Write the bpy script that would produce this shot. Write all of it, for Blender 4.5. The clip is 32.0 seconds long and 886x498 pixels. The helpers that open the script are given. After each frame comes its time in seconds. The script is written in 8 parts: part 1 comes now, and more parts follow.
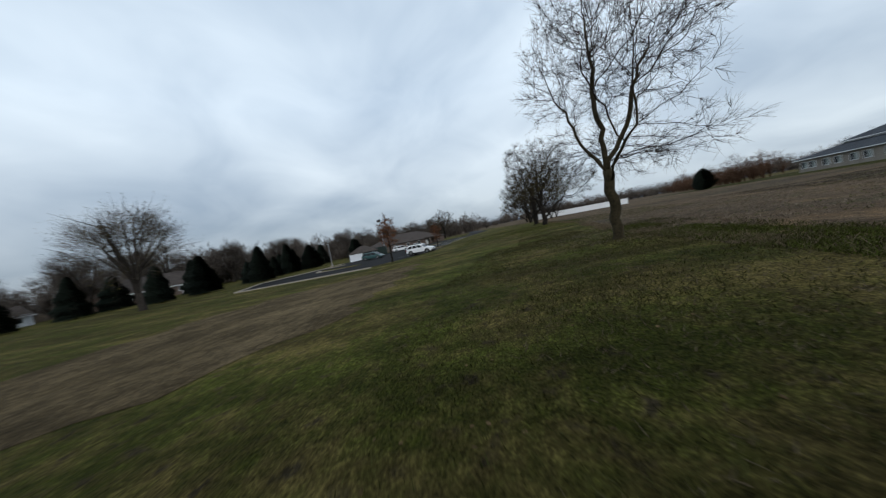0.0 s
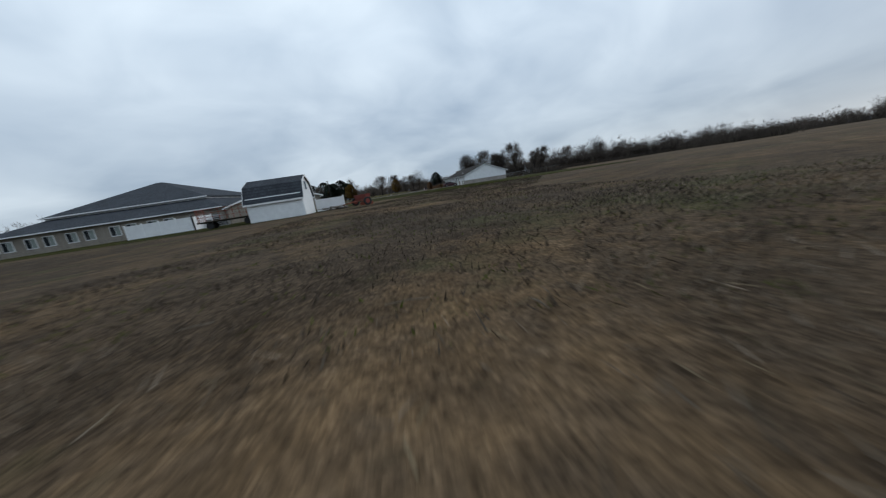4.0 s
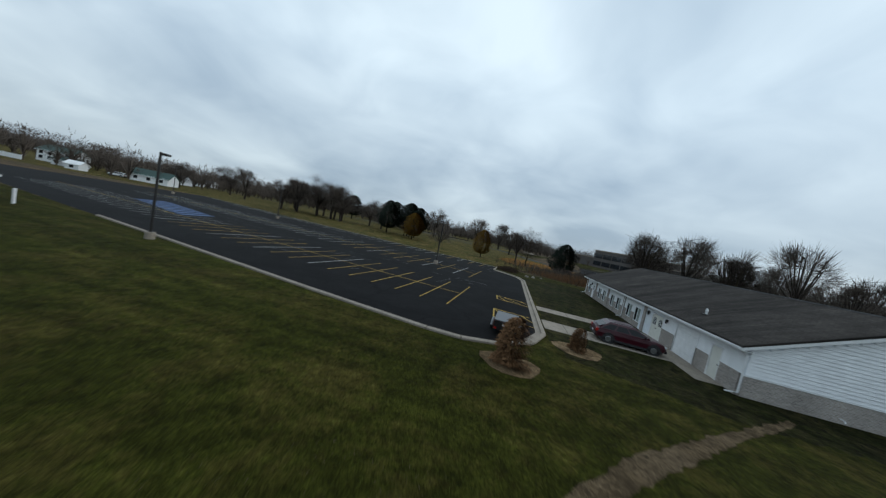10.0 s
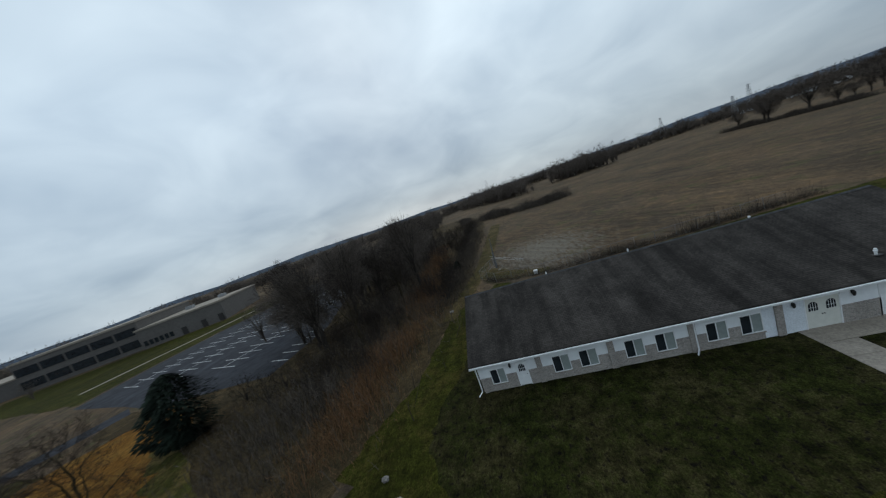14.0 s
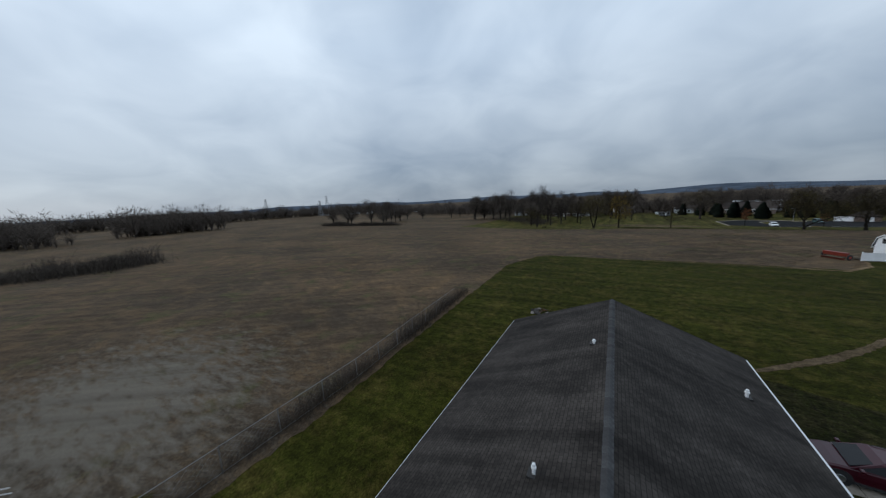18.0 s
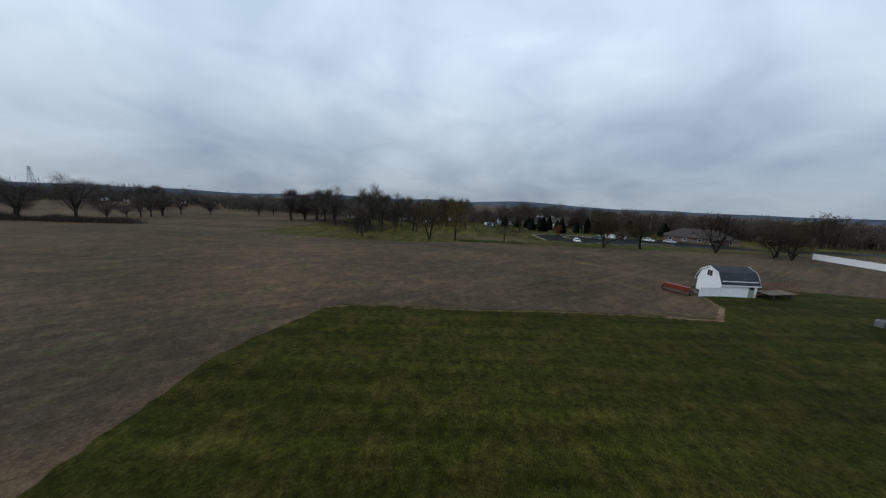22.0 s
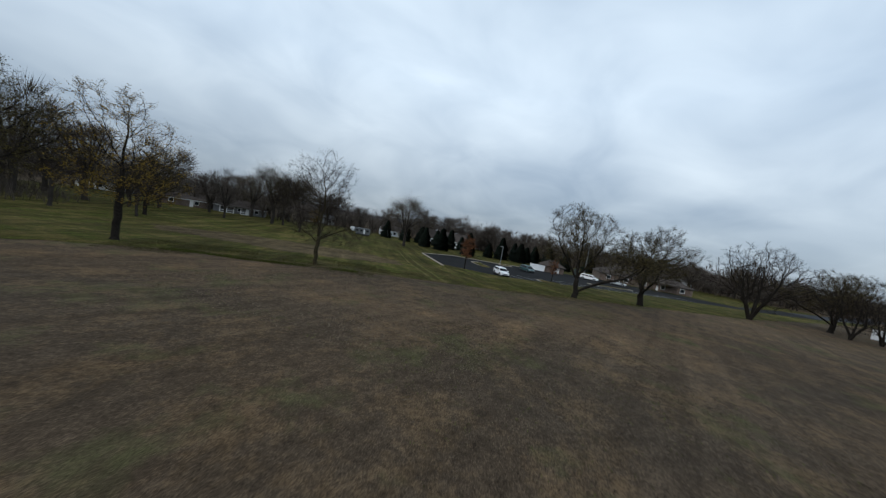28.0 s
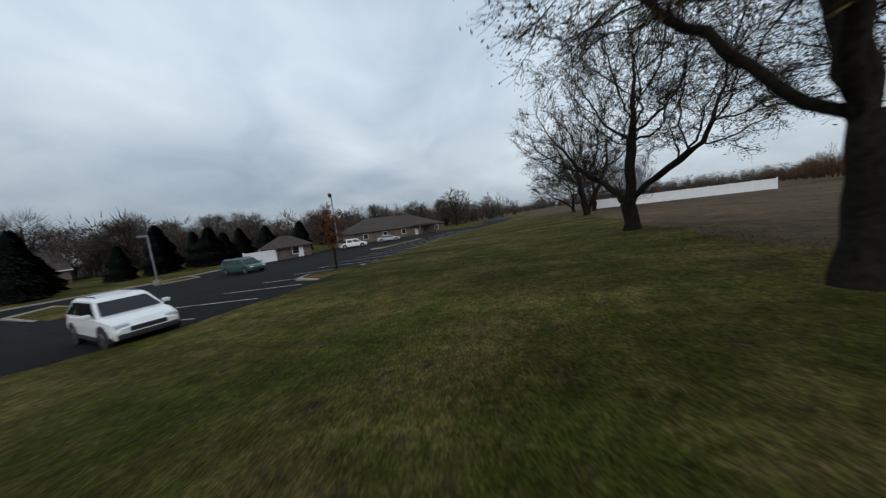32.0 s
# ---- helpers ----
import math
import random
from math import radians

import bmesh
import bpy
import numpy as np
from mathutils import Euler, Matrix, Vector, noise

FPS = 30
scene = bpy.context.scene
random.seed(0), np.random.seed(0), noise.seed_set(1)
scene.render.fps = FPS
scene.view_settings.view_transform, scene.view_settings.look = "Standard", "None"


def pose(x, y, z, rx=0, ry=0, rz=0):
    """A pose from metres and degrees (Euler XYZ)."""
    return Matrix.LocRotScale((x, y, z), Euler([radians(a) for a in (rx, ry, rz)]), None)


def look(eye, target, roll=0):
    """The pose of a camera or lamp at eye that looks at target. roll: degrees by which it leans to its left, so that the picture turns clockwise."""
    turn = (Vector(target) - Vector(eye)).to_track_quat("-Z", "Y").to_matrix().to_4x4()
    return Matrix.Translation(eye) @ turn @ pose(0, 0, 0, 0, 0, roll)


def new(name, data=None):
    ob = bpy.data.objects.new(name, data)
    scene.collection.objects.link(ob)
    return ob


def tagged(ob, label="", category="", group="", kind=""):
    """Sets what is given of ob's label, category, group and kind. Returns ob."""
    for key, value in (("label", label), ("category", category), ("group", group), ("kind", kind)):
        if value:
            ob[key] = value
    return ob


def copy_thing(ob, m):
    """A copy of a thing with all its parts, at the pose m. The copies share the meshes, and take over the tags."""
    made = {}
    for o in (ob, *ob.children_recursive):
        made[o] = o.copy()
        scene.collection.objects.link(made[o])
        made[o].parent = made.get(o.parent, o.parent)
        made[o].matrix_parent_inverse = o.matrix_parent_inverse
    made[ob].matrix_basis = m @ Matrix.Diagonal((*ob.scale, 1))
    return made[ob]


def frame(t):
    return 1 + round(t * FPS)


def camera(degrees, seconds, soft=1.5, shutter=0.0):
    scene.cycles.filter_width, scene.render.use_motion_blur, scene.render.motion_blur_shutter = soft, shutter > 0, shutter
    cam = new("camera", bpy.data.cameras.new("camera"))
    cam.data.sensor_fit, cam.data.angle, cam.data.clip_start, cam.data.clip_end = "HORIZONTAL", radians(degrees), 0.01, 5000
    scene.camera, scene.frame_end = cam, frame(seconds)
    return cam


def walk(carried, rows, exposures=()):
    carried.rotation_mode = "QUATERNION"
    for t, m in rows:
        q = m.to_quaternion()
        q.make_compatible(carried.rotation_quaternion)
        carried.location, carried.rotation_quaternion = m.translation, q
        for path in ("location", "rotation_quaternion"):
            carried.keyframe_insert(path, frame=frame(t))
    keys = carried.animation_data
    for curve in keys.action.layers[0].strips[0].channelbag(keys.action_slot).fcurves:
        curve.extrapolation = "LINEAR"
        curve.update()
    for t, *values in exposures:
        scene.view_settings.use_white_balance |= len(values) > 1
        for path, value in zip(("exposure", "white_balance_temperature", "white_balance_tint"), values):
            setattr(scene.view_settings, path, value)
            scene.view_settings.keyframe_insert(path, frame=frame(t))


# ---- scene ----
cam = camera(113.7, 32.0, soft=1.2, shutter=0.2)
PATH = [
    (0, (4.607, 111.723, 1.384), (6.559, 112.148, 1.279), -10.55),
    (0.5, (7.892, 113.604, 1.451), (9.863, 113.346, 1.225), -7.52),
    (1, (11.974, 114.080, 1.371), (13.783, 113.274, 1.094), -6.40),
    (1.5, (15.973, 113.819, 1.269), (17.517, 112.579, 0.990), -9.18),
    (2, (20.059, 111.309, 0.953), (21.293, 109.763, 0.656), -11.42),
    (2.5, (23.956, 107.637, 0.832), (24.830, 105.873, 0.477), -11.04),
    (3, (28.416, 104.037, 0.971), (28.855, 102.129, 0.564), -11.23),
    (3.5, (31.359, 99.043, 1.027), (31.403, 97.092, 0.588), -10.36),
    (4, (32.223, 93.531, 0.941), (31.925, 91.600, 0.513), -8.78),
    (4.5, (31.496, 87.769, 0.484), (30.910, 85.898, 0.092), -8.12),
    (5, (31.233, 82.266, 0.750), (30.399, 80.491, 0.356), -8.23),
    (5.5, (30.010, 76.262, 0.750), (28.940, 74.621, 0.350), -8.21),
    (6, (28.358, 69.939, 0.981), (27.119, 68.423, 0.571), -7.51),
    (6.5, (26.815, 63.415, 1.320), (25.514, 61.958, 0.891), -5.52),
    (7, (24.856, 58.402, 2.020), (23.578, 56.923, 1.583), -1.23),
    (7.5, (22.661, 53.224, 2.737), (21.585, 51.578, 2.353), 5.27),
    (8, (19.985, 47.418, 3.126), (19.303, 45.558, 2.834), 9.85),
    (8.5, (17.126, 41.010, 3.240), (16.974, 39.026, 3.019), 16.33),
    (9, (16.797, 33.562, 3.516), (17.088, 31.591, 3.334), 18.52),
    (9.5, (18.722, 26.984, 4.545), (19.155, 25.039, 4.381), 16.63),
    (10, (20.885, 18.749, 5.784), (21.310, 16.800, 5.640), 11.77),
    (10.5, (24.046, 12.009, 6.920), (24.277, 10.025, 6.819), 5.26),
    (11, (27.423, 5.592, 7.628), (27.303, 3.596, 7.587), -0.37),
    (11.5, (31.325, -0.038, 9.268), (30.754, -1.955, 9.235), -7.06),
    (12, (33.737, -6.151, 10.457), (32.776, -7.904, 10.419), -12.04),
    (12.5, (35.542, -12.946, 11.368), (34.168, -14.399, 11.331), -15.82),
    (13, (33.671, -18.196, 13.004), (32.076, -19.395, 12.873), -17.69),
    (13.5, (31.303, -23.173, 14.388), (29.489, -23.989, 14.180), -19.32),
    (14, (28.044, -26.997, 15.539), (26.116, -27.443, 15.251), -19.70),
    (14.5, (24.322, -29.377, 16.279), (22.353, -29.488, 15.945), -18.89),
    (15, (20.614, -31.542, 16.394), (18.652, -31.361, 16.050), -17.31),
    (15.5, (16.586, -33.057, 16.378), (14.694, -32.517, 16.022), -14.75),
    (16, (12.569, -33.492, 16.103), (10.806, -32.619, 15.743), -11.89),
    (16.5, (8.881, -32.377, 15.448), (7.253, -31.271, 15.089), -9.46),
    (17, (5.327, -30.353, 14.666), (3.883, -29.016, 14.308), -6.21),
    (17.5, (2.423, -27.757, 14.260), (1.184, -26.225, 13.914), -3.79),
    (18, (-0.180, -25.011, 14.252), (-1.189, -23.317, 13.913), -2.77),
    (18.5, (-2.175, -21.026, 14.129), (-2.963, -19.220, 13.787), -2.57),
    (19, (-3.387, -16.808, 13.912), (-3.974, -14.928, 13.564), -1.63),
    (19.5, (-4.017, -12.393, 13.853), (-4.452, -10.473, 13.500), 1.07),
    (20, (-4.146, -7.635, 13.890), (-4.458, -5.689, 13.546), 3.01),
    (20.5, (-3.910, -2.937, 13.643), (-4.107, -0.974, 13.314), 3.83),
    (21, (-3.478, 2.091, 13.462), (-3.576, 4.063, 13.142), 3.86),
    (21.5, (-2.620, 7.140, 13.194), (-2.661, 9.114, 12.875), 3.38),
    (22, (-1.241, 11.772, 12.861), (-1.264, 13.744, 12.529), 2.48),
    (22.5, (0.096, 16.880, 12.446), (0.093, 18.848, 12.088), 2.05),
    (23, (1.045, 21.735, 12.222), (1.058, 23.696, 11.830), 2.43),
    (23.5, (2.163, 26.634, 11.669), (2.196, 28.589, 11.249), 2.68),
    (24, (3.546, 31.947, 10.740), (3.596, 33.898, 10.305), 3.02),
    (24.5, (5.388, 36.818, 9.803), (5.430, 38.770, 9.373), 2.96),
    (25, (7.069, 42.342, 8.862), (7.148, 44.295, 8.437), 2.19),
    (25.5, (8.829, 48.022, 8.032), (9.080, 49.963, 7.621), -1.27),
    (26, (11.284, 53.971, 7.197), (11.748, 55.877, 6.803), -3.48),
    (26.5, (14.109, 59.995, 6.173), (14.727, 61.871, 5.857), -2.69),
    (27, (16.133, 65.421, 5.952), (16.821, 67.281, 5.693), 0.12),
    (27.5, (18.468, 70.466, 5.841), (19.136, 72.342, 5.653), 5.12),
    (28, (20.763, 75.321, 5.740), (21.382, 77.218, 5.605), 10.17),
    (28.5, (22.637, 80.207, 5.509), (23.251, 82.107, 5.394), 13.00),
    (29, (25.233, 85.085, 4.958), (25.856, 86.982, 4.847), 13.08),
    (29.5, (27.647, 90.131, 4.333), (28.410, 91.978, 4.256), 8.43),
    (30, (29.818, 95.070, 3.834), (30.844, 96.786, 3.786), 1.91),
    (30.5, (32.153, 99.833, 3.353), (33.479, 101.329, 3.298), -4.97),
    (31, (35.331, 103.952, 2.790), (36.902, 105.186, 2.690), -9.29),
    (31.5, (39.091, 107.478, 2.207), (40.861, 108.396, 2.052), -9.67),
    (32, (43.570, 110.321, 1.691), (45.455, 110.960, 1.488), -6.95),
]
BALANCE = [(0, 0.0, 6500, 12), (1, 0.03, 6500, 12), (2, -0.1, 6450, 12), (3, 0.06, 6450, 12), (4, -0.15, 6400, 12), (8, -0.02, 6450, 8), (10, -0.12, 6350, 8), (11, -0.13, 6350, 9), (12, -0.16, 6350, 9), (13, -0.26, 6350, 9), (14, -0.24, 6350, 9), (17, -0.24, 6250, 13), (20, -0.22, 6250, 13), (23, -0.08, 6250, 13), (26, 0.0, 6200, 13), (29, -0.04, 6500, 11), (32, -0.15, 6600, 12)]
walk(cam, [(t, look(eye, target, roll)) for t, eye, target, roll in PATH], BALANCE)
# ---- light: overcast late-autumn sky, one very soft sun ----
SUN_AZ, SUN_EL = radians(252), radians(30)
world = bpy.data.worlds.new("overcast_sky")
scene.world = world
world.use_nodes = True
wn, wl = world.node_tree.nodes, world.node_tree.links
wn.clear()
w_out = wn.new("ShaderNodeOutputWorld")
w_bg = wn.new("ShaderNodeBackground")
w_sky = wn.new("ShaderNodeTexSky")
w_sky.sky_type, w_sky.sun_disc = "NISHITA", False
w_sky.sun_elevation, w_sky.sun_rotation = SUN_EL, SUN_AZ
w_tc = wn.new("ShaderNodeTexCoord")
w_sep = wn.new("ShaderNodeSeparateXYZ")
wl.new(w_tc.outputs["Generated"], w_sep.inputs[0])


def wmath(op, a, b=None):
    n = wn.new("ShaderNodeMath")
    n.operation = op
    for k, v in enumerate((a, b)):
        if v is None:
            continue
        if isinstance(v, (int, float)):
            n.inputs[k].default_value = v
        else:
            wl.new(v, n.inputs[k])
    return n.outputs[0]


# cloud deck: the view direction laid onto a flat layer overhead
w_h = wmath("ADD", wmath("MAXIMUM", w_sep.outputs[2], 0.0), 0.36)
w_comb = wn.new("ShaderNodeCombineXYZ")
wl.new(wmath("DIVIDE", w_sep.outputs[0], w_h), w_comb.inputs[0])
wl.new(wmath("DIVIDE", w_sep.outputs[1], w_h), w_comb.inputs[1])


def wnoise(scale, detail, rough, dist):
    n = wn.new("ShaderNodeTexNoise")
    n.inputs["Scale"].default_value, n.inputs["Detail"].default_value = scale, detail
    n.inputs["Roughness"].default_value, n.inputs["Distortion"].default_value = rough, dist
    wl.new(w_comb.outputs[0], n.inputs["Vector"])
    return n.outputs["Fac"]


w_clouds = wmath("ADD", wmath("MULTIPLY", wnoise(0.85, 4, 0.45, 0.5), 0.68), wmath("MULTIPLY", wnoise(2.5, 4, 0.48, 0.6), 0.32))
w_ramp = wn.new("ShaderNodeValToRGB")
wl.new(w_clouds, w_ramp.inputs[0])
w_ramp.color_ramp.elements[0].position, w_ramp.color_ramp.elements[0].color = 0.35, (0.42, 0.535, 0.655, 1)
w_ramp.color_ramp.elements[1].position, w_ramp.color_ramp.elements[1].color = 0.63, (0.79, 0.915, 1.0, 1)
# the deck is darker and greyer towards the horizon
w_hor = wn.new("ShaderNodeMapRange")
wl.new(w_sep.outputs[2], w_hor.inputs["Value"])
w_hor.inputs["From Min"].default_value, w_hor.inputs["From Max"].default_value = 0.0, 0.42
w_hor.inputs["To Max"].default_value = 1.18
wl.new(wmath("ADD", wmath("MULTIPLY", w_sep.outputs[1], -0.15), 0.72), w_hor.inputs["To Min"])
w_dim = wn.new("ShaderNodeMix")
w_dim.data_type, w_dim.blend_type = "RGBA", "MULTIPLY"
w_dim.inputs["Factor"].default_value = 1.0
wl.new(w_ramp.outputs[0], w_dim.inputs["A"])
wl.new(w_hor.outputs[0], w_dim.inputs["B"])
w_mix = wn.new("ShaderNodeMix")
w_mix.data_type, w_mix.blend_type = "RGBA", "MIX"
w_mix.inputs["Factor"].default_value = 0.93
w_scl = wn.new("ShaderNodeVectorMath")
w_scl.operation = "SCALE"
w_scl.inputs["Scale"].default_value = 0.1
wl.new(w_sky.outputs[0], w_scl.inputs[0])
wl.new(w_scl.outputs[0], w_mix.inputs["A"])
wl.new(w_dim.outputs["Result"], w_mix.inputs["B"])
wl.new(w_mix.outputs["Result"], w_bg.inputs["Color"])
w_bg.inputs["Strength"].default_value = 1.0
wl.new(w_bg.outputs[0], w_out.inputs["Surface"])
sun = new("sun", bpy.data.lights.new("sun", "SUN"))
sun.data.energy, sun.data.angle, sun.data.color = 0.75, radians(25), (1.0, 0.96, 0.9)
sun.matrix_basis = look((0, 0, 0), (-math.sin(SUN_AZ) * math.cos(SUN_EL), -math.cos(SUN_AZ) * math.cos(SUN_EL), -math.sin(SUN_EL)))
sun.location = (0, 0, 80)
scene.view_settings.exposure = 0.0

# ---- materials ----
def nodes_of(name):
    m = bpy.data.materials.new(name)
    m.use_nodes = True
    return m, m.node_tree.nodes, m.node_tree.links, m.node_tree.nodes["Principled BSDF"]


def tex_noise(n, l, vec, scale, detail=4, rough=0.55):
    t = n.new("ShaderNodeTexNoise")
    t.inputs["Scale"].default_value, t.inputs["Detail"].default_value, t.inputs["Roughness"].default_value = scale, detail, rough
    l.new(vec, t.inputs["Vector"])
    return t.outputs["Fac"]


def ramp(n, l, fac, *stops):
    r = n.new("ShaderNodeValToRGB")
    l.new(fac, r.inputs[0])
    e = r.color_ramp.elements
    while len(e) < len(stops):
        e.new(0.5)
    for k, (p, c) in enumerate(stops):
        e[k].position = p
        e[k].color = (*c, 1) if len(c) == 3 else c
    return r.outputs[0]


def blend(n, l, a, b, fac, kind="MIX"):
    m = n.new("ShaderNodeMix")
    m.data_type, m.blend_type = "RGBA", kind
    for s, v in (("Factor", fac), ("A", a), ("B", b)):
        if isinstance(v, (int, float)):
            m.inputs[s].default_value = v
        elif isinstance(v, tuple):
            m.inputs[s].default_value = (*v, 1)
        else:
            l.new(v, m.inputs[s])
    return m.outputs["Result"]


def mapped(n, l, vec, sx, sy, sz, rz=0.0):
    m = n.new("ShaderNodeMapping")
    m.inputs["Scale"].default_value = (sx, sy, sz)
    m.inputs["Rotation"].default_value = (0, 0, radians(rz))
    l.new(vec, m.inputs["Vector"])
    return m.outputs[0]


def bumped(n, l, b, height, strength, dist):
    k = n.new("ShaderNodeBump")
    k.inputs["Strength"].default_value, k.inputs["Distance"].default_value = strength, dist
    l.new(height, k.inputs["Height"])
    l.new(k.outputs[0], b.inputs["Normal"])


def grey(v):
    return (v, v, v)


def plain(name, c, rough=0.7, metal=0.0, vary=0.25, scale=6.0, bump=0.15, coat=0.0, per_object=0.0, spec=0.5):
    """A material of one colour with grain at two scales."""
    m, n, l, b = nodes_of(name)
    tc = n.new("ShaderNodeTexCoord").outputs["Object"]
    f1, f2 = tex_noise(n, l, tc, scale, 6), tex_noise(n, l, tc, scale * 0.11, 3)
    lo, hi = tuple(x * (1 - vary) for x in c), tuple(min(1, x * (1 + vary)) for x in c)
    col = blend(n, l, ramp(n, l, f1, (0.3, lo), (0.7, hi)), ramp(n, l, f2, (0.3, grey(1 - vary)), (0.7, grey(1.0))), 1.0, "MULTIPLY")
    if per_object:
        oi = n.new("ShaderNodeObjectInfo").outputs["Random"]
        col = blend(n, l, col, ramp(n, l, oi, (0.0, grey(1 - per_object)), (1.0, grey(1.0))), 1.0, "MULTIPLY")
    l.new(col, b.inputs["Base Color"])
    b.inputs["Roughness"].default_value, b.inputs["Metallic"].default_value = rough, metal
    b.inputs["Coat Weight"].default_value = coat
    b.inputs["Specular IOR Level"].default_value = spec
    if bump:
        bumped(n, l, b, f1, bump, 0.02)
    return m


def turf(name, blades, dry, soil, dry_at, soil_at, stripes=None, fine=26.0, weeds=None, spot=None, mottle=0.36, cool=None):
    """Ground cover: blade-scale grain, tufts, dry and bare patches, and the run of mower or drill."""
    m, n, l, b = nodes_of(name)
    tc = n.new("ShaderNodeTexCoord").outputs["Object"]
    grain = tex_noise(n, l, mapped(n, l, tc, 1.0, 1.0, 1.0), fine, 5, 0.65)
    tuft = tex_noise(n, l, tc, 3.1, 4, 0.6)
    patch = tex_noise(n, l, tc, 0.33, 5, 0.62)
    broad = tex_noise(n, l, tc, 0.045, 3, 0.5)
    col = ramp(n, l, grain, (0.3, tuple(x * 0.25 for x in blades)), (0.52, blades), (0.72, tuple(x * 2.1 for x in blades)))
    dcol = ramp(n, l, grain, (0.3, tuple(x * 0.3 for x in dry)), (0.52, dry), (0.72, tuple(x * 1.9 for x in dry)))
    k = n.new("ShaderNodeMath")
    k.operation = "ADD"
    l.new(patch, k.inputs[0])
    k2 = n.new("ShaderNodeMath")
    k2.operation = "MULTIPLY_ADD"
    l.new(tuft, k2.inputs[0])
    k2.inputs[1].default_value, k2.inputs[2].default_value = 0.55, -0.27
    l.new(k2.outputs[0], k.inputs[1])
    col = blend(n, l, col, dcol, ramp(n, l, k.outputs[0], (dry_at - 0.1, grey(0)), (dry_at + 0.12, grey(1))))
    col = blend(n, l, col, ramp(n, l, grain, (0.3, tuple(x * 0.5 for x in soil)), (0.75, tuple(x * 1.4 for x in soil))), ramp(n, l, tuft, (soil_at, grey(0)), (soil_at + 0.1, grey(1))))
    col = blend(n, l, col, ramp(n, l, broad, (0.3, grey(0.76)), (0.7, grey(1.12))), 1.0, "MULTIPLY")
    col = blend(n, l, col, ramp(n, l, tex_noise(n, l, tc, 6.5, 5, 0.75), (0.36, grey(0.66)), (0.5, grey(0.98)), (0.66, grey(1.38))), 1.0, "MULTIPLY")
    if cool:
        # damp grey soil alternating with dry tan stubble
        wet = tex_noise(n, l, mapped(n, l, tc, 0.5, 1.0, 1.0, 12), 0.05, 5, 0.6)
        col = blend(n, l, col, ramp(n, l, wet, (0.40, cool), (0.60, (1.04, 1.0, 0.94))), 1.0, "MULTIPLY")
    if weeds:
        wp = tex_noise(n, l, tc, 0.21, 6, 0.7)
        wg = ramp(n, l, grain, (0.3, tuple(x * 0.4 for x in weeds)), (0.7, tuple(x * 1.8 for x in weeds)))
        col = blend(n, l, col, wg, ramp(n, l, wp, (0.54, grey(0)), (0.66, grey(0.75))))
    col = blend(n, l, col, ramp(n, l, tex_noise(n, l, tc, 1.3, 5, 0.7), (0.36, grey(1 - mottle)), (0.62, grey(1 + mottle * 0.85))), 1.0, "MULTIPLY")
    if spot:
        # bleached straw lying in one corner of the field
        cx, cy, rx, ry = spot
        mp = n.new("ShaderNodeMapping")
        mp.inputs["Location"].default_value = (-cx / rx, -cy / ry, 0)
        mp.inputs["Scale"].default_value = (1 / rx, 1 / ry, 0)
        l.new(tc, mp.inputs["Vector"])
        gr = n.new("ShaderNodeTexGradient")
        gr.gradient_type = "SPHERICAL"
        l.new(mp.outputs[0], gr.inputs[0])
        streak = tex_noise(n, l, mapped(n, l, tc, 0.5, 1.6, 1, -35), 0.9, 7, 0.72)
        sm = n.new("ShaderNodeMath")
        sm.operation = "MULTIPLY_ADD"
        l.new(gr.outputs["Fac"], sm.inputs[0])
        sm.inputs[1].default_value = 0.42
        l.new(streak, sm.inputs[2])
        pale = ramp(n, l, grain, (0.3, (0.075, 0.064, 0.05)), (0.7, (0.24, 0.212, 0.172)))
        col = blend(n, l, col, pale, ramp(n, l, sm.outputs[0], (0.66, grey(0)), (0.86, grey(0.9))))
    if stripes:
        ang, width, amount = stripes
        s = tex_noise(n, l, mapped(n, l, mapped(n, l, tc, 1, 1, 1, -ang), 0.03, 1.0 / width, 1.0), 1.0, 3, 0.6)
        col = blend(n, l, col, ramp(n, l, s, (0.35, grey(1 - amount)), (0.65, grey(1 + amount * 0.4))), 1.0, "MULTIPLY")
    l.new(col, b.inputs["Base Color"])
    b.inputs["Roughness"].default_value = 0.95
    b.inputs["Specular IOR Level"].default_value = 0.05
    hsum = n.new("ShaderNodeMath")
    hsum.operation = "MULTIPLY_ADD"
    l.new(tuft, hsum.inputs[0])
    hsum.inputs[1].default_value = 1.6
    l.new(grain, hsum.inputs[2])
    bumped(n, l, b, hsum.outputs[0], 0.9, 0.06)
    return m


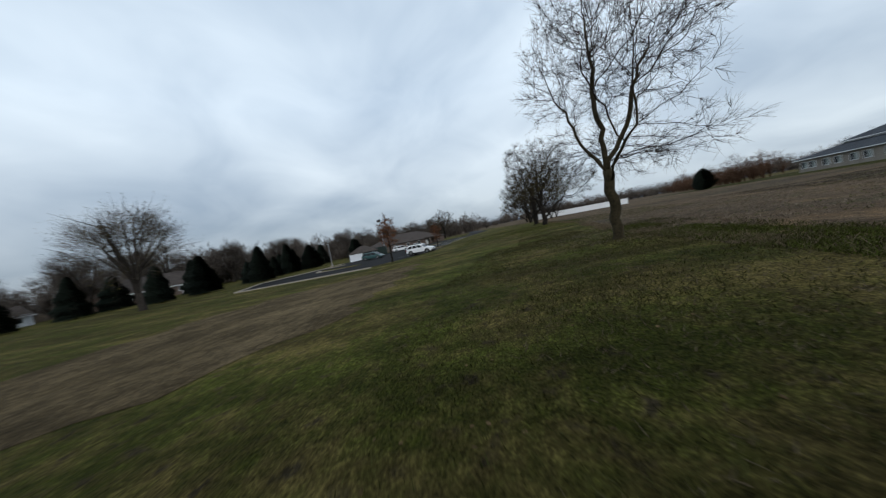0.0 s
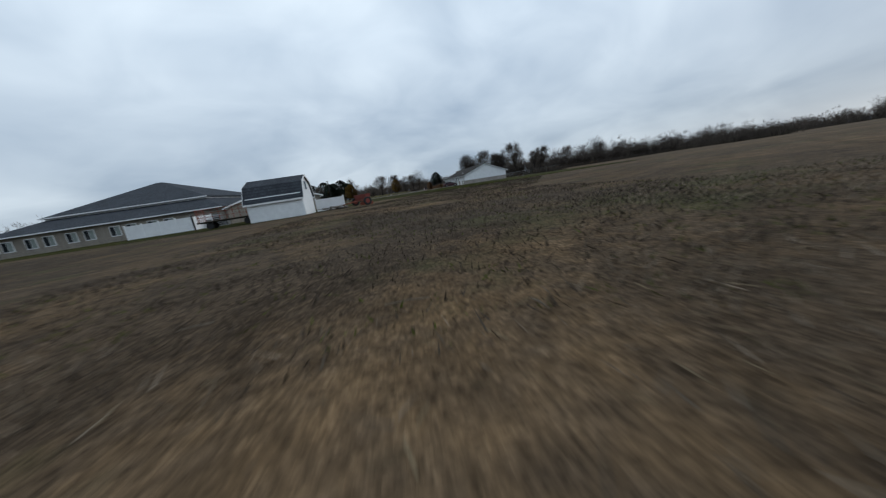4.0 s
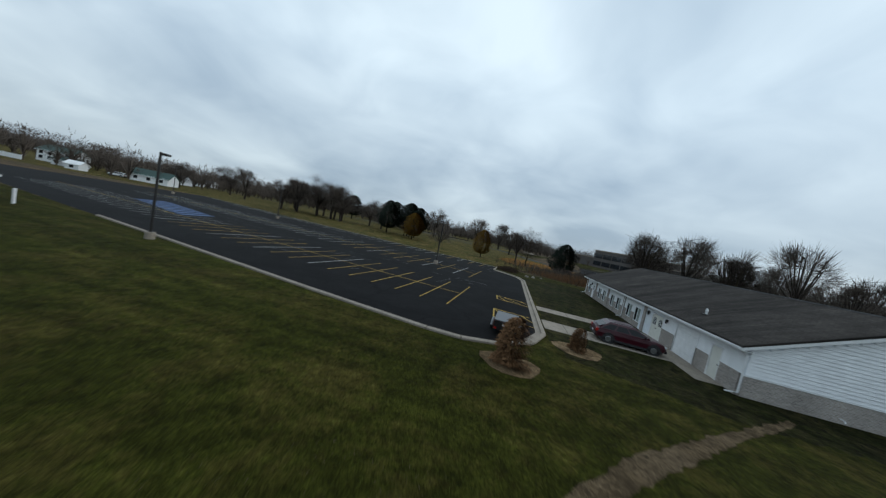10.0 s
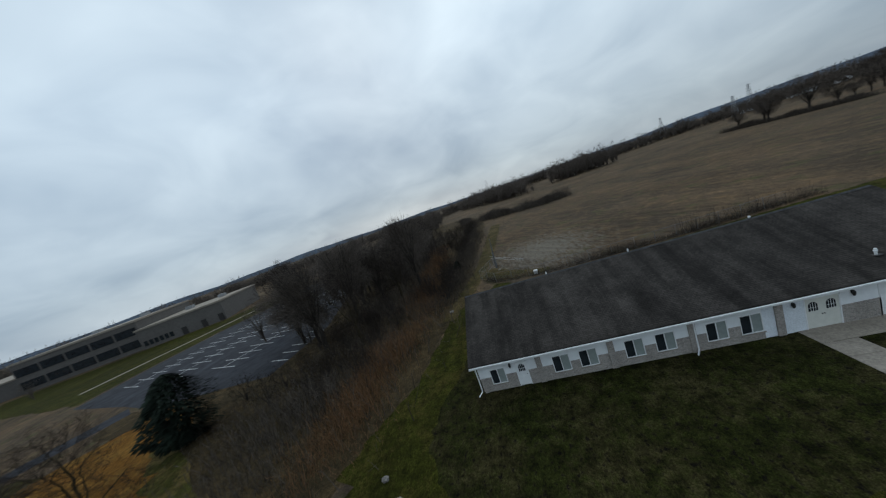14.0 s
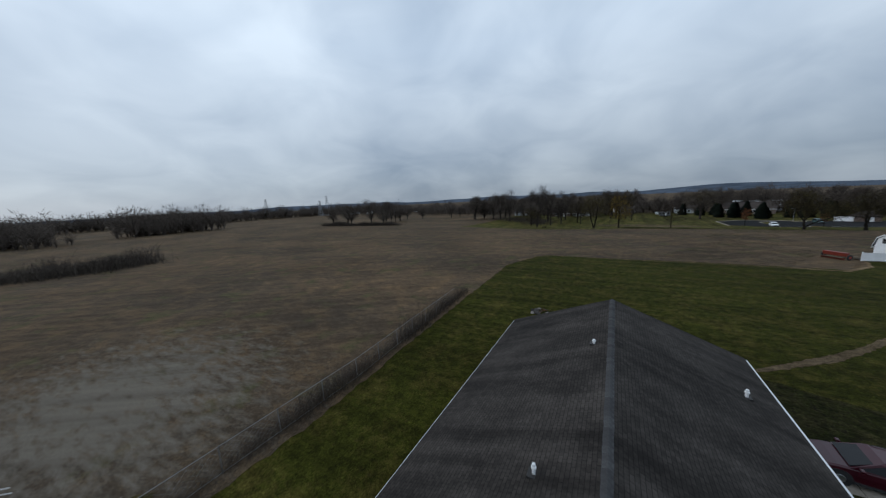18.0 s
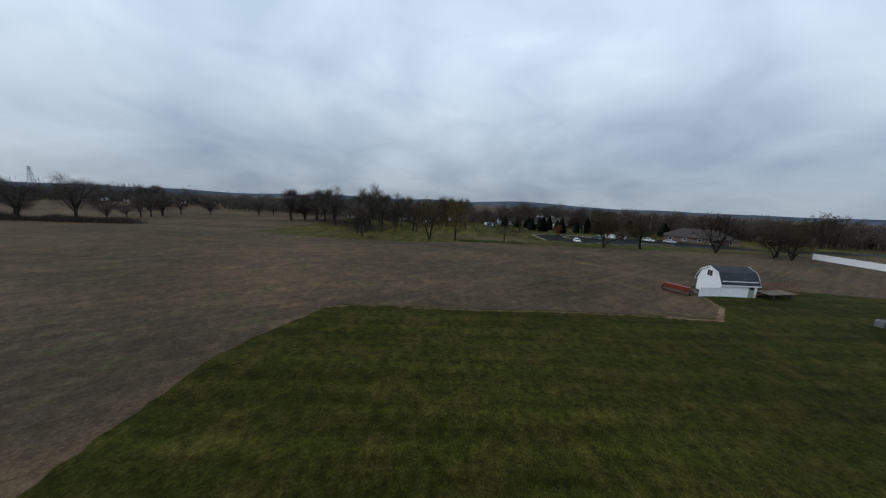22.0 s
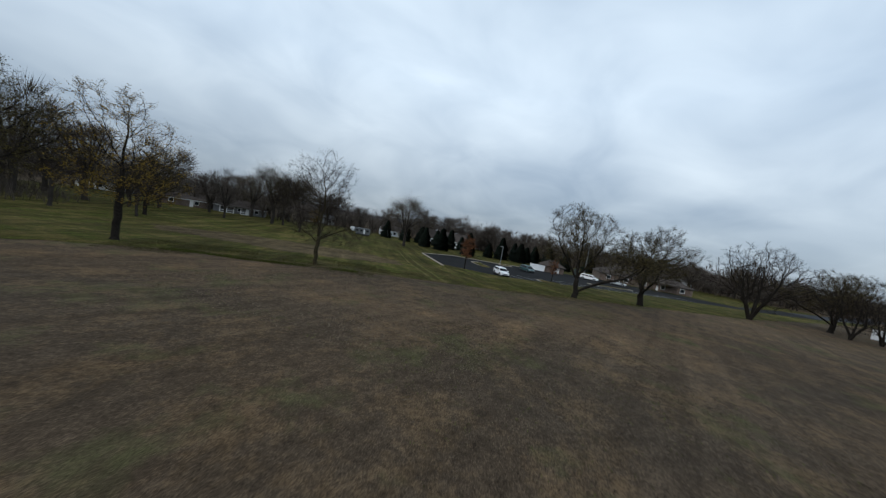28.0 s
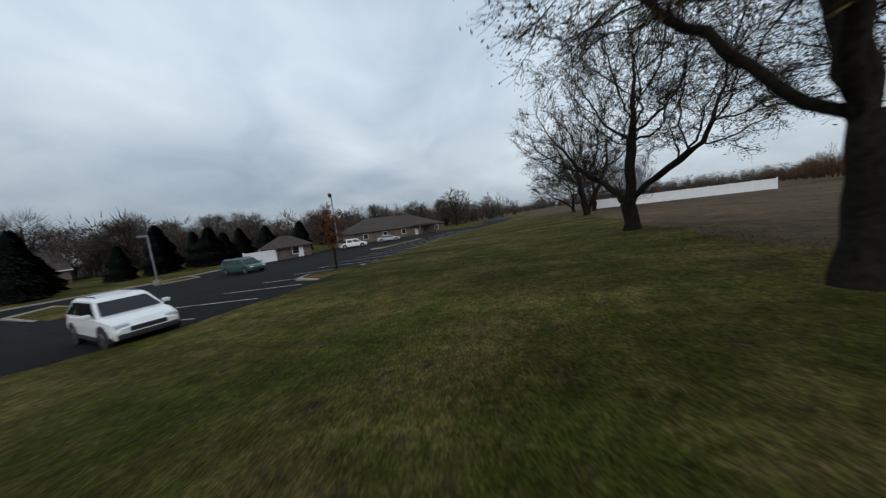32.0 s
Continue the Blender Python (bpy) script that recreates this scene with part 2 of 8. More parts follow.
def brickish(name, c1, c2, mortar, bw, bh, axis="x", rough=0.9, bump=0.35, joint=0.012, dirt=0.3, streak=None):
    """Coursed bricks or shingles laid by the surface's own length and height."""
    m, n, l, b = nodes_of(name)
    tc = n.new("ShaderNodeTexCoord").outputs["Object"]
    sep = n.new("ShaderNodeSeparateXYZ")
    l.new(tc, sep.inputs[0])
    comb = n.new("ShaderNodeCombineXYZ")
    l.new(sep.outputs["XYZ".index(axis.upper()[0])], comb.inputs[0])
    l.new(sep.outputs["XYZ".index(axis.upper()[1])] if len(axis) > 1 else sep.outputs[2], comb.inputs[1])
    t = n.new("ShaderNodeTexBrick")
    l.new(comb.outputs[0], t.inputs["Vector"])
    t.inputs["Scale"].default_value = 1.0
    t.inputs["Brick Width"].default_value, t.inputs["Row Height"].default_value = bw, bh
    t.inputs["Mortar Size"].default_value, t.inputs["Mortar Smooth"].default_value = joint, 0.3
    t.inputs["Color1"].default_value, t.inputs["Color2"].default_value, t.inputs["Mortar"].default_value = (*c1, 1), (*c2, 1), (*mortar, 1)
    f1, f2 = tex_noise(n, l, tc, 9.0, 5), tex_noise(n, l, mapped(n, l, tc, 0.8, 0.8, 0.35), 0.7, 4)
    col = blend(n, l, t.outputs["Color"], ramp(n, l, f1, (0.3, grey(0.75)), (0.7, grey(1.15))), 1.0, "MULTIPLY")
    col = blend(n, l, col, ramp(n, l, f2, (0.3, grey(1 - dirt)), (0.7, grey(1.05))), 1.0, "MULTIPLY")
    if streak:
        # weather streaks running down the slope
        sn = tex_noise(n, l, mapped(n, l, tc, *streak), 1.0, 4, 0.62)
        col = blend(n, l, col, ramp(n, l, sn, (0.36, grey(0.55)), (0.62, grey(1.12))), 1.0, "MULTIPLY")
    l.new(col, b.inputs["Base Color"])
    b.inputs["Roughness"].default_value = rough
    b.inputs["Specular IOR Level"].default_value = 0.12
    bumped(n, l, b, t.outputs["Fac"], -bump, 0.01)
    return m


def asphalt_mat(name, c, patch):
    m, n, l, b = nodes_of(name)
    tc = n.new("ShaderNodeTexCoord").outputs["Object"]
    g, p, br = tex_noise(n, l, tc, 60, 4, 0.7), tex_noise(n, l, tc, 0.5, 5, 0.6), tex_noise(n, l, mapped(n, l, tc, 0.05, 0.22, 1, -5), 1.0, 4, 0.6)
    v = n.new("ShaderNodeTexVoronoi")
    v.feature = "DISTANCE_TO_EDGE"
    v.inputs["Scale"].default_value = 0.16
    wob = blend(n, l, tc, mapped(n, l, tc, 1, 1, 1), 0.0)
    nz = n.new("ShaderNodeTexNoise")
    nz.inputs["Scale"].default_value, nz.inputs["Detail"].default_value = 0.8, 5
    l.new(wob, nz.inputs["Vector"])
    l.new(blend(n, l, wob, nz.outputs["Color"], 0.55, "ADD"), v.inputs["Vector"])
    col = ramp(n, l, g, (0.3, tuple(x * 0.65 for x in c)), (0.75, tuple(x * 1.5 for x in c)))
    col = blend(n, l, col, ramp(n, l, p, (0.35, grey(0.75)), (0.7, grey(1 + patch))), 1.0, "MULTIPLY")
    col = blend(n, l, col, ramp(n, l, br, (0.35, grey(0.75)), (0.7, grey(1.2))), 1.0, "MULTIPLY")
    col = blend(n, l, tuple(x * 0.35 for x in c), col, ramp(n, l, v.outputs["Distance"], (0.004, grey(0.35)), (0.012, grey(1))))
    l.new(col, b.inputs["Base Color"])
    b.inputs["Roughness"].default_value = 0.8
    b.inputs["Specular IOR Level"].default_value = 0.06
    bumped(n, l, b, g, 0.35, 0.01)
    return m


def leafy(name, c, vary=0.5):
    """Twigs, needles and leaves: colour changes from piece to piece."""
    m, n, l, b = nodes_of(name)
    ge = n.new("ShaderNodeNewGeometry").outputs["Random Per Island"]
    oi = n.new("ShaderNodeObjectInfo").outputs["Random"]
    col = ramp(n, l, ge, (0.0, tuple(x * (1 - vary) for x in c)), (1.0, tuple(x * (1 + vary) for x in c)))
    col = blend(n, l, col, ramp(n, l, oi, (0.0, grey(0.7)), (1.0, grey(1.15))), 1.0, "MULTIPLY")
    l.new(col, b.inputs["Base Color"])
    b.inputs["Roughness"].default_value = 0.9
    b.inputs["Specular IOR Level"].default_value = 0.04
    return m


def clear_glass(name, tint=(0.02, 0.025, 0.03)):
    m, n, l, b = nodes_of(name)
    tc = n.new("ShaderNodeTexCoord").outputs["Object"]
    l.new(ramp(n, l, tex_noise(n, l, tc, 0.9, 3), (0.3, tint), (0.7, tuple(x * 1.8 for x in tint))), b.inputs["Base Color"])
    b.inputs["Roughness"].default_value, b.inputs["Specular IOR Level"].default_value = 0.06, 0.6
    return m


M_FIELD = turf("field_stubble", (0.105, 0.076, 0.051), (0.172, 0.116, 0.067), (0.060, 0.045, 0.037), 0.58, 0.66, (34.0, 1.1, 0.2), 22.0, (0.070, 0.068, 0.030), (-33, -21, 24, 19), 0.22, (0.74, 0.77, 0.80))
M_LAWN = turf("lawn_grass", (0.034, 0.0365, 0.0056), (0.062, 0.052, 0.012), (0.024, 0.020, 0.009), 0.56, 0.67, (3.0, 1.6, 0.34), mottle=0.42)
M_NORTHLAWN = turf("north_grass", (0.052, 0.058, 0.010), (0.108, 0.085, 0.027), (0.053, 0.042, 0.022), 0.50, 0.60, (88.0, 1.9, 0.45), mottle=0.3)
M_DRYSOIL = turf("dead_grass_soil", (0.070, 0.051, 0.026), (0.122, 0.090, 0.049), (0.046, 0.036, 0.021), 0.52, 0.62, (88.0, 1.9, 0.2), mottle=0.3)
M_TRACK = turf("flattened_grass", (0.072, 0.074, 0.015), (0.14, 0.115, 0.045), (0.06, 0.046, 0.025), 0.5, 0.66)
M_FRONTLAWN = turf("worn_front_lawn", (0.0195, 0.0222, 0.0052), (0.037, 0.032, 0.0125), (0.0105, 0.009, 0.0058), 0.52, 0.56, (80.0, 1.2, 0.3), 20.0, None, None, 0.6)
M_GOLF = turf("rough_grass", (0.052, 0.052, 0.011), (0.145, 0.102, 0.036), (0.06, 0.045, 0.03), 0.52, 0.7, (10.0, 4.0, 0.2))
M_TRACKGRASS = turf("track_grass", (0.044, 0.039, 0.013), (0.092, 0.066, 0.029), (0.034, 0.026, 0.017), 0.5, 0.66)
M_ORANGELEAF = turf("orange_leaf_floor", (0.15, 0.068, 0.012), (0.21, 0.115, 0.026), (0.06, 0.04, 0.02), 0.55, 0.62)
M_PATH = turf("trodden_path", (0.098, 0.070, 0.040), (0.140, 0.102, 0.062), (0.052, 0.042, 0.024), 0.5, 0.62)
M_DIRT = turf("bare_dirt", (0.15, 0.10, 0.055), (0.22, 0.155, 0.09), (0.085, 0.06, 0.036), 0.5, 0.7)
M_SCRUB = turf("scrub_floor", (0.045, 0.034, 0.018), (0.085, 0.058, 0.028), (0.03, 0.023, 0.016), 0.55, 0.62)
M_ASPHALT = asphalt_mat("old_asphalt", (0.0068, 0.0067, 0.0069), 0.5)
M_ASPHALT2 = asphalt_mat("grey_asphalt", (0.034, 0.036, 0.042), 0.4)
# pale grey that stands for the shine on wet cracks
M_CRACK = plain("crack_sheen", (0.075, 0.078, 0.08), 0.6, vary=0.5, scale=3.0)
M_CONCRETE = plain("concrete", (0.30, 0.26, 0.215), 0.9, vary=0.22, scale=8, spec=0.08)
M_YELLOW = plain("yellow_road_paint", (0.50, 0.32, 0.045), 0.8, vary=0.6, scale=14)
M_WHITELINE = plain("white_road_paint", (0.56, 0.56, 0.55), 0.8, vary=0.6, scale=14)
M_SIDING = plain("white_vinyl_siding", (0.80, 0.82, 0.83), 0.55, vary=0.06, scale=2, bump=0.03)
M_VINYL = plain("white_vinyl_fence", (0.80, 0.81, 0.82), 0.45, vary=0.05, scale=2, bump=0.02)
M_TRIM = plain("white_trim_paint", (0.78, 0.79, 0.79), 0.5, vary=0.07, scale=3, bump=0.03)
M_STUCCO = plain("white_painted_block", (0.72, 0.76, 0.80), 0.9, vary=0.12, scale=11, bump=0.5, spec=0.08)
M_BRICK = brickish("pale_brick", (0.40, 0.35, 0.31), (0.27, 0.235, 0.21), (0.45, 0.43, 0.40), 0.22, 0.075, "y")
M_BRICKX = brickish("pale_brick_gable", (0.40, 0.35, 0.31), (0.27, 0.235, 0.21), (0.45, 0.43, 0.40), 0.22, 0.075, "x")
M_SHINGLE = brickish("asphalt_shingles", (0.070, 0.061, 0.054), (0.050, 0.044, 0.039), (0.028, 0.025, 0.023), 0.30, 0.145, "yx", 0.95, 0.5, 0.012, 0.45, (0.10, 0.85, 0.05))
M_SHINGLE2 = brickish("slate_grey_shingles", (0.068, 0.076, 0.088), (0.050, 0.056, 0.066), (0.03, 0.034, 0.04), 0.30, 0.145, "xy", 0.95, 0.4, 0.012, 0.25)
M_CAP = plain("ridge_cap_shingle", (0.085, 0.085, 0.086), 0.95, vary=0.25, scale=9, bump=0.4, per_object=0.35, spec=0.08)
M_GLASS = clear_glass("dark_window_glass", (0.014, 0.017, 0.02))
M_BLIND = plain("pale_green_blind", (0.25, 0.285, 0.27), 0.8, vary=0.08, scale=5, bump=0.02)
M_DOOR = plain("cream_door_paint", (0.66, 0.66, 0.60), 0.5, vary=0.06, scale=3, bump=0.02)
M_STEEL = plain("galvanised_steel", (0.32, 0.33, 0.34), 0.45, 0.8, vary=0.2)
M_DARK = plain("dark_bronze_metal", (0.035, 0.032, 0.03), 0.5, 0.4, vary=0.2)
M_BLACK = plain("black_rubber", (0.018, 0.018, 0.019), 0.8, vary=0.2)
M_BARK_OLIVE = plain("olive_brown_bark", (0.052, 0.042, 0.024), 0.95, vary=0.4, scale=9, bump=0.8, spec=0.08)
M_BARK = plain("grey_brown_bark", (0.025, 0.021, 0.017), 0.95, vary=0.4, scale=9, bump=0.8, spec=0.08)
M_BARK_PALE = plain("pale_bark", (0.048, 0.041, 0.035), 0.95, vary=0.35, scale=9, bump=0.6, spec=0.08)
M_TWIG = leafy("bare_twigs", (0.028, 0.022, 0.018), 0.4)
# paler than the near twigs: distance haze is put into this colour
M_WOODS = leafy("hazed_bare_woods", (0.100, 0.083, 0.070), 0.5)
M_LEAF_OLIVE = leafy("late_olive_leaves", (0.088, 0.072, 0.028), 0.5)
M_LEAF_YELLOW = leafy("late_yellow_leaves", (0.26, 0.17, 0.03), 0.4)
M_RUSTWOOD = leafy("rust_brown_woods", (0.085, 0.048, 0.030), 0.45)
M_LEAF_RUST = leafy("rust_brown_leaves", (0.16, 0.07, 0.035), 0.45)
M_NEEDLE = leafy("dark_spruce_needles", (0.016, 0.022, 0.016), 0.5)
M_BRUSH = leafy("grey_brown_brush", (0.076, 0.063, 0.052), 0.55)
M_BRUSH_RUST = leafy("rusty_dry_brush", (0.135, 0.074, 0.037), 0.5)
M_HEDGE = leafy("dark_brown_hedge", (0.046, 0.033, 0.026), 0.5)
M_ROCK = plain("field_stone", (0.34, 0.31, 0.28), 0.9, vary=0.35, scale=5, bump=0.6, per_object=0.5, spec=0.08)
M_RUST = plain("faded_red_paint", (0.27, 0.065, 0.035), 0.7, vary=0.4, scale=10)
M_WOOD = plain("weathered_deck_boards", (0.20, 0.165, 0.125), 0.9, vary=0.3, scale=10, per_object=0.3, spec=0.08)
M_WALLTAN = brickish("tan_brick", (0.34, 0.29, 0.235), (0.27, 0.23, 0.19), (0.36, 0.34, 0.31), 0.22, 0.08, "x")
M_WALLTANY = brickish("tan_brick_side", (0.34, 0.29, 0.235), (0.27, 0.23, 0.19), (0.36, 0.34, 0.31), 0.22, 0.08, "y")
M_WALLRED = brickish("brown_brick", (0.17, 0.11, 0.085), (0.12, 0.08, 0.06), (0.22, 0.2, 0.18), 0.22, 0.08, "x")
M_ROOFBROWN = plain("brown_shingles", (0.075, 0.062, 0.055), 0.95, vary=0.3, scale=7, spec=0.08)
# the blue-grey of distance haze is put into the hills' colour
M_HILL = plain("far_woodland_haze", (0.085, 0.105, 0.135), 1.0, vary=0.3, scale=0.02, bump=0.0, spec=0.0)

# ---- mesh helpers ----
class Geo:
    """Collects plain mesh pieces; one Geo becomes one mesh."""

    def __init__(self):
        self.v, self.f = [], []

    def poly(self, *pts):
        k = len(self.v)
        self.v.extend(tuple(p) for p in pts)
        self.f.append(tuple(range(k, k + len(pts))))
        return self

    def box(self, x0, y0, z0, x1, y1, z1, bev=0.0):
        k = len(self.v)
        if bev <= 0:
            self.v += [(x0, y0, z0), (x1, y0, z0), (x1, y1, z0), (x0, y1, z0), (x0, y0, z1), (x1, y0, z1), (x1, y1, z1), (x0, y1, z1)]
            self.f += [tuple(k + i for i in q) for q in ((0, 3, 2, 1), (4, 5, 6, 7), (0, 1, 5, 4), (1, 2, 6, 5), (2, 3, 7, 6), (3, 0, 4, 7))]
            return self
        b = bev
        ring = lambda c, z: [(x0 + c, y0 + c, z), (x1 - c, y0 + c, z), (x1 - c, y1 - c, z), (x0 + c, y1 - c, z)]  # noqa: E731
        for c, z in ((b, z0), (0, z0 + b), (0, z1 - b), (b, z1)):
            self.v += ring(c, z)
        self.f.append((k + 3, k + 2, k + 1, k))
        for r in range(3):
            for i in range(4):
                j = (i + 1) % 4
                self.f.append((k + 4 * r + i, k + 4 * r + j, k + 4 * r + 4 + j, k + 4 * r + 4 + i))
        self.f.append((k + 12, k + 13, k + 14, k + 15))
        return self

    def tube(self, pts, radii, n=6, cap=True):
        k = len(self.v)
        pts = [Vector(p) for p in pts]
        for i, p in enumerate(pts):
            d = (pts[min(i + 1, len(pts) - 1)] - pts[max(i - 1, 0)]).normalized()
            a = d.cross(Vector((0.31, 0.95, 0.07)) if abs(d.z) > 0.6 else Vector((0.05, 0.03, 1))).normalized()
            b = d.cross(a)
            for s in range(n):
                w = 2 * math.pi * s / n
                self.v.append(tuple(p + radii[i] * (math.cos(w) * a + math.sin(w) * b)))
        for i in range(len(pts) - 1):
            for s in range(n):
                t = (s + 1) % n
                self.f.append((k + i * n + s, k + i * n + t, k + i * n + n + t, k + i * n + n + s))
        if cap:
            self.f.append(tuple(k + s for s in reversed(range(n))))
            self.f.append(tuple(k + (len(pts) - 1) * n + s for s in range(n)))
        return self

    def prism(self, outline, axis, a, b):
        """A closed outline of pairs pushed along an axis from a to b."""
        put = {"x": lambda p, t: (t, p[0], p[1]), "y": lambda p, t: (p[0], t, p[1]), "z": lambda p, t: (p[0], p[1], t)}[axis]
        k, n = len(self.v), len(outline)
        self.v += [put(p, a) for p in outline] + [put(p, b) for p in outline]
        self.f.append(tuple(k + i for i in range(n)))
        self.f.append(tuple(k + n + i for i in reversed(range(n))))
        for i in range(n):
            j = (i + 1) % n
            self.f.append((k + i, k + n + i, k + n + j, k + j))
        return self

    def mesh(self, name):
        me = bpy.data.meshes.new(name)
        me.from_pydata(self.v, [], self.f)
        return me

    def fixed(self, name):
        """The mesh with its faces turned outwards."""
        me = self.mesh(name)
        bm = bmesh.new()
        bm.from_mesh(me)
        bmesh.ops.recalc_face_normals(bm, faces=bm.faces)
        bm.to_mesh(me)
        bm.free()
        return me


def part(name, geo, material, parent=None, label="", smooth=False, at=None):
    me = geo if isinstance(geo, bpy.types.Mesh) else geo.fixed(name)
    if not me.materials:
        me.materials.append(material)
    if smooth:
        me.polygons.foreach_set("use_smooth", [True] * len(me.polygons))
    ob = new(name, me)
    if parent is not None:
        ob.parent = parent
    if at is not None:
        ob.matrix_basis = at
    if label:
        ob["label"] = label
    return ob


def thing(name, label, category, group="", kind="", at=None):
    ob = new(name)
    ob.empty_display_size = 0.3
    if at is not None:
        ob.matrix_basis = at
    return tagged(ob, label, category, group, kind)


def gz(y):
    """The land falls gently beyond the tree row."""
    return -0.057 * min(max(y - 104.0, 0.0), 22.0) - 0.02 * min(max(y - 126.0, 0.0), 25.0)


def ragged(pts, step, amount, rnd):
    """A closed outline with uneven edges."""
    out = []
    for i, p in enumerate(pts):
        q = pts[(i + 1) % len(pts)]
        d = math.hypot(q[0] - p[0], q[1] - p[1])
        n = max(1, min(400, int(d / step)))
        nx, ny = (q[1] - p[1]) / d, -(q[0] - p[0]) / d
        for k in range(n):
            u, w = k / n, rnd.uniform(-amount, amount) if k else 0
            out.append((p[0] + (q[0] - p[0]) * u + nx * w, p[1] + (q[1] - p[1]) * u + ny * w))
    return out


def sheet(name, pts, z, material, label, kind="structure", category="ground", parent=None):
    bm = bmesh.new()
    f = bm.faces.new([bm.verts.new((x, y, z)) for x, y in pts])
    if f.normal.z < 0:
        f.normal_flip()
    bm.normal_update()
    bmesh.ops.triangulate(bm, faces=bm.faces[:])
    for yc in (104.0, 126.0, 151.0):
        bmesh.ops.bisect_plane(bm, geom=bm.verts[:] + bm.edges[:] + bm.faces[:], plane_co=(0, yc, 0), plane_no=(0, 1, 0))
    for v in bm.verts:
        v.co.z += gz(v.co.y)
    bmesh.ops.recalc_face_normals(bm, faces=bm.faces[:])
    me = bpy.data.meshes.new(name)
    bm.to_mesh(me)
    bm.free()
    if me.polygons[0].normal.z < 0:
        me.flip_normals()
    me.materials.append(material)
    return tagged(new(name, me), label, category, "", kind)


def strip(pts, half):
    """The outline of a band along a line; half may be one width or one each point."""
    left, right = [], []
    for i, p in enumerate(pts):
        a, b = pts[max(i - 1, 0)], pts[min(i + 1, len(pts) - 1)]
        d = math.hypot(b[0] - a[0], b[1] - a[1]) or 1
        nx, ny = -(b[1] - a[1]) / d, (b[0] - a[0]) / d
        h = half[i] if isinstance(half, (list, tuple)) else half
        left.append((p[0] + nx * h, p[1] + ny * h))
        right.append((p[0] - nx * h, p[1] - ny * h))
    return left + right[::-1]

# ---- ground ----
rnd = random.Random(5)
FAR = 2600
g = Geo()
xs = [-FAR, -900, -420, -200, -90, 0, 90, 200, 420, 900, FAR]
ys = [-FAR, -900, -420, -200, -90, 0, 104, 126, 151, 420, 900, FAR]
for i in range(10):
    for j in range(11):
        g.poly(*[(x, y, gz(y)) for x, y in ((xs[i], ys[j]), (xs[i + 1], ys[j]), (xs[i + 1], ys[j + 1]), (xs[i], ys[j + 1]))])
gm = g.mesh("ground")
gm.materials.append(M_FIELD)
tagged(new("ground", gm), "bare brown harvested field with short stubble", "field", "", "structure")

LAWN = [(-17.2, -37.5), (-16.9, -15), (-18.2, 10), (-19, 33), (-17.4, 37.5), (-14.9, 43.6), (-12, 44.7), (2, 44.8), (9, 45.4), (16, 45.7), (23, 45.6), (32.0, 45.2), (36.4, 49.5), (38.0, 54.5), (41.5, 61.2),
        (50, 62.5), (62, 60), (80, 57), (135, 54), (140, -11), (60, -1.5), (48, 0.0), (33, 2.1), (24.3, 3.1), (22.3, 3.1), (20.3, 2.4), (18.3, 0.7), (17.3, -1.8), (17.2, -29.5), (18.4, -32.8), (22.3, -35.8), (22.2, -42.4), (19, -44.5), (9, -38.5)]
lawn = sheet("lawn", ragged(LAWN, 0.7, 0.16, rnd), 0.02, M_LAWN, "mown green lawn with dry patches round the buildings", category="lawn")
sheet("rough_grass", ragged([(21.8, -42.0), (60, -47.3), (118, -56), (150, -30), (160, -8), (420, -60), (420, -520), (30, -330), (8, -120), (6, -70), (17, -48)], 2.5, 0.5, rnd), 0.015, M_GOLF,
      "olive and straw coloured rough grass of a golf course", category="grass")
NORTH = [(-70, 110), (-52, 102), (-26, 98), (-5, 100.4), (8, 106.2), (16, 106.4), (22, 105.8), (28, 105.4), (34, 104.6), (40, 104.0), (50, 104.3), (60, 104.4), (85, 104.2), (118, 110), (196.7, 120.8), (170, 210), (-70, 230)]
sheet("grass_strip", ragged(NORTH, 0.8, 0.3, rnd), 0.02, M_NORTHLAWN, "mown green grass strip under the tree row", category="lawn")
sheet("dry_patch", ragged([(6, 121), (12, 117.6), (20, 118.2), (28.5, 118.8), (29.5, 125), (24, 131), (15, 133.5), (4, 134), (-8, 131), (-4, 125)], 1.0, 0.8, rnd), 0.03, M_DRYSOIL,
      "brown worn patch of bare soil and dead grass", category="ground")
sheet("scrub_ground", ragged([(-26, -36.6), (-19, -37.5), (8, -38.5), (19, -46), (16, -64), (-5, -82), (-60, -140), (-190, -130), (-190, -50), (-112, -35.5), (-60, -35.8), (-40, -36.5)], 2.0, 0.9, rnd), 0.012, M_SCRUB,
      "rusty brown scrub land beside the field", category="ground")
sheet("green_verge", ragged(strip([(-18.5, -30), (-8, -36), (4, -37.2), (14, -41)], [1.5, 2.2, 2.2, 2.5]), 0.7, 0.25, rnd), 0.028, M_LAWN, "greener mown verge along the scrub", category="lawn")
sheet("front_lawn", ragged([(-9, -36.4), (-8.8, 1.5), (0, 3.2), (9, 3.6), (16.4, 1.4), (16.95, -1.8), (16.95, -29.5), (18, -32.8), (12, -36.5)], 0.6, 0.25, rnd), 0.026, M_FRONTLAWN, "dark worn brown-green lawn round the long house", category="lawn")
sheet("grass_track", ragged(strip([(-9, -38.3), (-18, -36.4), (-24, -35.4), (-32, -34.4), (-45, -33.2), (-70, -32.0), (-96, -30.6)], [0.8, 1.3, 1.5, 1.5, 1.7, 2.0, 2.0]), 1.0, 0.3, rnd), 0.03, M_TRACKGRASS, "olive and straw coloured grass track between scrub and field", category="grass")
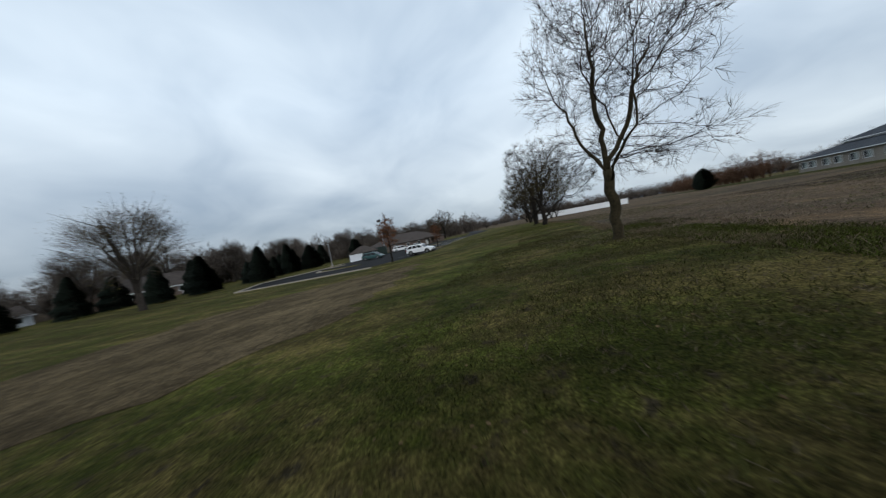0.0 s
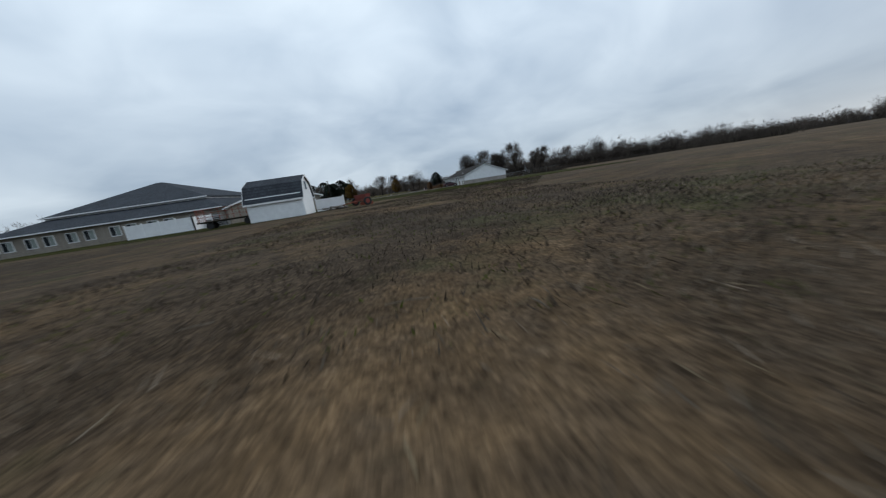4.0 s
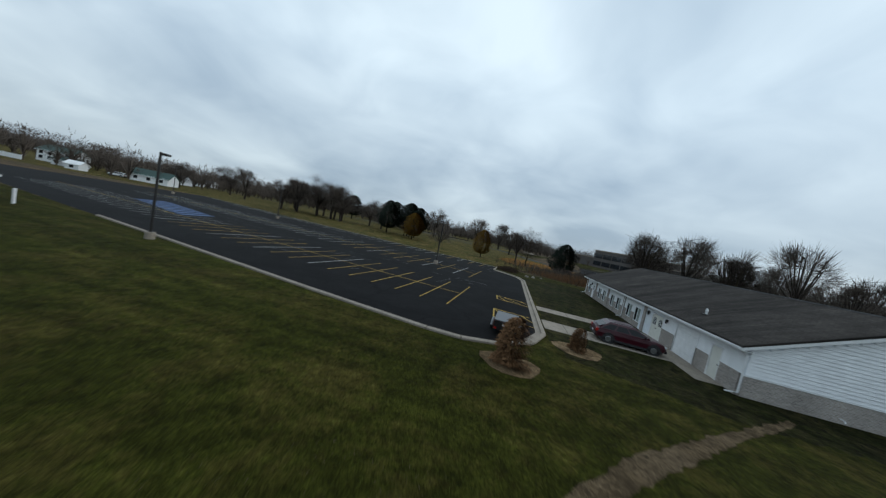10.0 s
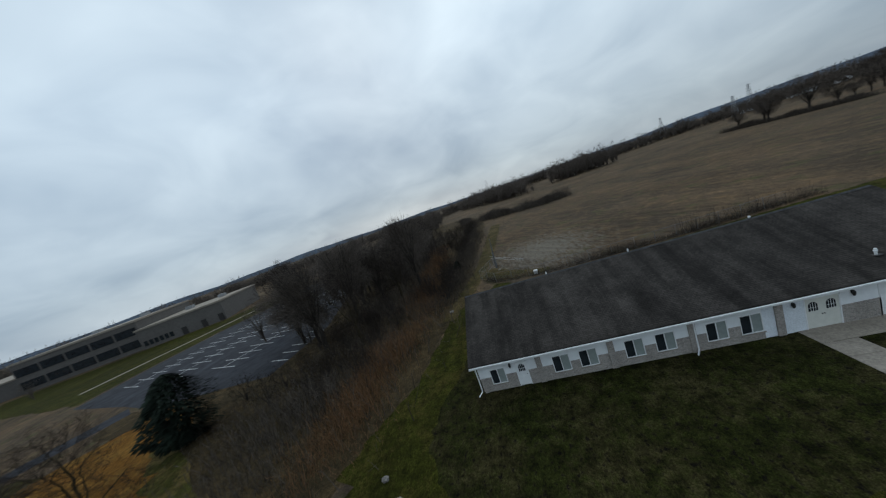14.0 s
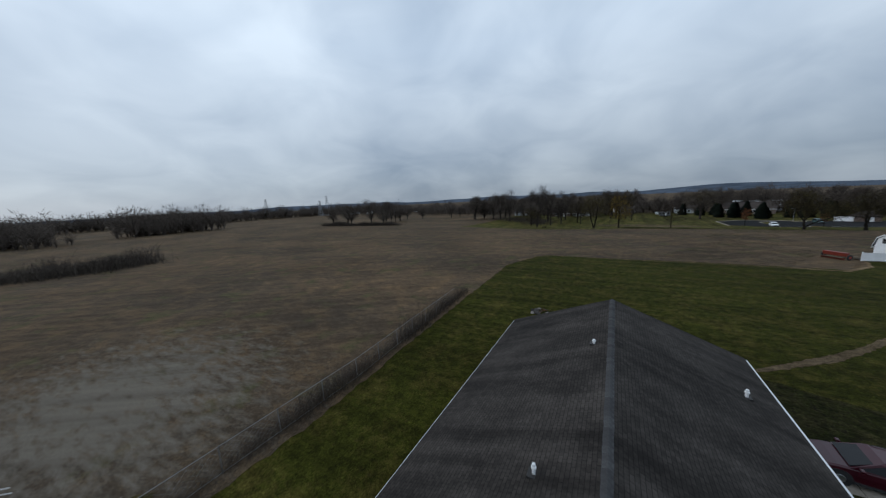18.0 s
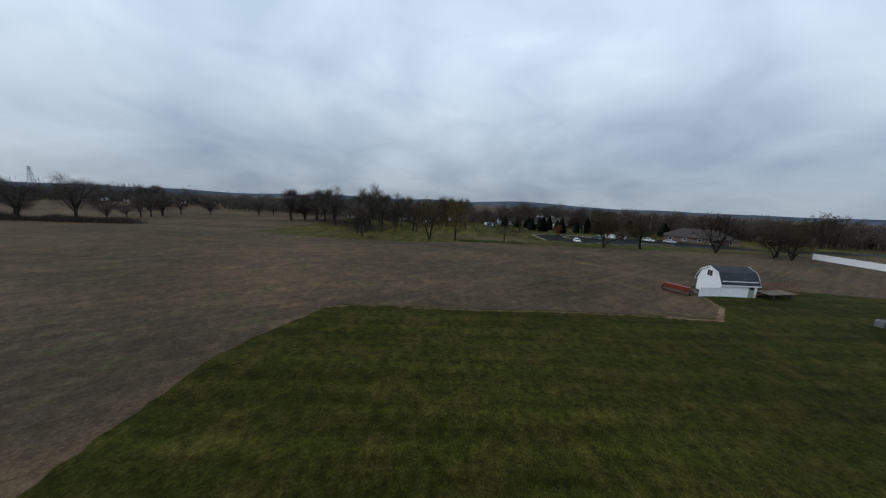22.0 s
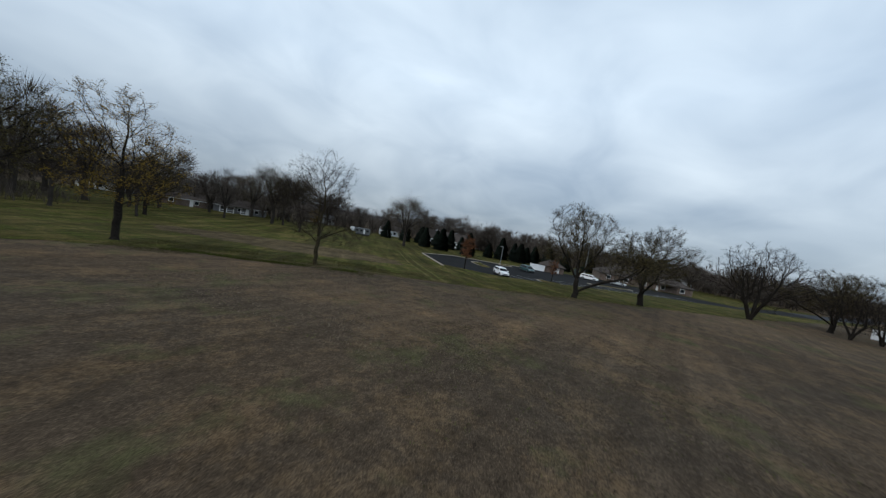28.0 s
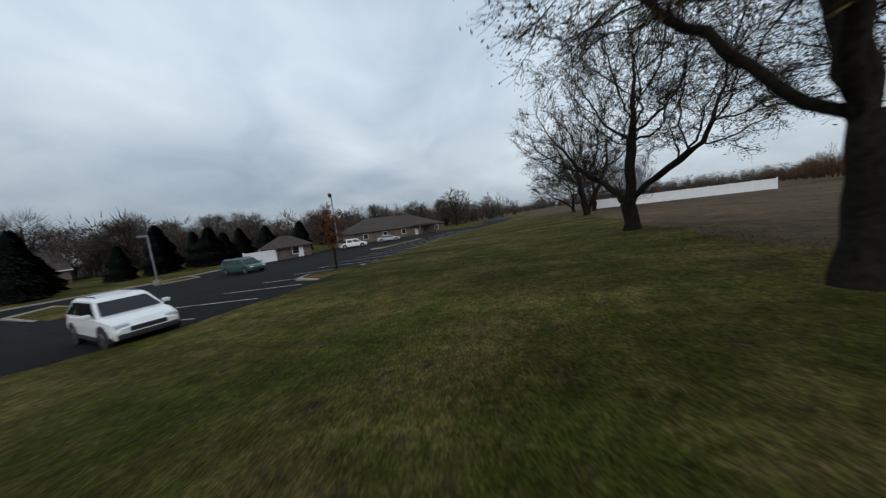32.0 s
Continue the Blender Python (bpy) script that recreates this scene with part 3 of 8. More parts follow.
sheet("corner_grass", ragged([(-30.5, -33.6), (-24, -33.9), (-20, -31), (-18.4, -24), (-20, -22), (-23.5, -27), (-29, -31.4)], 0.8, 0.35, rnd), 0.026, M_TRACKGRASS, "long dry grass inside the fence corner", category="grass")
# worn foot path across the lawn
DPATH = [(46, 34.6), (40, 30.3), (33.5, 25.2), (28.2, 21.3), (23.6, 17.8), (18.6, 12.2), (15.6, 9.2), (11.6, 5.9), (6, 1.6)]
sheet("dirt_path", ragged(strip(DPATH, [0.12, 0.2, 0.2, 0.18, 0.3, 0.32, 0.4, 0.3, 0.15]), 0.3, 0.09, rnd), 0.03, M_PATH, "worn bare dirt path across the lawn", category="path")
# mower tracks in the grass beside the car park
for k, off in enumerate((0, 1.5)):
    sheet("tyre_track", ragged(strip([(30.4 + off * 0.8, 105.2), (31.1 + off, 120), (32.2 + off, 138), (33.0 + off, 150)], 0.17), 0.8, 0.06, rnd), 0.034, M_TRACK, "pale flattened wheel track in the grass", category="track")
sheet("straw_line", ragged(strip([(-15, 43.6), (-12, 44.7), (2, 44.85), (9, 45.45), (16, 45.75), (23, 45.65), (32.0, 45.3), (36.4, 49.6), (38.1, 54.6)], [0.15, 0.2, 0.15, 0.2, 0.2, 0.2, 0.4, 0.3, 0.2]), 0.5, 0.22, rnd), 0.028, M_DIRT,
      "pale line of straw where the lawn meets the field", category="straw")

# ---- car park beside the long house ----
SL = -0.1
LOT = [(17.35, -1.8), (18.3, 0.6), (20.3, 2.35), (22.3, 3.05), (24.3, 3.05), (33, 2.05), (48, 0.0), (60, -1.5), (128, -10), (118, -55.7), (60, -47.1), (22.2, -42.2), (22.5, -35.8), (19.8, -34.0), (18.2, -32.4), (17.35, -29.5)]
lot = sheet("car_park", LOT, 0.03, M_ASPHALT, "dark patched asphalt car park with cracks", category="car park")


def kerb(pts, name="kerb", label="worn concrete kerb", parent=None, wide=0.32, tall=0.15, z=0.0):
    """Concrete kerb stones about 3 m long with open joints."""
    root = thing(name, label, "kerb", "", "structure")
    for a, b in zip(pts, pts[1:]):
        d = math.hypot(b[0] - a[0], b[1] - a[1])
        n = max(1, round(d / 3.0))
        ux, uy = (b[0] - a[0]) / d, (b[1] - a[1]) / d
        for k in range(n):
            s, e = d * k / n + 0.012, d * (k + 1) / n - 0.012
            gg = Geo()
            p = [(a[0] + ux * t - uy * w, a[1] + uy * t + ux * w) for t, w in ((s, -wide / 2), (e, -wide / 2), (e, wide / 2), (s, wide / 2))]
            q = [(a[0] + ux * t - uy * w, a[1] + uy * t + ux * w) for t, w in ((s + 0.02, -wide / 2 + 0.05), (e - 0.02, -wide / 2 + 0.05), (e - 0.02, wide / 2 - 0.03), (s + 0.02, wide / 2 - 0.03))]
            lo, mid, hi = [(*w, z - 0.1 + gz(w[1])) for w in p], [(*w, z + tall - 0.04 + gz(w[1])) for w in p], [(*w, z + tall + gz(w[1])) for w in q]
            gg.v = lo + mid + hi
            gg.f = [(0, 1, 5, 4), (1, 2, 6, 5), (2, 3, 7, 6), (3, 0, 4, 7), (4, 5, 9, 8), (5, 6, 10, 9), (6, 7, 11, 10), (7, 4, 8, 11), (8, 9, 10, 11)]
            part("kerb_stone", gg, M_CONCRETE, root)
    return root


kerb([(60, -1.5), (48, 0.05), (33, 2.1), (24.3, 3.1), (22.3, 3.1), (20.3, 2.4), (18.25, 0.65), (17.3, -1.8), (17.25, -29.5), (18.1, -32.4), (19.8, -34.1), (22.5, -35.9), (22.2, -42.3)])
# gutter pan along the kerb
sheet("gutter", strip([(18.5, 0.3), (17.6, -1.9), (17.55, -29.4), (18.4, -32.2), (20.0, -33.8), (22.3, -35.5)], 0.22), 0.036, M_CONCRETE, "pale concrete gutter along the kerb", category="gutter")


def painted(name, pts, material, root, z=0.036, wide=0.1):
    for a, b in zip(pts, pts[1:]):
        o = strip([a, b], wide / 2)
        gg = Geo()
        gg.v = [(*p, z + dz + gz(p[1])) for dz in (0, 0.004) for p in o]
        gg.f = [(3, 2, 1, 0), (4, 5, 6, 7)] + [(i, (i + 1) % 4, 4 + (i + 1) % 4, 4 + i) for i in range(4)]
        part(name, gg, material, root)


marks = thing("parking_marks", "worn yellow and white painted parking lines on asphalt", "road marking", "", "structure")
for k in range(34):
    x = 24.5 + 2.3 * k
    dy = SL * (x - 24.5)
    if k < 32:
        painted("stall_line", [(x - 0.55 - 0.06 * k, -12.8 + dy * 0.8), (x, -3.2 + dy)], M_WHITELINE if k in (6, 9, 12) or k > 15 else M_YELLOW, marks)
    painted("stall_line", [(x + 0.5, -19.6 + dy), (x - 0.3, -29.3 + dy)], M_WHITELINE if k in (1, 3, 7) or k > 9 else M_YELLOW, marks)
    painted("stall_line", [(x + 0.8, -36.4 + dy * 1.5), (x + 0.2, -41.8 + dy * 1.4)], M_YELLOW if k in (0, 1, 3, 8) else M_WHITELINE, marks)
painted("stall_line", [(24.7, -24.5), (104, -24.5 + SL * 79)], M_YELLOW, marks, 0.041)
painted("stall_line", [(24.3, -8.2), (98, -8.2 + SL * 73)], M_YELLOW, marks, 0.041)
painted("edge_line", [(22.6, -42.4), (60, -47.4), (117, -55.6)], M_WHITELINE, marks, 0.041, 0.16)
for y0, y1 in ((-11.5, -9.9), (-5.6, -3.0)):
    painted("hatch_line", [(18.0, y0 + 0.05), (20.9, y0 - 0.2), (20.8, y1 - 0.2), (17.8, y1)], M_YELLOW, marks, 0.037, 0.12)
    for h0, h1 in ((0.9, 0.25), (2.3, 0.5), (3.0, 2.0)):
        painted("hatch_line", [(17.8 + h0, y0), (17.8 + h1, y1) if h0 > 1 else (17.85, (y0 + y1) / 2)], M_YELLOW, marks, 0.042)


# open cracks in the old asphalt; their wet shine is painted as pale grey
rnd = random.Random(31)
cg = Geo()
for k in range(64):
    cx, cy = 22 + 70 * rnd.random() ** 1.3, rnd.choice((-40.5, -36.5, -34.0, -33.0, -28.0, -16.5, -15.0, -6.0)) + rnd.gauss(0, 1.6)
    cy += SL * (cx - 25)
    a = rnd.choice((0.0, 0.0, 0.25, 1.35)) + rnd.gauss(0, 0.2)
    for j in range(rnd.randint(4, 13)):
        a2 = a + rnd.gauss(0, 0.5)
        d, w = rnd.uniform(0.25, 0.7), rnd.uniform(0.008, 0.05)
        nx, ny = cx + d * math.cos(a2), cy + d * math.sin(a2)
        if rnd.random() < 0.85 and ny < -1 and nx > 18.5 and ny > -41.8 + SL * (nx - 22) * 1.3:
            ox, oy = -math.sin(a2) * w, math.cos(a2) * w
            cg.poly((cx - ox, cy - oy, 0.0345), (nx - ox * 0.7, ny - oy * 0.7, 0.0345), (nx + ox * 0.7, ny + oy * 0.7, 0.0345), (cx + ox, cy + oy, 0.0345))
        cx, cy = nx, ny
cm = cg.mesh("asphalt_cracks")
cm.materials.append(M_CRACK)
tagged(new("asphalt_cracks", cm), "cracks and patched seams in the asphalt, wet shine painted as pale grey", "crack", "", "stuff")


def paving(name, label, x0, y0, x1, y1, n, z=0.06):
    """A concrete walk cast in slabs with open joints."""
    root = thing(name, label, "footpath", "", "structure")
    for k in range(n):
        a, b = x0 + (x1 - x0) * k / n + 0.012, x0 + (x1 - x0) * (k + 1) / n - 0.012
        part("slab", Geo().box(a, y0, -0.05, b, y1, z + 0.003 * (k % 2), 0.008), M_CONCRETE, root)
    return root


paving("entrance_walk", "pale concrete walk to the double doors", 8.6, -11.3, 17.0, -9.6, 6)
paving("driveway_walk", "pale concrete driveway with the red car on it", 8.6, -6.2, 17.0, -3.7, 5, 0.055)
paving("front_walk", "concrete walk along the house front", 7.05, -11.3, 8.58, -1.2, 1, 0.05)

# ---- car park at the north end ----
sheet("north_car_park", [(39.6, 131.0), (44.5, 127.4), (47.3, 124.5), (50.0, 123.0), (57.0, 122.7), (63.0, 123.5), (84.0, 125.6), (122.9, 118.7), (153.0, 119.4), (161.2, 131.8), (126.2, 125.3), (113.5, 138.3), (102.8, 151.5), (82.2, 154.7), (73.2, 154.1), (64.3, 153.4), (51.4, 158.1), (40.4, 152.0)], 0.032,
      M_ASPHALT, "dark asphalt car park beside the tree row", category="car park")
sheet("access_road", strip([(128, 123), (150, 125), (200, 130), (300, 150)], 4), 0.031, M_ASPHALT2, "grey access road", category="road")
kerb([(40.2, 152.0), (38.8, 129.0)], label="pale concrete kerb at the car park end", wide=0.5)
kerb([(40.3, 152.3), (51.4, 158.3), (64.3, 153.8), (74.5, 154.5)])
nm = thing("north_parking_marks", "white painted parking lines", "road marking", "", "structure")
for k in range(20):
    x = 51.2 + 2.8 * k
    painted("stall_line", [(x, 123.9 - 0.05 * k), (x - 0.7, 129.4)], M_WHITELINE, nm, 0.042)


def island(name, outline, label):
    root = thing(name, label, "traffic island", "", "structure")
    root.location.z = gz(outline[0][1])
    part("kerb_ring", Geo().prism(outline, "z", -0.1, 0.17), M_CONCRETE, root)
    cx, cy = sum(p[0] for p in outline) / len(outline), sum(p[1] for p in outline) / len(outline)
    part("planting", Geo().prism([(cx + (x - cx) * 0.82, cy + (y - cy) * 0.82) for x, y in outline], "z", 0.1, 0.21), M_GOLF, root, "straw coloured mulch")


island("kerbed_island", [(52.6, 147.1), (55.7, 149.0), (54.5, 136.2), (52.5, 133.6), (51.5, 135.2)], "kerbed island with mulch between the stalls")
island("kerbed_island", [(58.7, 126.2), (60.2, 126.6), (63.7, 124.0), (62.3, 122.5), (57.6, 123.1)], "kerbed island with a thin tree")
island("kerbed_island", [(64.3, 153.1), (67.9, 152.5), (66.9, 149.2), (63.6, 149.8)], "kerbed island with a lamp post")
island("kerbed_island", [(79.0, 133.1), (91.7, 131.8), (91.6, 130.3), (79.0, 131.3)], "long kerbed island")

sheet("scrub_ground", ragged([(5, -66), (4, -80), (0, -96), (-5, -98), (-4, -84), (-5, -66)], 3.0, 0.9, rnd), 0.017, M_SCRUB, "dark scrub land beside the office lot", category="ground")
# office car park beyond the scrub
sheet("office_car_park", [(-6, -67), (-4.8, -91), (-8.5, -104), (-14, -131), (-37, -131), (-52, -129), (-66, -124), (-95, -125), (-100, -100), (-60, -80), (-22, -67)], 0.02, M_ASPHALT2, "grey office car park", category="car park")
om = thing("office_parking_marks", "white parking lines", "road marking", "", "structure")
for r, (bx, by, count) in enumerate(((-11.0, -69.5, 5), (-15.0, -87.0, 17), (-17.0, -103.5, 22), (-18.5, -119.5, 24))):
    half = 2.2 if r == 0 else 4.4
    for k in range(count):
        cx, cy = bx - 2.62 * k, by + 0.65 * k * (r > 0)
        painted("stall_line", [(cx - 0.24 * half, cy - 0.97 * half), (cx + 0.24 * half, cy + 0.97 * half)], M_WHITELINE, om, 0.026, 0.2)
    if r:
        painted("row_line", [(bx, by), (bx - 2.62 * (count - 1), by + 0.65 * (count - 1))], M_WHITELINE, om, 0.026, 0.2)
sheet("office_lane", strip([(90, -166), (42, -148), (25, -141.5), (14, -119), (8, -105), (-6, -98)], 2.6), 0.026, M_ASPHALT2, "grey lane from the office lot past the golf course", category="road")
sheet("office_verge", ragged([(14.5, -180), (2, -192), (-11, -206), (4.5, -141), (12, -143.5)], 2.5, 0.6, rnd), 0.022, M_LAWN, "green lawn beside the lane", category="lawn")
sheet("concrete_pad", [(7, -240), (7, -190), (1.5, -194), (0, -240)], 0.03, M_CONCRETE, "pale concrete pad beside the lane", category="pavement")
sheet("leaf_patch", ragged([(21, -85), (14, -96), (5, -91), (-4, -84), (2, -72), (6, -73), (13.7, -62), (17, -60.5), (20.6, -63), (22.5, -72)], 1.2, 0.9, rnd), 0.03, M_ORANGELEAF, "orange fallen leaves under bare trees", category="leaves")
# a pond-like white roof line and road far off on the south side
sheet("south_road", strip([(-120, -300), (40, -190), (160, -150), (420, -120)], 3.5), 0.02, M_ASPHALT2, "grey road beyond the golf course", category="road")

# ---- buildings ----
def window_unit(parent, y, z, w, h, x, face=1, blind_right=True):
    """Sliding window on a wall that faces +x (face=1) or -x."""
    win = new("window")
    win.parent = parent
    win.location = (x, y, z)
    f, t = face, 0.06
    fr = Geo()
    fr.box(-0.04 if f > 0 else -0.05, -w / 2 - t, -h / 2 - t, 0.05 if f > 0 else 0.04, w / 2 + t, -h / 2)
    fr.box(-0.04 if f > 0 else -0.05, -w / 2 - t, h / 2, 0.05 if f > 0 else 0.04, w / 2 + t, h / 2 + t)
    for yy in (-w / 2 - t, w / 2, -t / 2):
        fr.box(-0.04 if f > 0 else -0.05, yy, -h / 2, 0.05 if f > 0 else 0.04, yy + t, h / 2)
    part("window_frame", fr, M_TRIM, win)
    part("pane", Geo().box(0.0, -w / 2, -h / 2, 0.012 * f, -t / 2, h / 2), M_GLASS, win)
    part("pane", Geo().box(0.0, t / 2, -h / 2, 0.012 * f, w / 2, h / 2), M_BLIND if blind_right else M_GLASS, win, "pane with a drawn pale blind")
    part("window_sill", Geo().box(0.0, -w / 2 - 0.12, -h / 2 - 0.13, 0.1 * f, w / 2 + 0.12, -h / 2 - t), M_CONCRETE, win)
    return win


def arch_light(gx, y, z, w, h, x):
    """Outline points of an arched light."""
    pts = [(y - w / 2, z), (y + w / 2, z)]
    pts += [(y + w / 2 * math.cos(a * math.pi / 8), z + h - w / 2 + w / 2 * math.sin(a * math.pi / 8)) for a in range(9)]
    return gx.prism(pts, "x", x, x + 0.012)


def long_house():
    """The long white house: brick below, siding above, shingled gable roof."""
    H = thing("long_house", "long low white house with pale brick base and dark shingle roof", "house")
    XW, Y0, Y1, EZ, RZ = 7.0, -32.5, -0.35, 2.86, 5.62
    BZ = 1.28
    # end and back walls
    for y, s in ((Y1, 1), (Y0, -1)):
        part("gable_base", Geo().box(-XW, y - 0.12, -0.2, XW, y + 0.12, 1.22), M_BRICKX, H, "pale brick gable base")
        part("gable_wall", Geo().prism([(-XW, 1.22), (XW, 1.22), (XW, EZ), (0, RZ - 0.06), (-XW, EZ)], "y", y - 0.09, y + 0.09), M_STUCCO, H)
        z = 1.25
        while z < RZ - 0.25:
            half = XW - 0.02 if z + 0.2 < EZ else (XW - 0.05) * (RZ - 0.12 - z - 0.2) / (RZ - EZ)
            if half > 0.2:
                yo = y + s * 0.09
                part("siding_board", Geo().prism([(yo, z + 0.2), (yo + s * 0.008, z + 0.2), (yo + s * 0.05, z + 0.012), (yo, z)], "x", -half, half), M_SIDING, H)
            z += 0.2
        part("trim_band", Geo().box(-XW - 0.02, y + s * 0.1 - 0.05, 1.19, XW + 0.02, y + s * 0.1 + 0.05, 1.25), M_TRIM, H)
    part("back_wall", Geo().box(-XW - 0.12, Y0, -0.2, -XW + 0.1, Y1, EZ), M_BRICK, H)
    # front wall with its openings: each solid piece between them
    wins = [(-31.05, 1.25, 1.12, 1.2), (-26.1, 1.25, 1.18, 1.26), (-24.12, 1.25, 1.18, 1.26), (-20.93, 1.25, 1.18, 1.28), (-18.9, 1.25, 1.18, 1.28), (-15.72, 1.25, 1.18, 1.28), (-13.7, 1.25, 1.18, 1.28)]
    opens = [(y - w / 2 - 0.06, y + w / 2 + 0.06, z - h / 2 - 0.06, z + h / 2 + 0.06) for y, z, w, h in wins]
    opens += [(-29.6, -28.65, -0.1, 2.1), (-10.75, -8.85, -0.1, 2.2), (-6.9, -4.3, -0.1, 2.3), (-2.95, -1.95, -0.1, 2.1)]
    opens.sort()
    segs, cur = [], Y0
    for a, b, lo, hi in opens:
        segs.append((cur, a, -0.2, EZ))
        segs.append((a, b, hi, EZ))
        if lo > 0:
            segs.append((a, b, -0.2, lo))
        cur = b
    segs.append((cur, Y1, -0.2, EZ))
    for a, b, lo, hi in segs:
        if b - a < 0.02:
            continue
        mid = (a + b) / 2
        if -11.95 < mid < -7.9:
            part("porch_wall", Geo().box(XW - 0.1, a, lo, XW + 0.1, b, hi), M_STUCCO, H, "white painted block wall at the doors")
            continue
        if lo < BZ:
            part("brick_base", Geo().box(XW - 0.1, a, lo, XW + 0.13, b, min(hi, BZ)), M_BRICK, H)
        if hi > BZ:
            part("upper_wall", Geo().box(XW - 0.1, a, max(lo, BZ), XW + 0.1, b, hi), M_SIDING, H)
    for y in (-27.75, -22.5, -17.2, -12.15):
        part("pilaster", Geo().box(XW + 0.1, y - 0.22, -0.2, XW + 0.2, y + 0.22, EZ), M_BRICK, H, "brick pilaster")
    for y in (-32.35, -0.5):
        part("pilaster", Geo().box(XW + 0.1, y - 0.15, -0.2, XW + 0.2, y + 0.15, BZ), M_BRICK, H)
    for y, z, w, h in wins:
        window_unit(H, y, z, w, h, XW + 0.06)

    def door(name, y0, y1, h, lights, knob, material, label):
        d = new(name)
        d.parent = H
        d["label"] = label
        part("door_frame", Geo().box(XW - 0.02, y0, 0, XW + 0.12, y0 + 0.06, h).box(XW - 0.02, y1 - 0.06, 0, XW + 0.12, y1, h).box(XW - 0.02, y0, h - 0.06, XW + 0.12, y1, h), M_TRIM, d)
        part("door_leaf", Geo().box(XW + 0.02, y0 + 0.065, 0.03, XW + 0.065, y1 - 0.065, h - 0.065, 0.006), material, d)
        for y in lights:
            part("arched_light", arch_light(Geo(), y, 1.25, 0.5, 0.62, XW + 0.066), M_GLASS, d)
            bars = Geo().box(XW + 0.078, y - 0.012, 1.25, XW + 0.086, y + 0.012, 1.86).box(XW + 0.078, y - 0.25, 1.48, XW + 0.086, y + 0.25, 1.5)
            bars.box(XW + 0.078, y - 0.14, 1.25, XW + 0.086, y - 0.12, 1.8).box(XW + 0.078, y + 0.12, 1.25, XW + 0.086, y + 0.14, 1.8)
            part("glazing_bars", bars, M_TRIM, d)
        for y in knob:
            part("handle", Geo().tube([(XW + 0.06, y, 0.98), (XW + 0.13, y, 0.98)], [0.02, 0.035], 8), M_DARK, d)
        return d

    door("side_door", -29.6, -28.65, 2.08, [-29.12], [-28.8], M_TRIM, "white door with an arched light")
    door("double_door", -10.75, -8.85, 2.18, [-10.27, -9.33], [-9.86, -9.74], M_DOOR, "cream double doors with arched lights")
    door("plain_door", -2.95, -1.95, 2.08, [], [-2.1], M_DOOR, "plain cream door")
    gd = new("garage_door")
    gd.parent = H
    gd["label"] = "white ribbed garage door, closed"
    for k in range(5):
        part("door_panel", Geo().box(XW + 0.0, -6.86, 0.02 + 0.45 * k, XW + 0.05, -4.34, 0.02 + 0.45 * k + 0.44, 0.008), M_TRIM, gd)
    part("garage_frame", Geo().box(XW - 0.02, -6.98, 0, XW + 0.13, -6.87, 2.36).box(XW - 0.02, -4.33, 0, XW + 0.13, -4.22, 2.36).box(XW - 0.02, -6.98, 2.27, XW + 0.13, -4.22, 2.38), M_TRIM, gd)
    for y in (-11.35, -8.25, -29.95):
        lm = new("wall_lamp")
        lm.parent = H
        part("bracket", Geo().box(XW + 0.1, y - 0.05, 1.95, XW + 0.15, y + 0.05, 2.15), M_DARK, lm)
        part("lantern", Geo().tube([(XW + 0.22, y, 1.82), (XW + 0.22, y, 1.95), (XW + 0.22, y, 2.1), (XW + 0.22, y, 2.2)], [0.05, 0.09, 0.09, 0.02], 8), M_DARK, lm)
    for y in (-5.6,):
        part("flood_lamp", Geo().box(XW + 0.1, y - 0.2, 2.5, XW + 0.28, y + 0.2, 2.66, 0.02), M_DARK, H)
    # roof: two slabs with thickness, overhangs, fascia, gutters, ridge caps
    EX, YA, YB = 7.72, -33.0, 0.12
    slope = (RZ - EZ) / XW
    ez = RZ - slope * EX + 0.3
    rz = RZ + 0.3
    for s in (1, -1):
        part("roof_slope", Geo().prism([(0, rz), (s * EX, ez), (s * EX, ez - 0.12), (0, rz - 0.14)], "y", YA - 0.05, YB + 0.05), M_SHINGLE, H)
        part("fascia", Geo().box(min(s * (EX - 0.06), s * (EX + 0.03 * (s > 0))), YA, ez - 0.3, max(s * (EX - 0.06), s * (EX + 0.03 * (s > 0))), YB, ez - 0.125), M_TRIM, H)
        gw = 0.15 if s > 0 else 0.09
        part("gutter", Geo().prism([(s * (EX + 0.03), ez - 0.11), (s * (EX + gw), ez - 0.10), (s * (EX + gw - 0.02), ez - 0.22), (s * (EX + 0.03), ez - 0.24)], "y", YA, YB), M_TRIM, H)
        part("soffit", Geo().box(min(s * XW, s * EX), YA, ez - 0.3, max(s * XW, s * EX), YB, ez - 0.27), M_TRIM, H)
        for y, t in ((YA, -1), (YB, 1)):
            part("rake_board", Geo().prism([(0, rz - 0.145), (s * (EX - 0.02), ez - 0.125), (s * (EX - 0.02), ez - 0.3), (0, rz - 0.34)], "y", y, y + t * 0.035), M_TRIM, H)
    cap = Geo()
    cap.v = [(-0.17, 0, -0.068), (0, 0, 0.004), (0.17, 0, -0.068), (-0.17, 0.34, -0.05), (0, 0.34, 0.026), (0.17, 0.34, -0.05), (-0.17, 0.34, -0.075), (0, 0.34, -0.0), (0.17, 0.34, -0.075)]
    cap.f = [(0, 1, 4, 3), (1, 2, 5, 4), (3, 4, 7, 6), (4, 5, 8, 7)]
    cme = cap.mesh("ridge_cap")
    cme.materials.append(M_CAP)
    k = 0
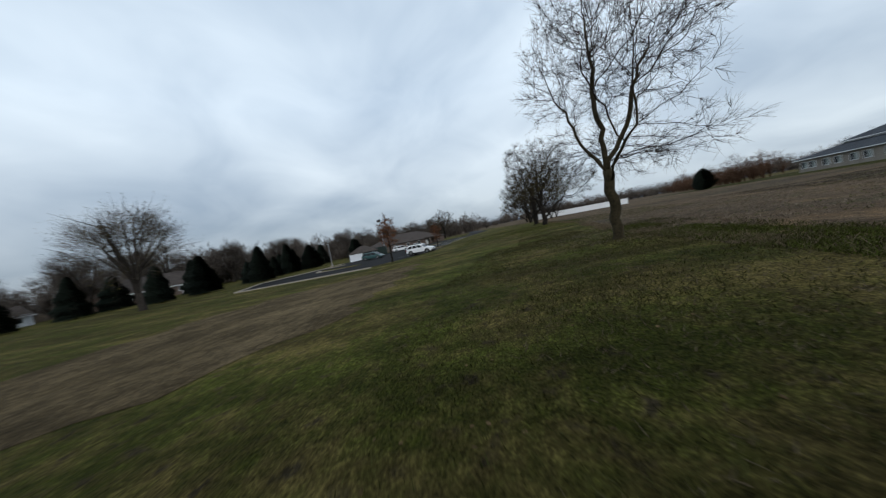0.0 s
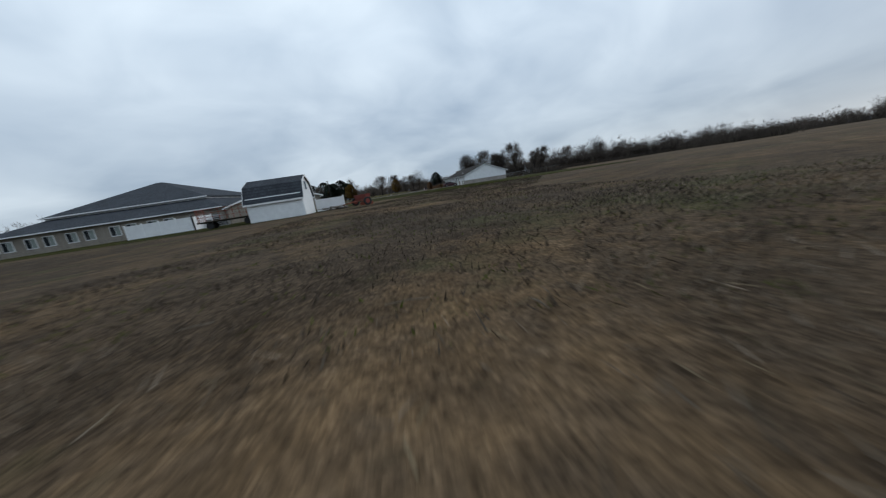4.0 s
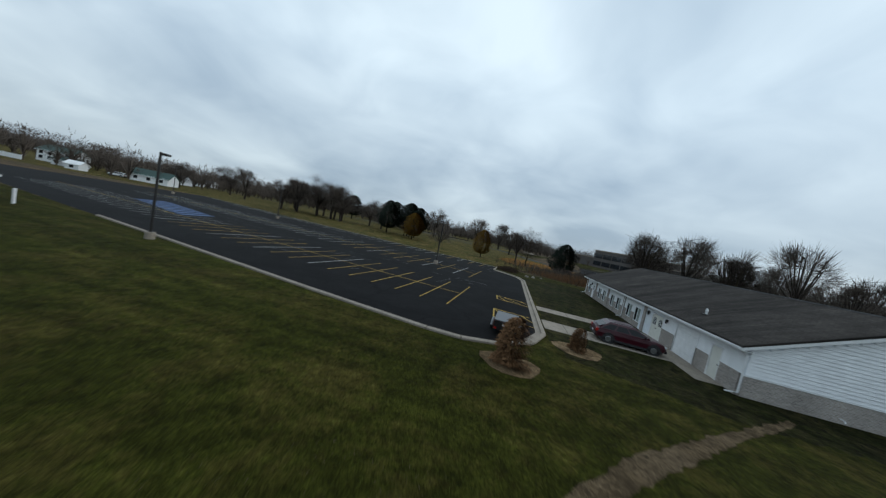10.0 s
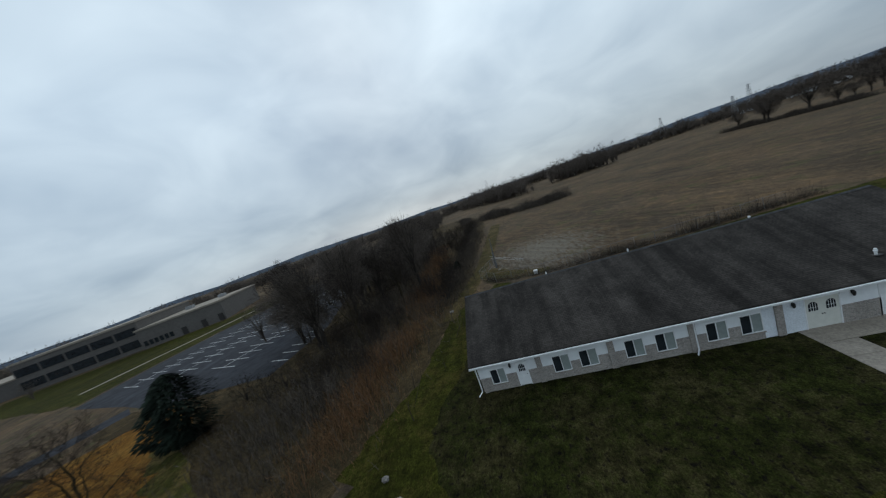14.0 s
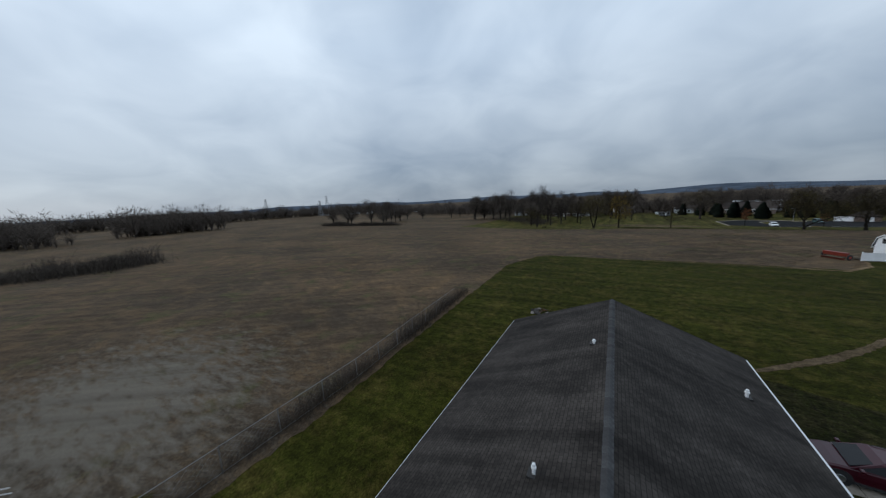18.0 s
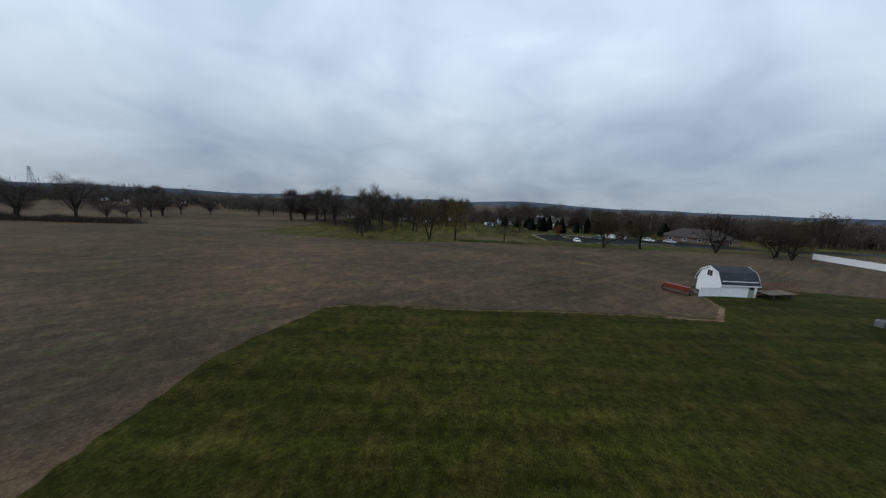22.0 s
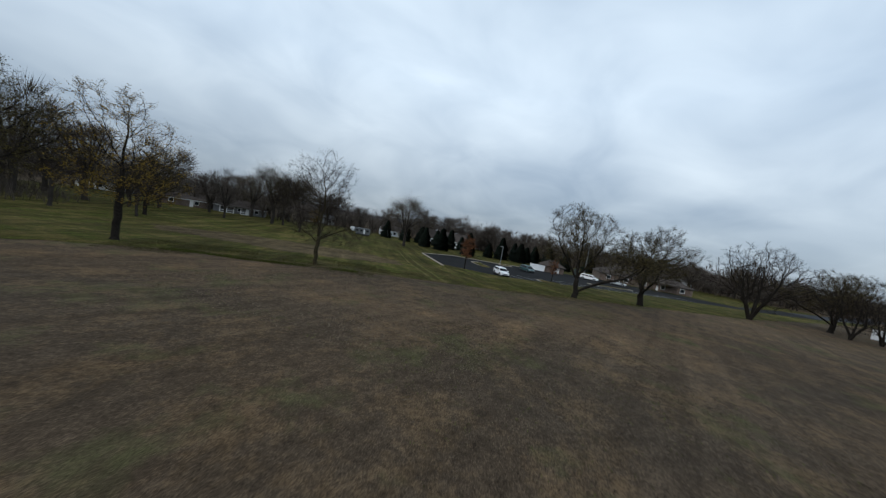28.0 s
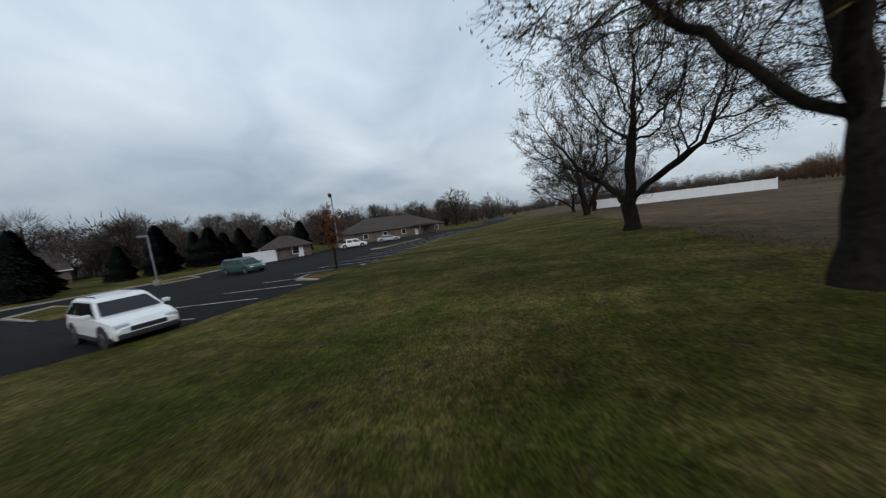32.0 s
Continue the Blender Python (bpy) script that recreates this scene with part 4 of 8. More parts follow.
    while YA + 0.3 * k < YB - 0.34:
        part("ridge_cap", cme, M_CAP, H, at=pose(0.004 * ((k * 7) % 5 - 2), YA + 0.3 * k, rz + 0.012, 0, 0, ((k * 13) % 7 - 3) * 0.5))
        k += 1
    # plumbing vents
    for x, y, r, h in ((-2.4, -24.5, 0.06, 0.4), (-2.1, -16.6, 0.06, 0.4), (-0.85, -7.3, 0.07, 0.25), (6.1, -5.9, 0.07, 0.42)):
        z = rz - slope * abs(x)
        v = new("roof_vent")
        v.parent = H
        part("flashing", Geo().box(x - 0.2, y - 0.2, z - 0.06, x + 0.2, y + 0.2, z + 0.03, 0.01), M_DARK, v)
        part("pipe", Geo().tube([(x, y, z), (x, y, z + h), (x, y, z + h + 0.02)], [r, r, r * 0.6], 8), M_TRIM, v)
        part("pipe_collar", Geo().tube([(x, y, z + h * 0.6), (x, y, z + h * 0.75)], [r * 1.5, r * 1.5], 8), M_TRIM, v)
    for y, x in ((-17.05, EX), (-32.7, EX), (-0.1, EX)):
        s = 1 if x > 0 else -1
        part("downspout", Geo().tube([(x, y, ez - 0.2), (s * 7.2, y, ez - 0.5), (s * 7.2, y, 0.25), (s * 7.6, y - 0.3, 0.1)], [0.05] * 4, 6), M_TRIM, H)
    part("hose_tap", Geo().tube([(2.6, -0.2, 0.3), (2.6, 0.05, 0.3), (2.6, 0.08, 0.2)], [0.03, 0.03, 0.05], 6), M_TRIM, H)
    return H


long_house()


def gambrel_shed():
    B = thing("gambrel_shed", "white gambrel-roofed shed with dark shingles", "shed")
    x0, x1, y0, y1, ez = 41.3, 46.8, 55.6, 59.8, 2.2
    yc = (y0 + y1) / 2
    knee, pk = (0.55, 3.6), 4.3
    prof = [(y0, -0.1), (y1, -0.1), (y1, ez), (y1 - knee[0], knee[1]), (yc, pk), (y0 + knee[0], knee[1]), (y0, ez)]
    for x, s in ((x0, -1), (x1, 1)):
        part("gable_wall", Geo().prism(prof, "x", x - 0.06, x + 0.06), M_SIDING, B)
        for k in range(21):
            z = 0.1 + 0.22 * k
            if z < ez - 0.1:
                a, b = y0, y1
            elif z < knee[1] - 0.1:
                t = (z + 0.2 - ez) / (knee[1] - ez)
                a, b = y0 + knee[0] * t, y1 - knee[0] * t
            else:
                t = (z + 0.2 - knee[1]) / (pk - knee[1])
                a, b = y0 + knee[0] + (yc - y0 - knee[0]) * t, y1 - knee[0] - (y1 - knee[0] - yc) * t
            if b - a > 0.3:
                xo = x + s * 0.06
                part("siding_board", Geo().prism([(xo, z + 0.21), (xo + s * 0.01, z + 0.21), (xo + s * 0.025, z), (xo, z)], "y", a, b), M_SIDING, B)
    for y, s in ((y0, -1), (y1, 1)):
        part("long_wall", Geo().box(x0, y - 0.06, -0.1, x1, y + 0.06, ez), M_SIDING, B)
        for k in range(11):
            z = 0.1 + 0.22 * k
            yo = y + s * 0.06
            part("siding_board", Geo().prism([(yo, z + 0.21), (yo + s * 0.01, z + 0.21), (yo + s * 0.025, z), (yo, z)], "x", x0, x1), M_SIDING, B)
        e = y + s * 0.3
        zr = ez - 0.25
        kn = y + (knee[0] if s < 0 else -knee[0])
        part("lower_roof", Geo().prism([(e, zr), (kn, knee[1] + 0.1), (kn, knee[1] - 0.02), (e, zr - 0.1)], "x", x0 - 0.25, x1 + 0.25), M_SHINGLE2, B)
        part("upper_roof", Geo().prism([(kn - s * -0.0, knee[1] + 0.1), (yc, pk + 0.12), (yc, pk), (kn, knee[1] - 0.02)], "x", x0 - 0.25, x1 + 0.25), M_SHINGLE2, B)
        part("fascia", Geo().box(x0 - 0.27, e - 0.02, zr - 0.2, x1 + 0.27, e + 0.02, zr - 0.02), M_TRIM, B)
        for x in (x0 - 0.27, x1 + 0.27):
            part("rake_board", Geo().prism([(e, zr - 0.12), (kn, knee[1] - 0.06), (kn, knee[1] + 0.12), (e, zr + 0.02)], "x", x - 0.02, x + 0.02), M_TRIM, B)
            part("rake_board", Geo().prism([(kn, knee[1] - 0.06), (yc, pk - 0.06), (yc, pk + 0.14), (kn, knee[1] + 0.12)], "x", x - 0.02, x + 0.02), M_TRIM, B)
    w = new("loft_window")
    w.parent = B
    part("window_frame", Geo().box(x0 - 0.12, yc - 0.5, 2.75, x0 - 0.05, yc + 0.5, 3.75), M_TRIM, w)
    part("pane", Geo().box(x0 - 0.135, yc - 0.42, 2.81, x0 - 0.12, yc - 0.03, 3.69), M_GLASS, w)
    part("pane", Geo().box(x0 - 0.135, yc + 0.03, 2.81, x0 - 0.12, yc + 0.42, 3.69), M_GLASS, w)
    d = new("door")
    d.parent = B
    d["label"] = "white door with a dark glazed top"
    part("door_frame", Geo().box(45.4, y0 - 0.12, 0, 46.45, y0 - 0.05, 2.12), M_TRIM, d)
    part("door_leaf", Geo().box(45.48, y0 - 0.14, 0.03, 46.37, y0 - 0.12, 2.05), M_BLIND, d)
    part("door_light", Geo().box(45.65, y0 - 0.15, 1.25, 46.2, y0 - 0.14, 1.9), M_GLASS, d)
    return B


gambrel_shed()


def vinyl_fence(pts, h, label, name="vinyl_fence", step=2.4, solid=True, z=0.0):
    """White vinyl panels between square posts with caps."""
    F = thing(name, label, "fence")
    for a, b in zip(pts, pts[1:]):
        d = math.hypot(b[0] - a[0], b[1] - a[1])
        n = max(1, round(d / step))
        for k in range(n + 1):
            x, y = a[0] + (b[0] - a[0]) * k / n, a[1] + (b[1] - a[1]) * k / n
            pst = part("post", Geo().box(x - 0.07, y - 0.07, z - 0.1, x + 0.07, y + 0.07, z + h + 0.08), M_VINYL, F)
            part("post_cap", Geo().box(x - 0.09, y - 0.09, z + h + 0.082, x + 0.09, y + 0.09, z + h + 0.13, 0.02), M_VINYL, pst)
        for k in range(n):
            u0, u1 = (k + 0.07 / d * n) / n, (k + 1 - 0.07 / d * n) / n
            p, q = (a[0] + (b[0] - a[0]) * u0, a[1] + (b[1] - a[1]) * u0), (a[0] + (b[0] - a[0]) * u1, a[1] + (b[1] - a[1]) * u1)
            part("panel", Geo().prism(strip([p, q], 0.02), "z", z + 0.08, z + h - 0.12), M_VINYL, F)
            for zz in (0.05, h - 0.16):
                part("rail", Geo().prism(strip([p, q], 0.045), "z", z + zz, z + zz + 0.14), M_VINYL, F)
    return F


vinyl_fence([(41.0, 55.45), (37.8, 55.05)], 1.5, "white vinyl fence screen beside the shed", step=2.2)
vinyl_fence([(58.4, 49.2), (66.8, 48.6)], 1.85, "white vinyl fence enclosure near the church")
vinyl_fence([(58.4, 49.2), (58.5, 44.6)], 1.85, "white vinyl fence enclosure side")
vinyl_fence([(109.3, 99.5), (108.0, 72.0)], 1.8, "long white vinyl fence at the field edge", step=3.0)


def church():
    K = thing("church", "large tan brick church with grey hip roofs", "church", at=pose(-1.4, -2.6, 0))
    # long wing set askew: u runs along it from the far corner, v across it
    W = pose(66.0, 6.6, -0.15, 0, 0, 121.0)
    L, wd, ez, rz = 39.5, 13.6, 2.65, 4.8
    vm = wd / 2
    part("wing_wall", Geo().box(0, -0.1, -0.6, L, 0.1, ez), M_WALLTAN, K, at=W)
    part("wing_wall", Geo().box(0, -wd - 0.1, -0.6, L, -wd + 0.1, ez), M_WALLTAN, K, at=W)
    for u in (0, L):
        part("wing_gable", Geo().prism([(0, -0.6), (-wd, -0.6), (-wd, ez), (-vm, rz - 0.1), (0, ez)], "x", u - 0.1, u + 0.1), M_WALLTANY, K, at=W)
    drop = (rz - ez) / vm * 0.5
    for s in (0, 1):
        e = 0.5 if s == 0 else -wd - 0.5
        slab = Geo()
        top = [(-1.6 if s == 0 else -9.0, e, ez - drop + 0.15), (L + 0.5, e, ez - drop + 0.15), (L + 0.5, -vm, rz + 0.15), (-7.0, -vm, rz + 0.15)]
        slab.poly(*top).poly(*[(x, y, z - 0.13) for x, y, z in reversed(top)])
        for k in range(4):
            p, q = top[k], top[(k + 1) % 4]
            slab.poly(p, (p[0], p[1], p[2] - 0.13), (q[0], q[1], q[2] - 0.13), q)
        part("wing_roof", slab, M_SHINGLE2, K, at=W)
        part("gutter", Geo().box(-1.6 if s == 0 else -9.0, e - 0.07, ez - drop - 0.1, L + 0.5, e + 0.07, ez - drop + 0.07), M_TRIM, K, at=W)
        part("soffit", Geo().box(-1.5, min(e, 0 if s == 0 else -wd), ez - drop - 0.1, L + 0.45, max(e, 0 if s == 0 else -wd), ez - drop - 0.06), M_TRIM, K, at=W)
        part("rake_board", Geo().prism([(-vm, rz + 0.17), (e, ez - drop + 0.17), (e, ez - drop - 0.06), (-vm, rz - 0.06)], "x", L + 0.5, L + 0.54), M_TRIM, K, at=W)
    part("porch_post", Geo().box(-1.5, -0.15, -0.6, -1.3, 0.05, ez - 0.2), M_TRIM, K, "white porch post", at=W)
    part("ridge_vent", Geo().tube([(6, -vm + 0.6, rz - 0.1), (6, -vm + 0.6, rz + 0.75), (6.5, -vm + 0.6, rz + 0.8)], [0.05] * 3, 6), M_STEEL, K, at=W)
    d = new("double_door")
    d.parent = K
    d["label"] = "white double doors"
    d.matrix_basis = W
    part("door_frame", Geo().box(9.6, 0.1, 0, 11.9, 0.18, 2.2), M_TRIM, d)
    for a in (9.7, 10.77):
        part("door_leaf", Geo().box(a, 0.18, 0.03, a + 1.03, 0.21, 2.12, 0.005), M_TRIM, d)
        part("push_plate", Geo().box(a + 0.35, 0.21, 0.95, a + 0.7, 0.225, 1.1), M_DARK, d)
    part("wall_lamp", Geo().box(8.9, 0.1, 2.0, 9.2, 0.3, 2.2), M_DARK, K, at=W)
    part("side_door", Geo().box(L + 0.1, -4.4, 0, L + 0.14, -3.4, 2.1), M_TRIM, K, "white door in the gable", at=W)
    part("side_door", Geo().box(L + 0.1, -11.2, 0, L + 0.14, -10.2, 2.1), M_TRIM, K, "white door in the gable", at=W)
    for u in (0.3, 39.2):
        part("downspout", Geo().tube([(u, 0.5, 2.5), (u, 0.16, 2.2), (u, 0.16, 0.2), (u, 0.5, 0.1)], [0.06] * 4, 6), M_TRIM, K, at=W)
    # main hall: low skirt roof, then a hip roof to one peak
    a0, a1, b0, b1 = 58.6, 90.0, 16.5, 45.6
    part("hall_wall_north", Geo().box(a0, b1 - 0.2, -0.6, a1, b1, 2.8), M_WALLTAN, K)
    part("hall_wall_south", Geo().box(a0 + 8, b0, -0.6, a1, b0 + 0.2, 2.8), M_WALLTAN, K)
    part("hall_wall_east", Geo().box(a1 - 0.2, b0 + 0.2, -0.6, a1, b1 - 0.2, 2.8), M_WALLTANY, K)
    o, i = (a0, b0 - 0.6, a1 + 0.6, b1 + 0.6), (a0 + 4.6, b0 + 4.6, a1 - 4.6, b1 - 4.6)

    def ring(r, z):
        return [(r[0], r[1], z), (r[2], r[1], z), (r[2], r[3], z), (r[0], r[3], z)]

    def hip(lo, zl, hi, zh, thick=0.12):
        gg = Geo()
        A, B2 = ring(lo, zl), ring(hi, zh)
        for k in range(4):
            j = (k + 1) % 4
            gg.poly(A[k], A[j], B2[j], B2[k])
            gg.poly(A[k], (A[k][0], A[k][1], zl - thick), (A[j][0], A[j][1], zl - thick), A[j])
        gg.poly(*B2)
        gg.poly(*[(x, y, zl - thick) for x, y, z in reversed(A)])
        return gg

    part("skirt_roof", hip(o, 2.9, i, 4.75), M_SHINGLE2, K)
    for x0, y0, x1, y1 in ((o[0], o[3], o[2], o[3] + 0.12), (o[0], o[1] - 0.12, o[2], o[1]), (o[2], o[1], o[2] + 0.12, o[3])):
        part("skirt_gutter", Geo().box(x0, y0, 2.74, x1, y1, 2.9), M_TRIM, K)
    u = (a0 + 4.0, b0 + 4.0, a1 - 4.0, b1 - 4.0)
    part("clerestory_band", Geo().box(u[0] + 0.4, u[1] + 0.4, 4.3, u[2] - 0.4, u[3] - 0.4, 5.0), M_TRIM, K)
    part("hip_roof", hip(u, 5.05, (75.2, 30.0, 76.0, 30.8), 9.4), M_SHINGLE2, K)
    for x0, y0, x1, y1 in ((u[0], u[3], u[2], u[3] + 0.12), (u[0], u[1] - 0.12, u[2], u[1]), (u[2], u[1], u[2] + 0.12, u[3])):
        part("upper_gutter", Geo().box(x0, y0, 4.9, x1, y1, 5.07), M_TRIM, K)
    # north windows in pairs
    for x in (66.5, 68.7, 71.5, 73.7, 77, 79.2, 82, 84.2, 87, 88.8):
        w = new("window")
        w.parent = K
        part("window_frame", Geo().box(x - 0.7, b1, 0.8, x + 0.7, b1 + 0.05, 2.3), M_TRIM, w)
        part("pane", Geo().box(x - 0.6, b1 + 0.05, 0.9, x - 0.03, b1 + 0.065, 2.2), M_BLIND, w)
        part("pane", Geo().box(x + 0.03, b1 + 0.05, 0.9, x + 0.6, b1 + 0.065, 2.2), M_GLASS, w)
    return K


church()


def ac_unit(x, y, w, h):
    U = thing("cooling_unit", "grey air conditioning unit beside the church wall", "air conditioner", "cooling units")
    part("cabinet", Geo().box(x - w / 2, y - w / 2, 0.0, x + w / 2, y + w / 2, h, 0.03), M_STEEL, U)
    part("fan_grille", Geo().tube([(x, y, h), (x, y, h + 0.05)], [w * 0.4, w * 0.36], 12), M_DARK, U)
    for k in range(5):
        part("louvre", Geo().box(x - w / 2 - 0.01, y + w / 2, 0.15 + k * h * 0.15, x + w / 2 + 0.01, y + w / 2 + 0.015, 0.15 + k * h * 0.15 + h * 0.08), M_DARK, U)


for ax, ay, aw, ah in ((56.7, 46.4, 0.9, 1.7), (58.6, 46.0, 0.9, 1.1), (55.6, 47.0, 0.8, 0.9), (51.6, 45.6, 0.8, 0.9)):
    ac_unit(ax, ay, aw, ah)

# ---- vehicles ----
def paint(name, c, rough=0.28):
    m = plain(name, c, rough, 0.0, 0.06, 3, 0.0, 0.25, spec=0.35)
    return m


M_MAROON = paint("maroon_car_paint", (0.040, 0.0035, 0.009))
M_WHITECAR = paint("white_car_paint", (0.78, 0.79, 0.80))
M_BLACKCAR = paint("black_car_paint", (0.012, 0.012, 0.013))
M_GREENCAR = paint("teal_green_car_paint", (0.035, 0.085, 0.085))
M_SILVER = paint("silver_car_paint", (0.42, 0.45, 0.47))
M_TAIL = plain("red_tail_light", (0.30, 0.012, 0.01), 0.2, vary=0.1, scale=20, bump=0)
M_LAMP = plain("headlight_lens", (0.62, 0.64, 0.66), 0.12, vary=0.1, scale=30, bump=0)
M_CARGLASS = plain("dark_car_glass", (0.012, 0.013, 0.015), 0.12, vary=0.05, scale=3, bump=0.0, spec=0.22)
M_PLATE = plain("plain_plate", (0.55, 0.56, 0.58), 0.5, vary=0.05, bump=0)
M_ALLOY = plain("alloy_rim", (0.38, 0.39, 0.40), 0.3, 0.9, vary=0.1)
M_WATER = plain("pale_pond_water", (0.05, 0.06, 0.065), 0.08, vary=0.2, scale=0.3, bump=0.04)
M_ROOFGREEN = plain("green_metal_roof", (0.035, 0.075, 0.065), 0.7, vary=0.2, scale=3)
M_ROOFGREY = plain("grey_house_shingles", (0.09, 0.09, 0.095), 0.95, vary=0.25, scale=6, spec=0.1)
M_BLUE = plain("blue_road_paint", (0.055, 0.11, 0.25), 0.8, vary=0.4, scale=9)
M_GALV = plain("dull_zinc_wire", (0.20, 0.20, 0.20), 0.6, 0.4, vary=0.2)
M_SOOT = plain("sooty_stone", (0.075, 0.07, 0.065), 0.95, vary=0.4, scale=5, bump=0.6, per_object=0.4, spec=0.08)
M_ASH = plain("grey_ash", (0.07, 0.062, 0.055), 1.0, vary=0.4, scale=12, bump=0.5)
M_REDDRILL = plain("faded_red_machine_paint", (0.24, 0.035, 0.02), 0.55, vary=0.35, scale=8, bump=0.1)
M_DUMPSTER = plain("dark_green_bin_paint", (0.018, 0.035, 0.028), 0.5, vary=0.2)
M_SHEETMETAL = plain("dull_grey_sheet_metal", (0.15, 0.155, 0.16), 0.5, 0.2, vary=0.2, scale=2)
M_GREYSIDING = plain("grey_lap_siding", (0.17, 0.175, 0.18), 0.7, vary=0.12, scale=3)
M_CONCRETEWALL = plain("grey_concrete_panels", (0.11, 0.10, 0.092), 0.9, vary=0.15, scale=1.0)


def loft(rings, cap=True):
    """Skin over rings that all hold the same number of points."""
    g = Geo()
    n = len(rings[0])
    for r in rings:
        g.v += r
    for i in range(len(rings) - 1):
        for s in range(n):
            t = (s + 1) % n
            g.f.append((i * n + s, i * n + t, i * n + n + t, i * n + n + s))
    if cap:
        g.f.append(tuple(reversed(range(n))))
        g.f.append(tuple((len(rings) - 1) * n + s for s in range(n)))
    return g


def car(name, label, paint_mat, x, y, yaw, L=4.65, W=1.84, H=1.66, hood=1.02, belt=1.02, cab=(-2.2, -1.75, 0.25, 1.1), tail=None, wheel=0.35, bed=False, group=""):
    """A car along its own x; cab gives rear foot, rear top, front top and front foot of the glasshouse."""
    C = thing(name, label, "car", group)
    C.matrix_basis = pose(x, y, gz(y) + 0.035, 0, 0, yaw)
    h = W / 2
    rear, front = -L / 2, L / 2
    tl = tail or belt
    rings = []
    for fx, lo, hi, ww in ((rear, 0.42, tl - 0.25, 0.86), (rear + 0.08, 0.33, tl - 0.06, 0.95), (rear + 0.4, 0.26, tl, 1.0), (-0.3, 0.24, belt, 1.0), (cab[3], 0.24, belt - 0.02, 1.0),
                           (front - 0.75, 0.25, hood - 0.05, 0.99), (front - 0.2, 0.28, hood - 0.17, 0.92), (front, 0.4, hood - 0.38, 0.8)):
        w = h * ww
        m = lo + (hi - lo) * 0.6
        rings.append([(fx, -w * 0.92, lo), (fx, -w, lo + 0.14), (fx, -w * 1.005, m), (fx, -w * 0.965, hi - 0.06), (fx, -w * 0.86, hi), (fx, w * 0.86, hi), (fx, w * 0.965, hi - 0.06), (fx, w * 1.005, m), (fx, w, lo + 0.14), (fx, w * 0.92, lo)])
    part("body", loft(rings), paint_mat, C, smooth=False)
    r0, r1, f1, f0 = cab
    hw0, hw1 = h * 0.93, h * 0.72
    zt = H - 0.05

    def ring(a, b, w, z):
        return [(a, -w, z), (b, -w, z), (b, w, z), (a, w, z)]
    part("cabin", loft([ring(r0, f0, hw0, belt - 0.03), ring(r1 - 0.02, f1 + 0.05, hw1 + 0.03, zt - 0.08), ring(r1 + 0.08, f1 - 0.1, hw1 - 0.06, zt)]), paint_mat, C)

    def lerp(a, b, t):
        return tuple(p + (q - p) * t for p, q in zip(a, b))

    def pane(name, a, b, c, d, m, off):
        g = Geo()
        o = Vector(off)
        g.poly(*[tuple(Vector(p) + o) for p in (a, b, c, d)])
        g.poly(*[tuple(Vector(p) - o) for p in (d, c, b, a)])
        q = [Vector(p) for p in (a, b, c, d)]
        for k in range(4):
            g.poly(q[k] + o, q[k] - o, q[(k + 1) % 4] - o, q[(k + 1) % 4] + o)
        part(name, g, m, C)
    za, zb = belt + 0.03, zt - 0.13
    for s in (-1, 1):
        lo_r, lo_f = (r0 + 0.14, s * (hw0 - 0.015), za), (f0 - 0.18, s * (hw0 - 0.015), za)
        hi_r, hi_f = (r1 + 0.1, s * (hw1 + 0.045), zb), (f1 - 0.02, s * (hw1 + 0.045), zb)
        for u, v in ((0.02, 0.28), (0.33, 0.62), (0.66, 0.98)):
            pane("side_window", lerp(lo_r, lo_f, u), lerp(lo_r, lo_f, v), lerp(hi_r, hi_f, v), lerp(hi_r, hi_f, u), M_CARGLASS, (0, s * 0.022, 0.004))
        part("mirror", Geo().box(f0 - 0.35, s * h * 1.0 if s > 0 else -h - 0.2, belt, f0 - 0.2, s * h + 0.2 if s > 0 else -h, belt + 0.15, 0.03), paint_mat, C)
    pane("windscreen", (f0 - 0.02, -hw0 + 0.1, za), (f0 - 0.02, hw0 - 0.1, za), (f1 + 0.08, hw1 - 0.04, zb), (f1 + 0.08, -hw1 + 0.04, zb), M_CARGLASS, (0.02, 0, 0.012))
    pane("rear_window", (r0 + 0.02, -hw0 + 0.14, za + 0.05), (r0 + 0.02, hw0 - 0.14, za + 0.05), (r1 - 0.03, hw1 - 0.04, zb), (r1 - 0.03, -hw1 + 0.04, zb), M_CARGLASS, (-0.02, 0, 0.008))
    for wx in (rear + L * 0.19, front - L * 0.18):
        for s in (-1, 1):
            wb = new("wheel")
            wb.parent = C
            yy = s * (h - 0.1)
            part("tyre", Geo().tube([(wx, yy - s * 0.12, wheel), (wx, yy - s * 0.10, wheel), (wx, yy + s * 0.09, wheel), (wx, yy + s * 0.11, wheel)], [wheel * 0.9, wheel, wheel, wheel * 0.9], 18), M_BLACK, wb)
            part("rim", Geo().tube([(wx, yy + s * 0.10, wheel), (wx, yy + s * 0.118, wheel)], [wheel * 0.62, wheel * 0.55], 12), M_ALLOY, wb)
            part("wheel_arch", Geo().tube([(wx, yy - s * 0.1, wheel + 0.02), (wx, s * h * 1.012, wheel + 0.02)], [wheel * 1.22, wheel * 1.2], 18), M_BLACK, wb)
    for s in (-1, 1):
        part("headlight", Geo().box(front - 0.24, min(s * h * 0.5, s * h * 0.86), hood - 0.36, front - 0.04, max(s * h * 0.5, s * h * 0.86), hood - 0.22, 0.03), M_LAMP, C)
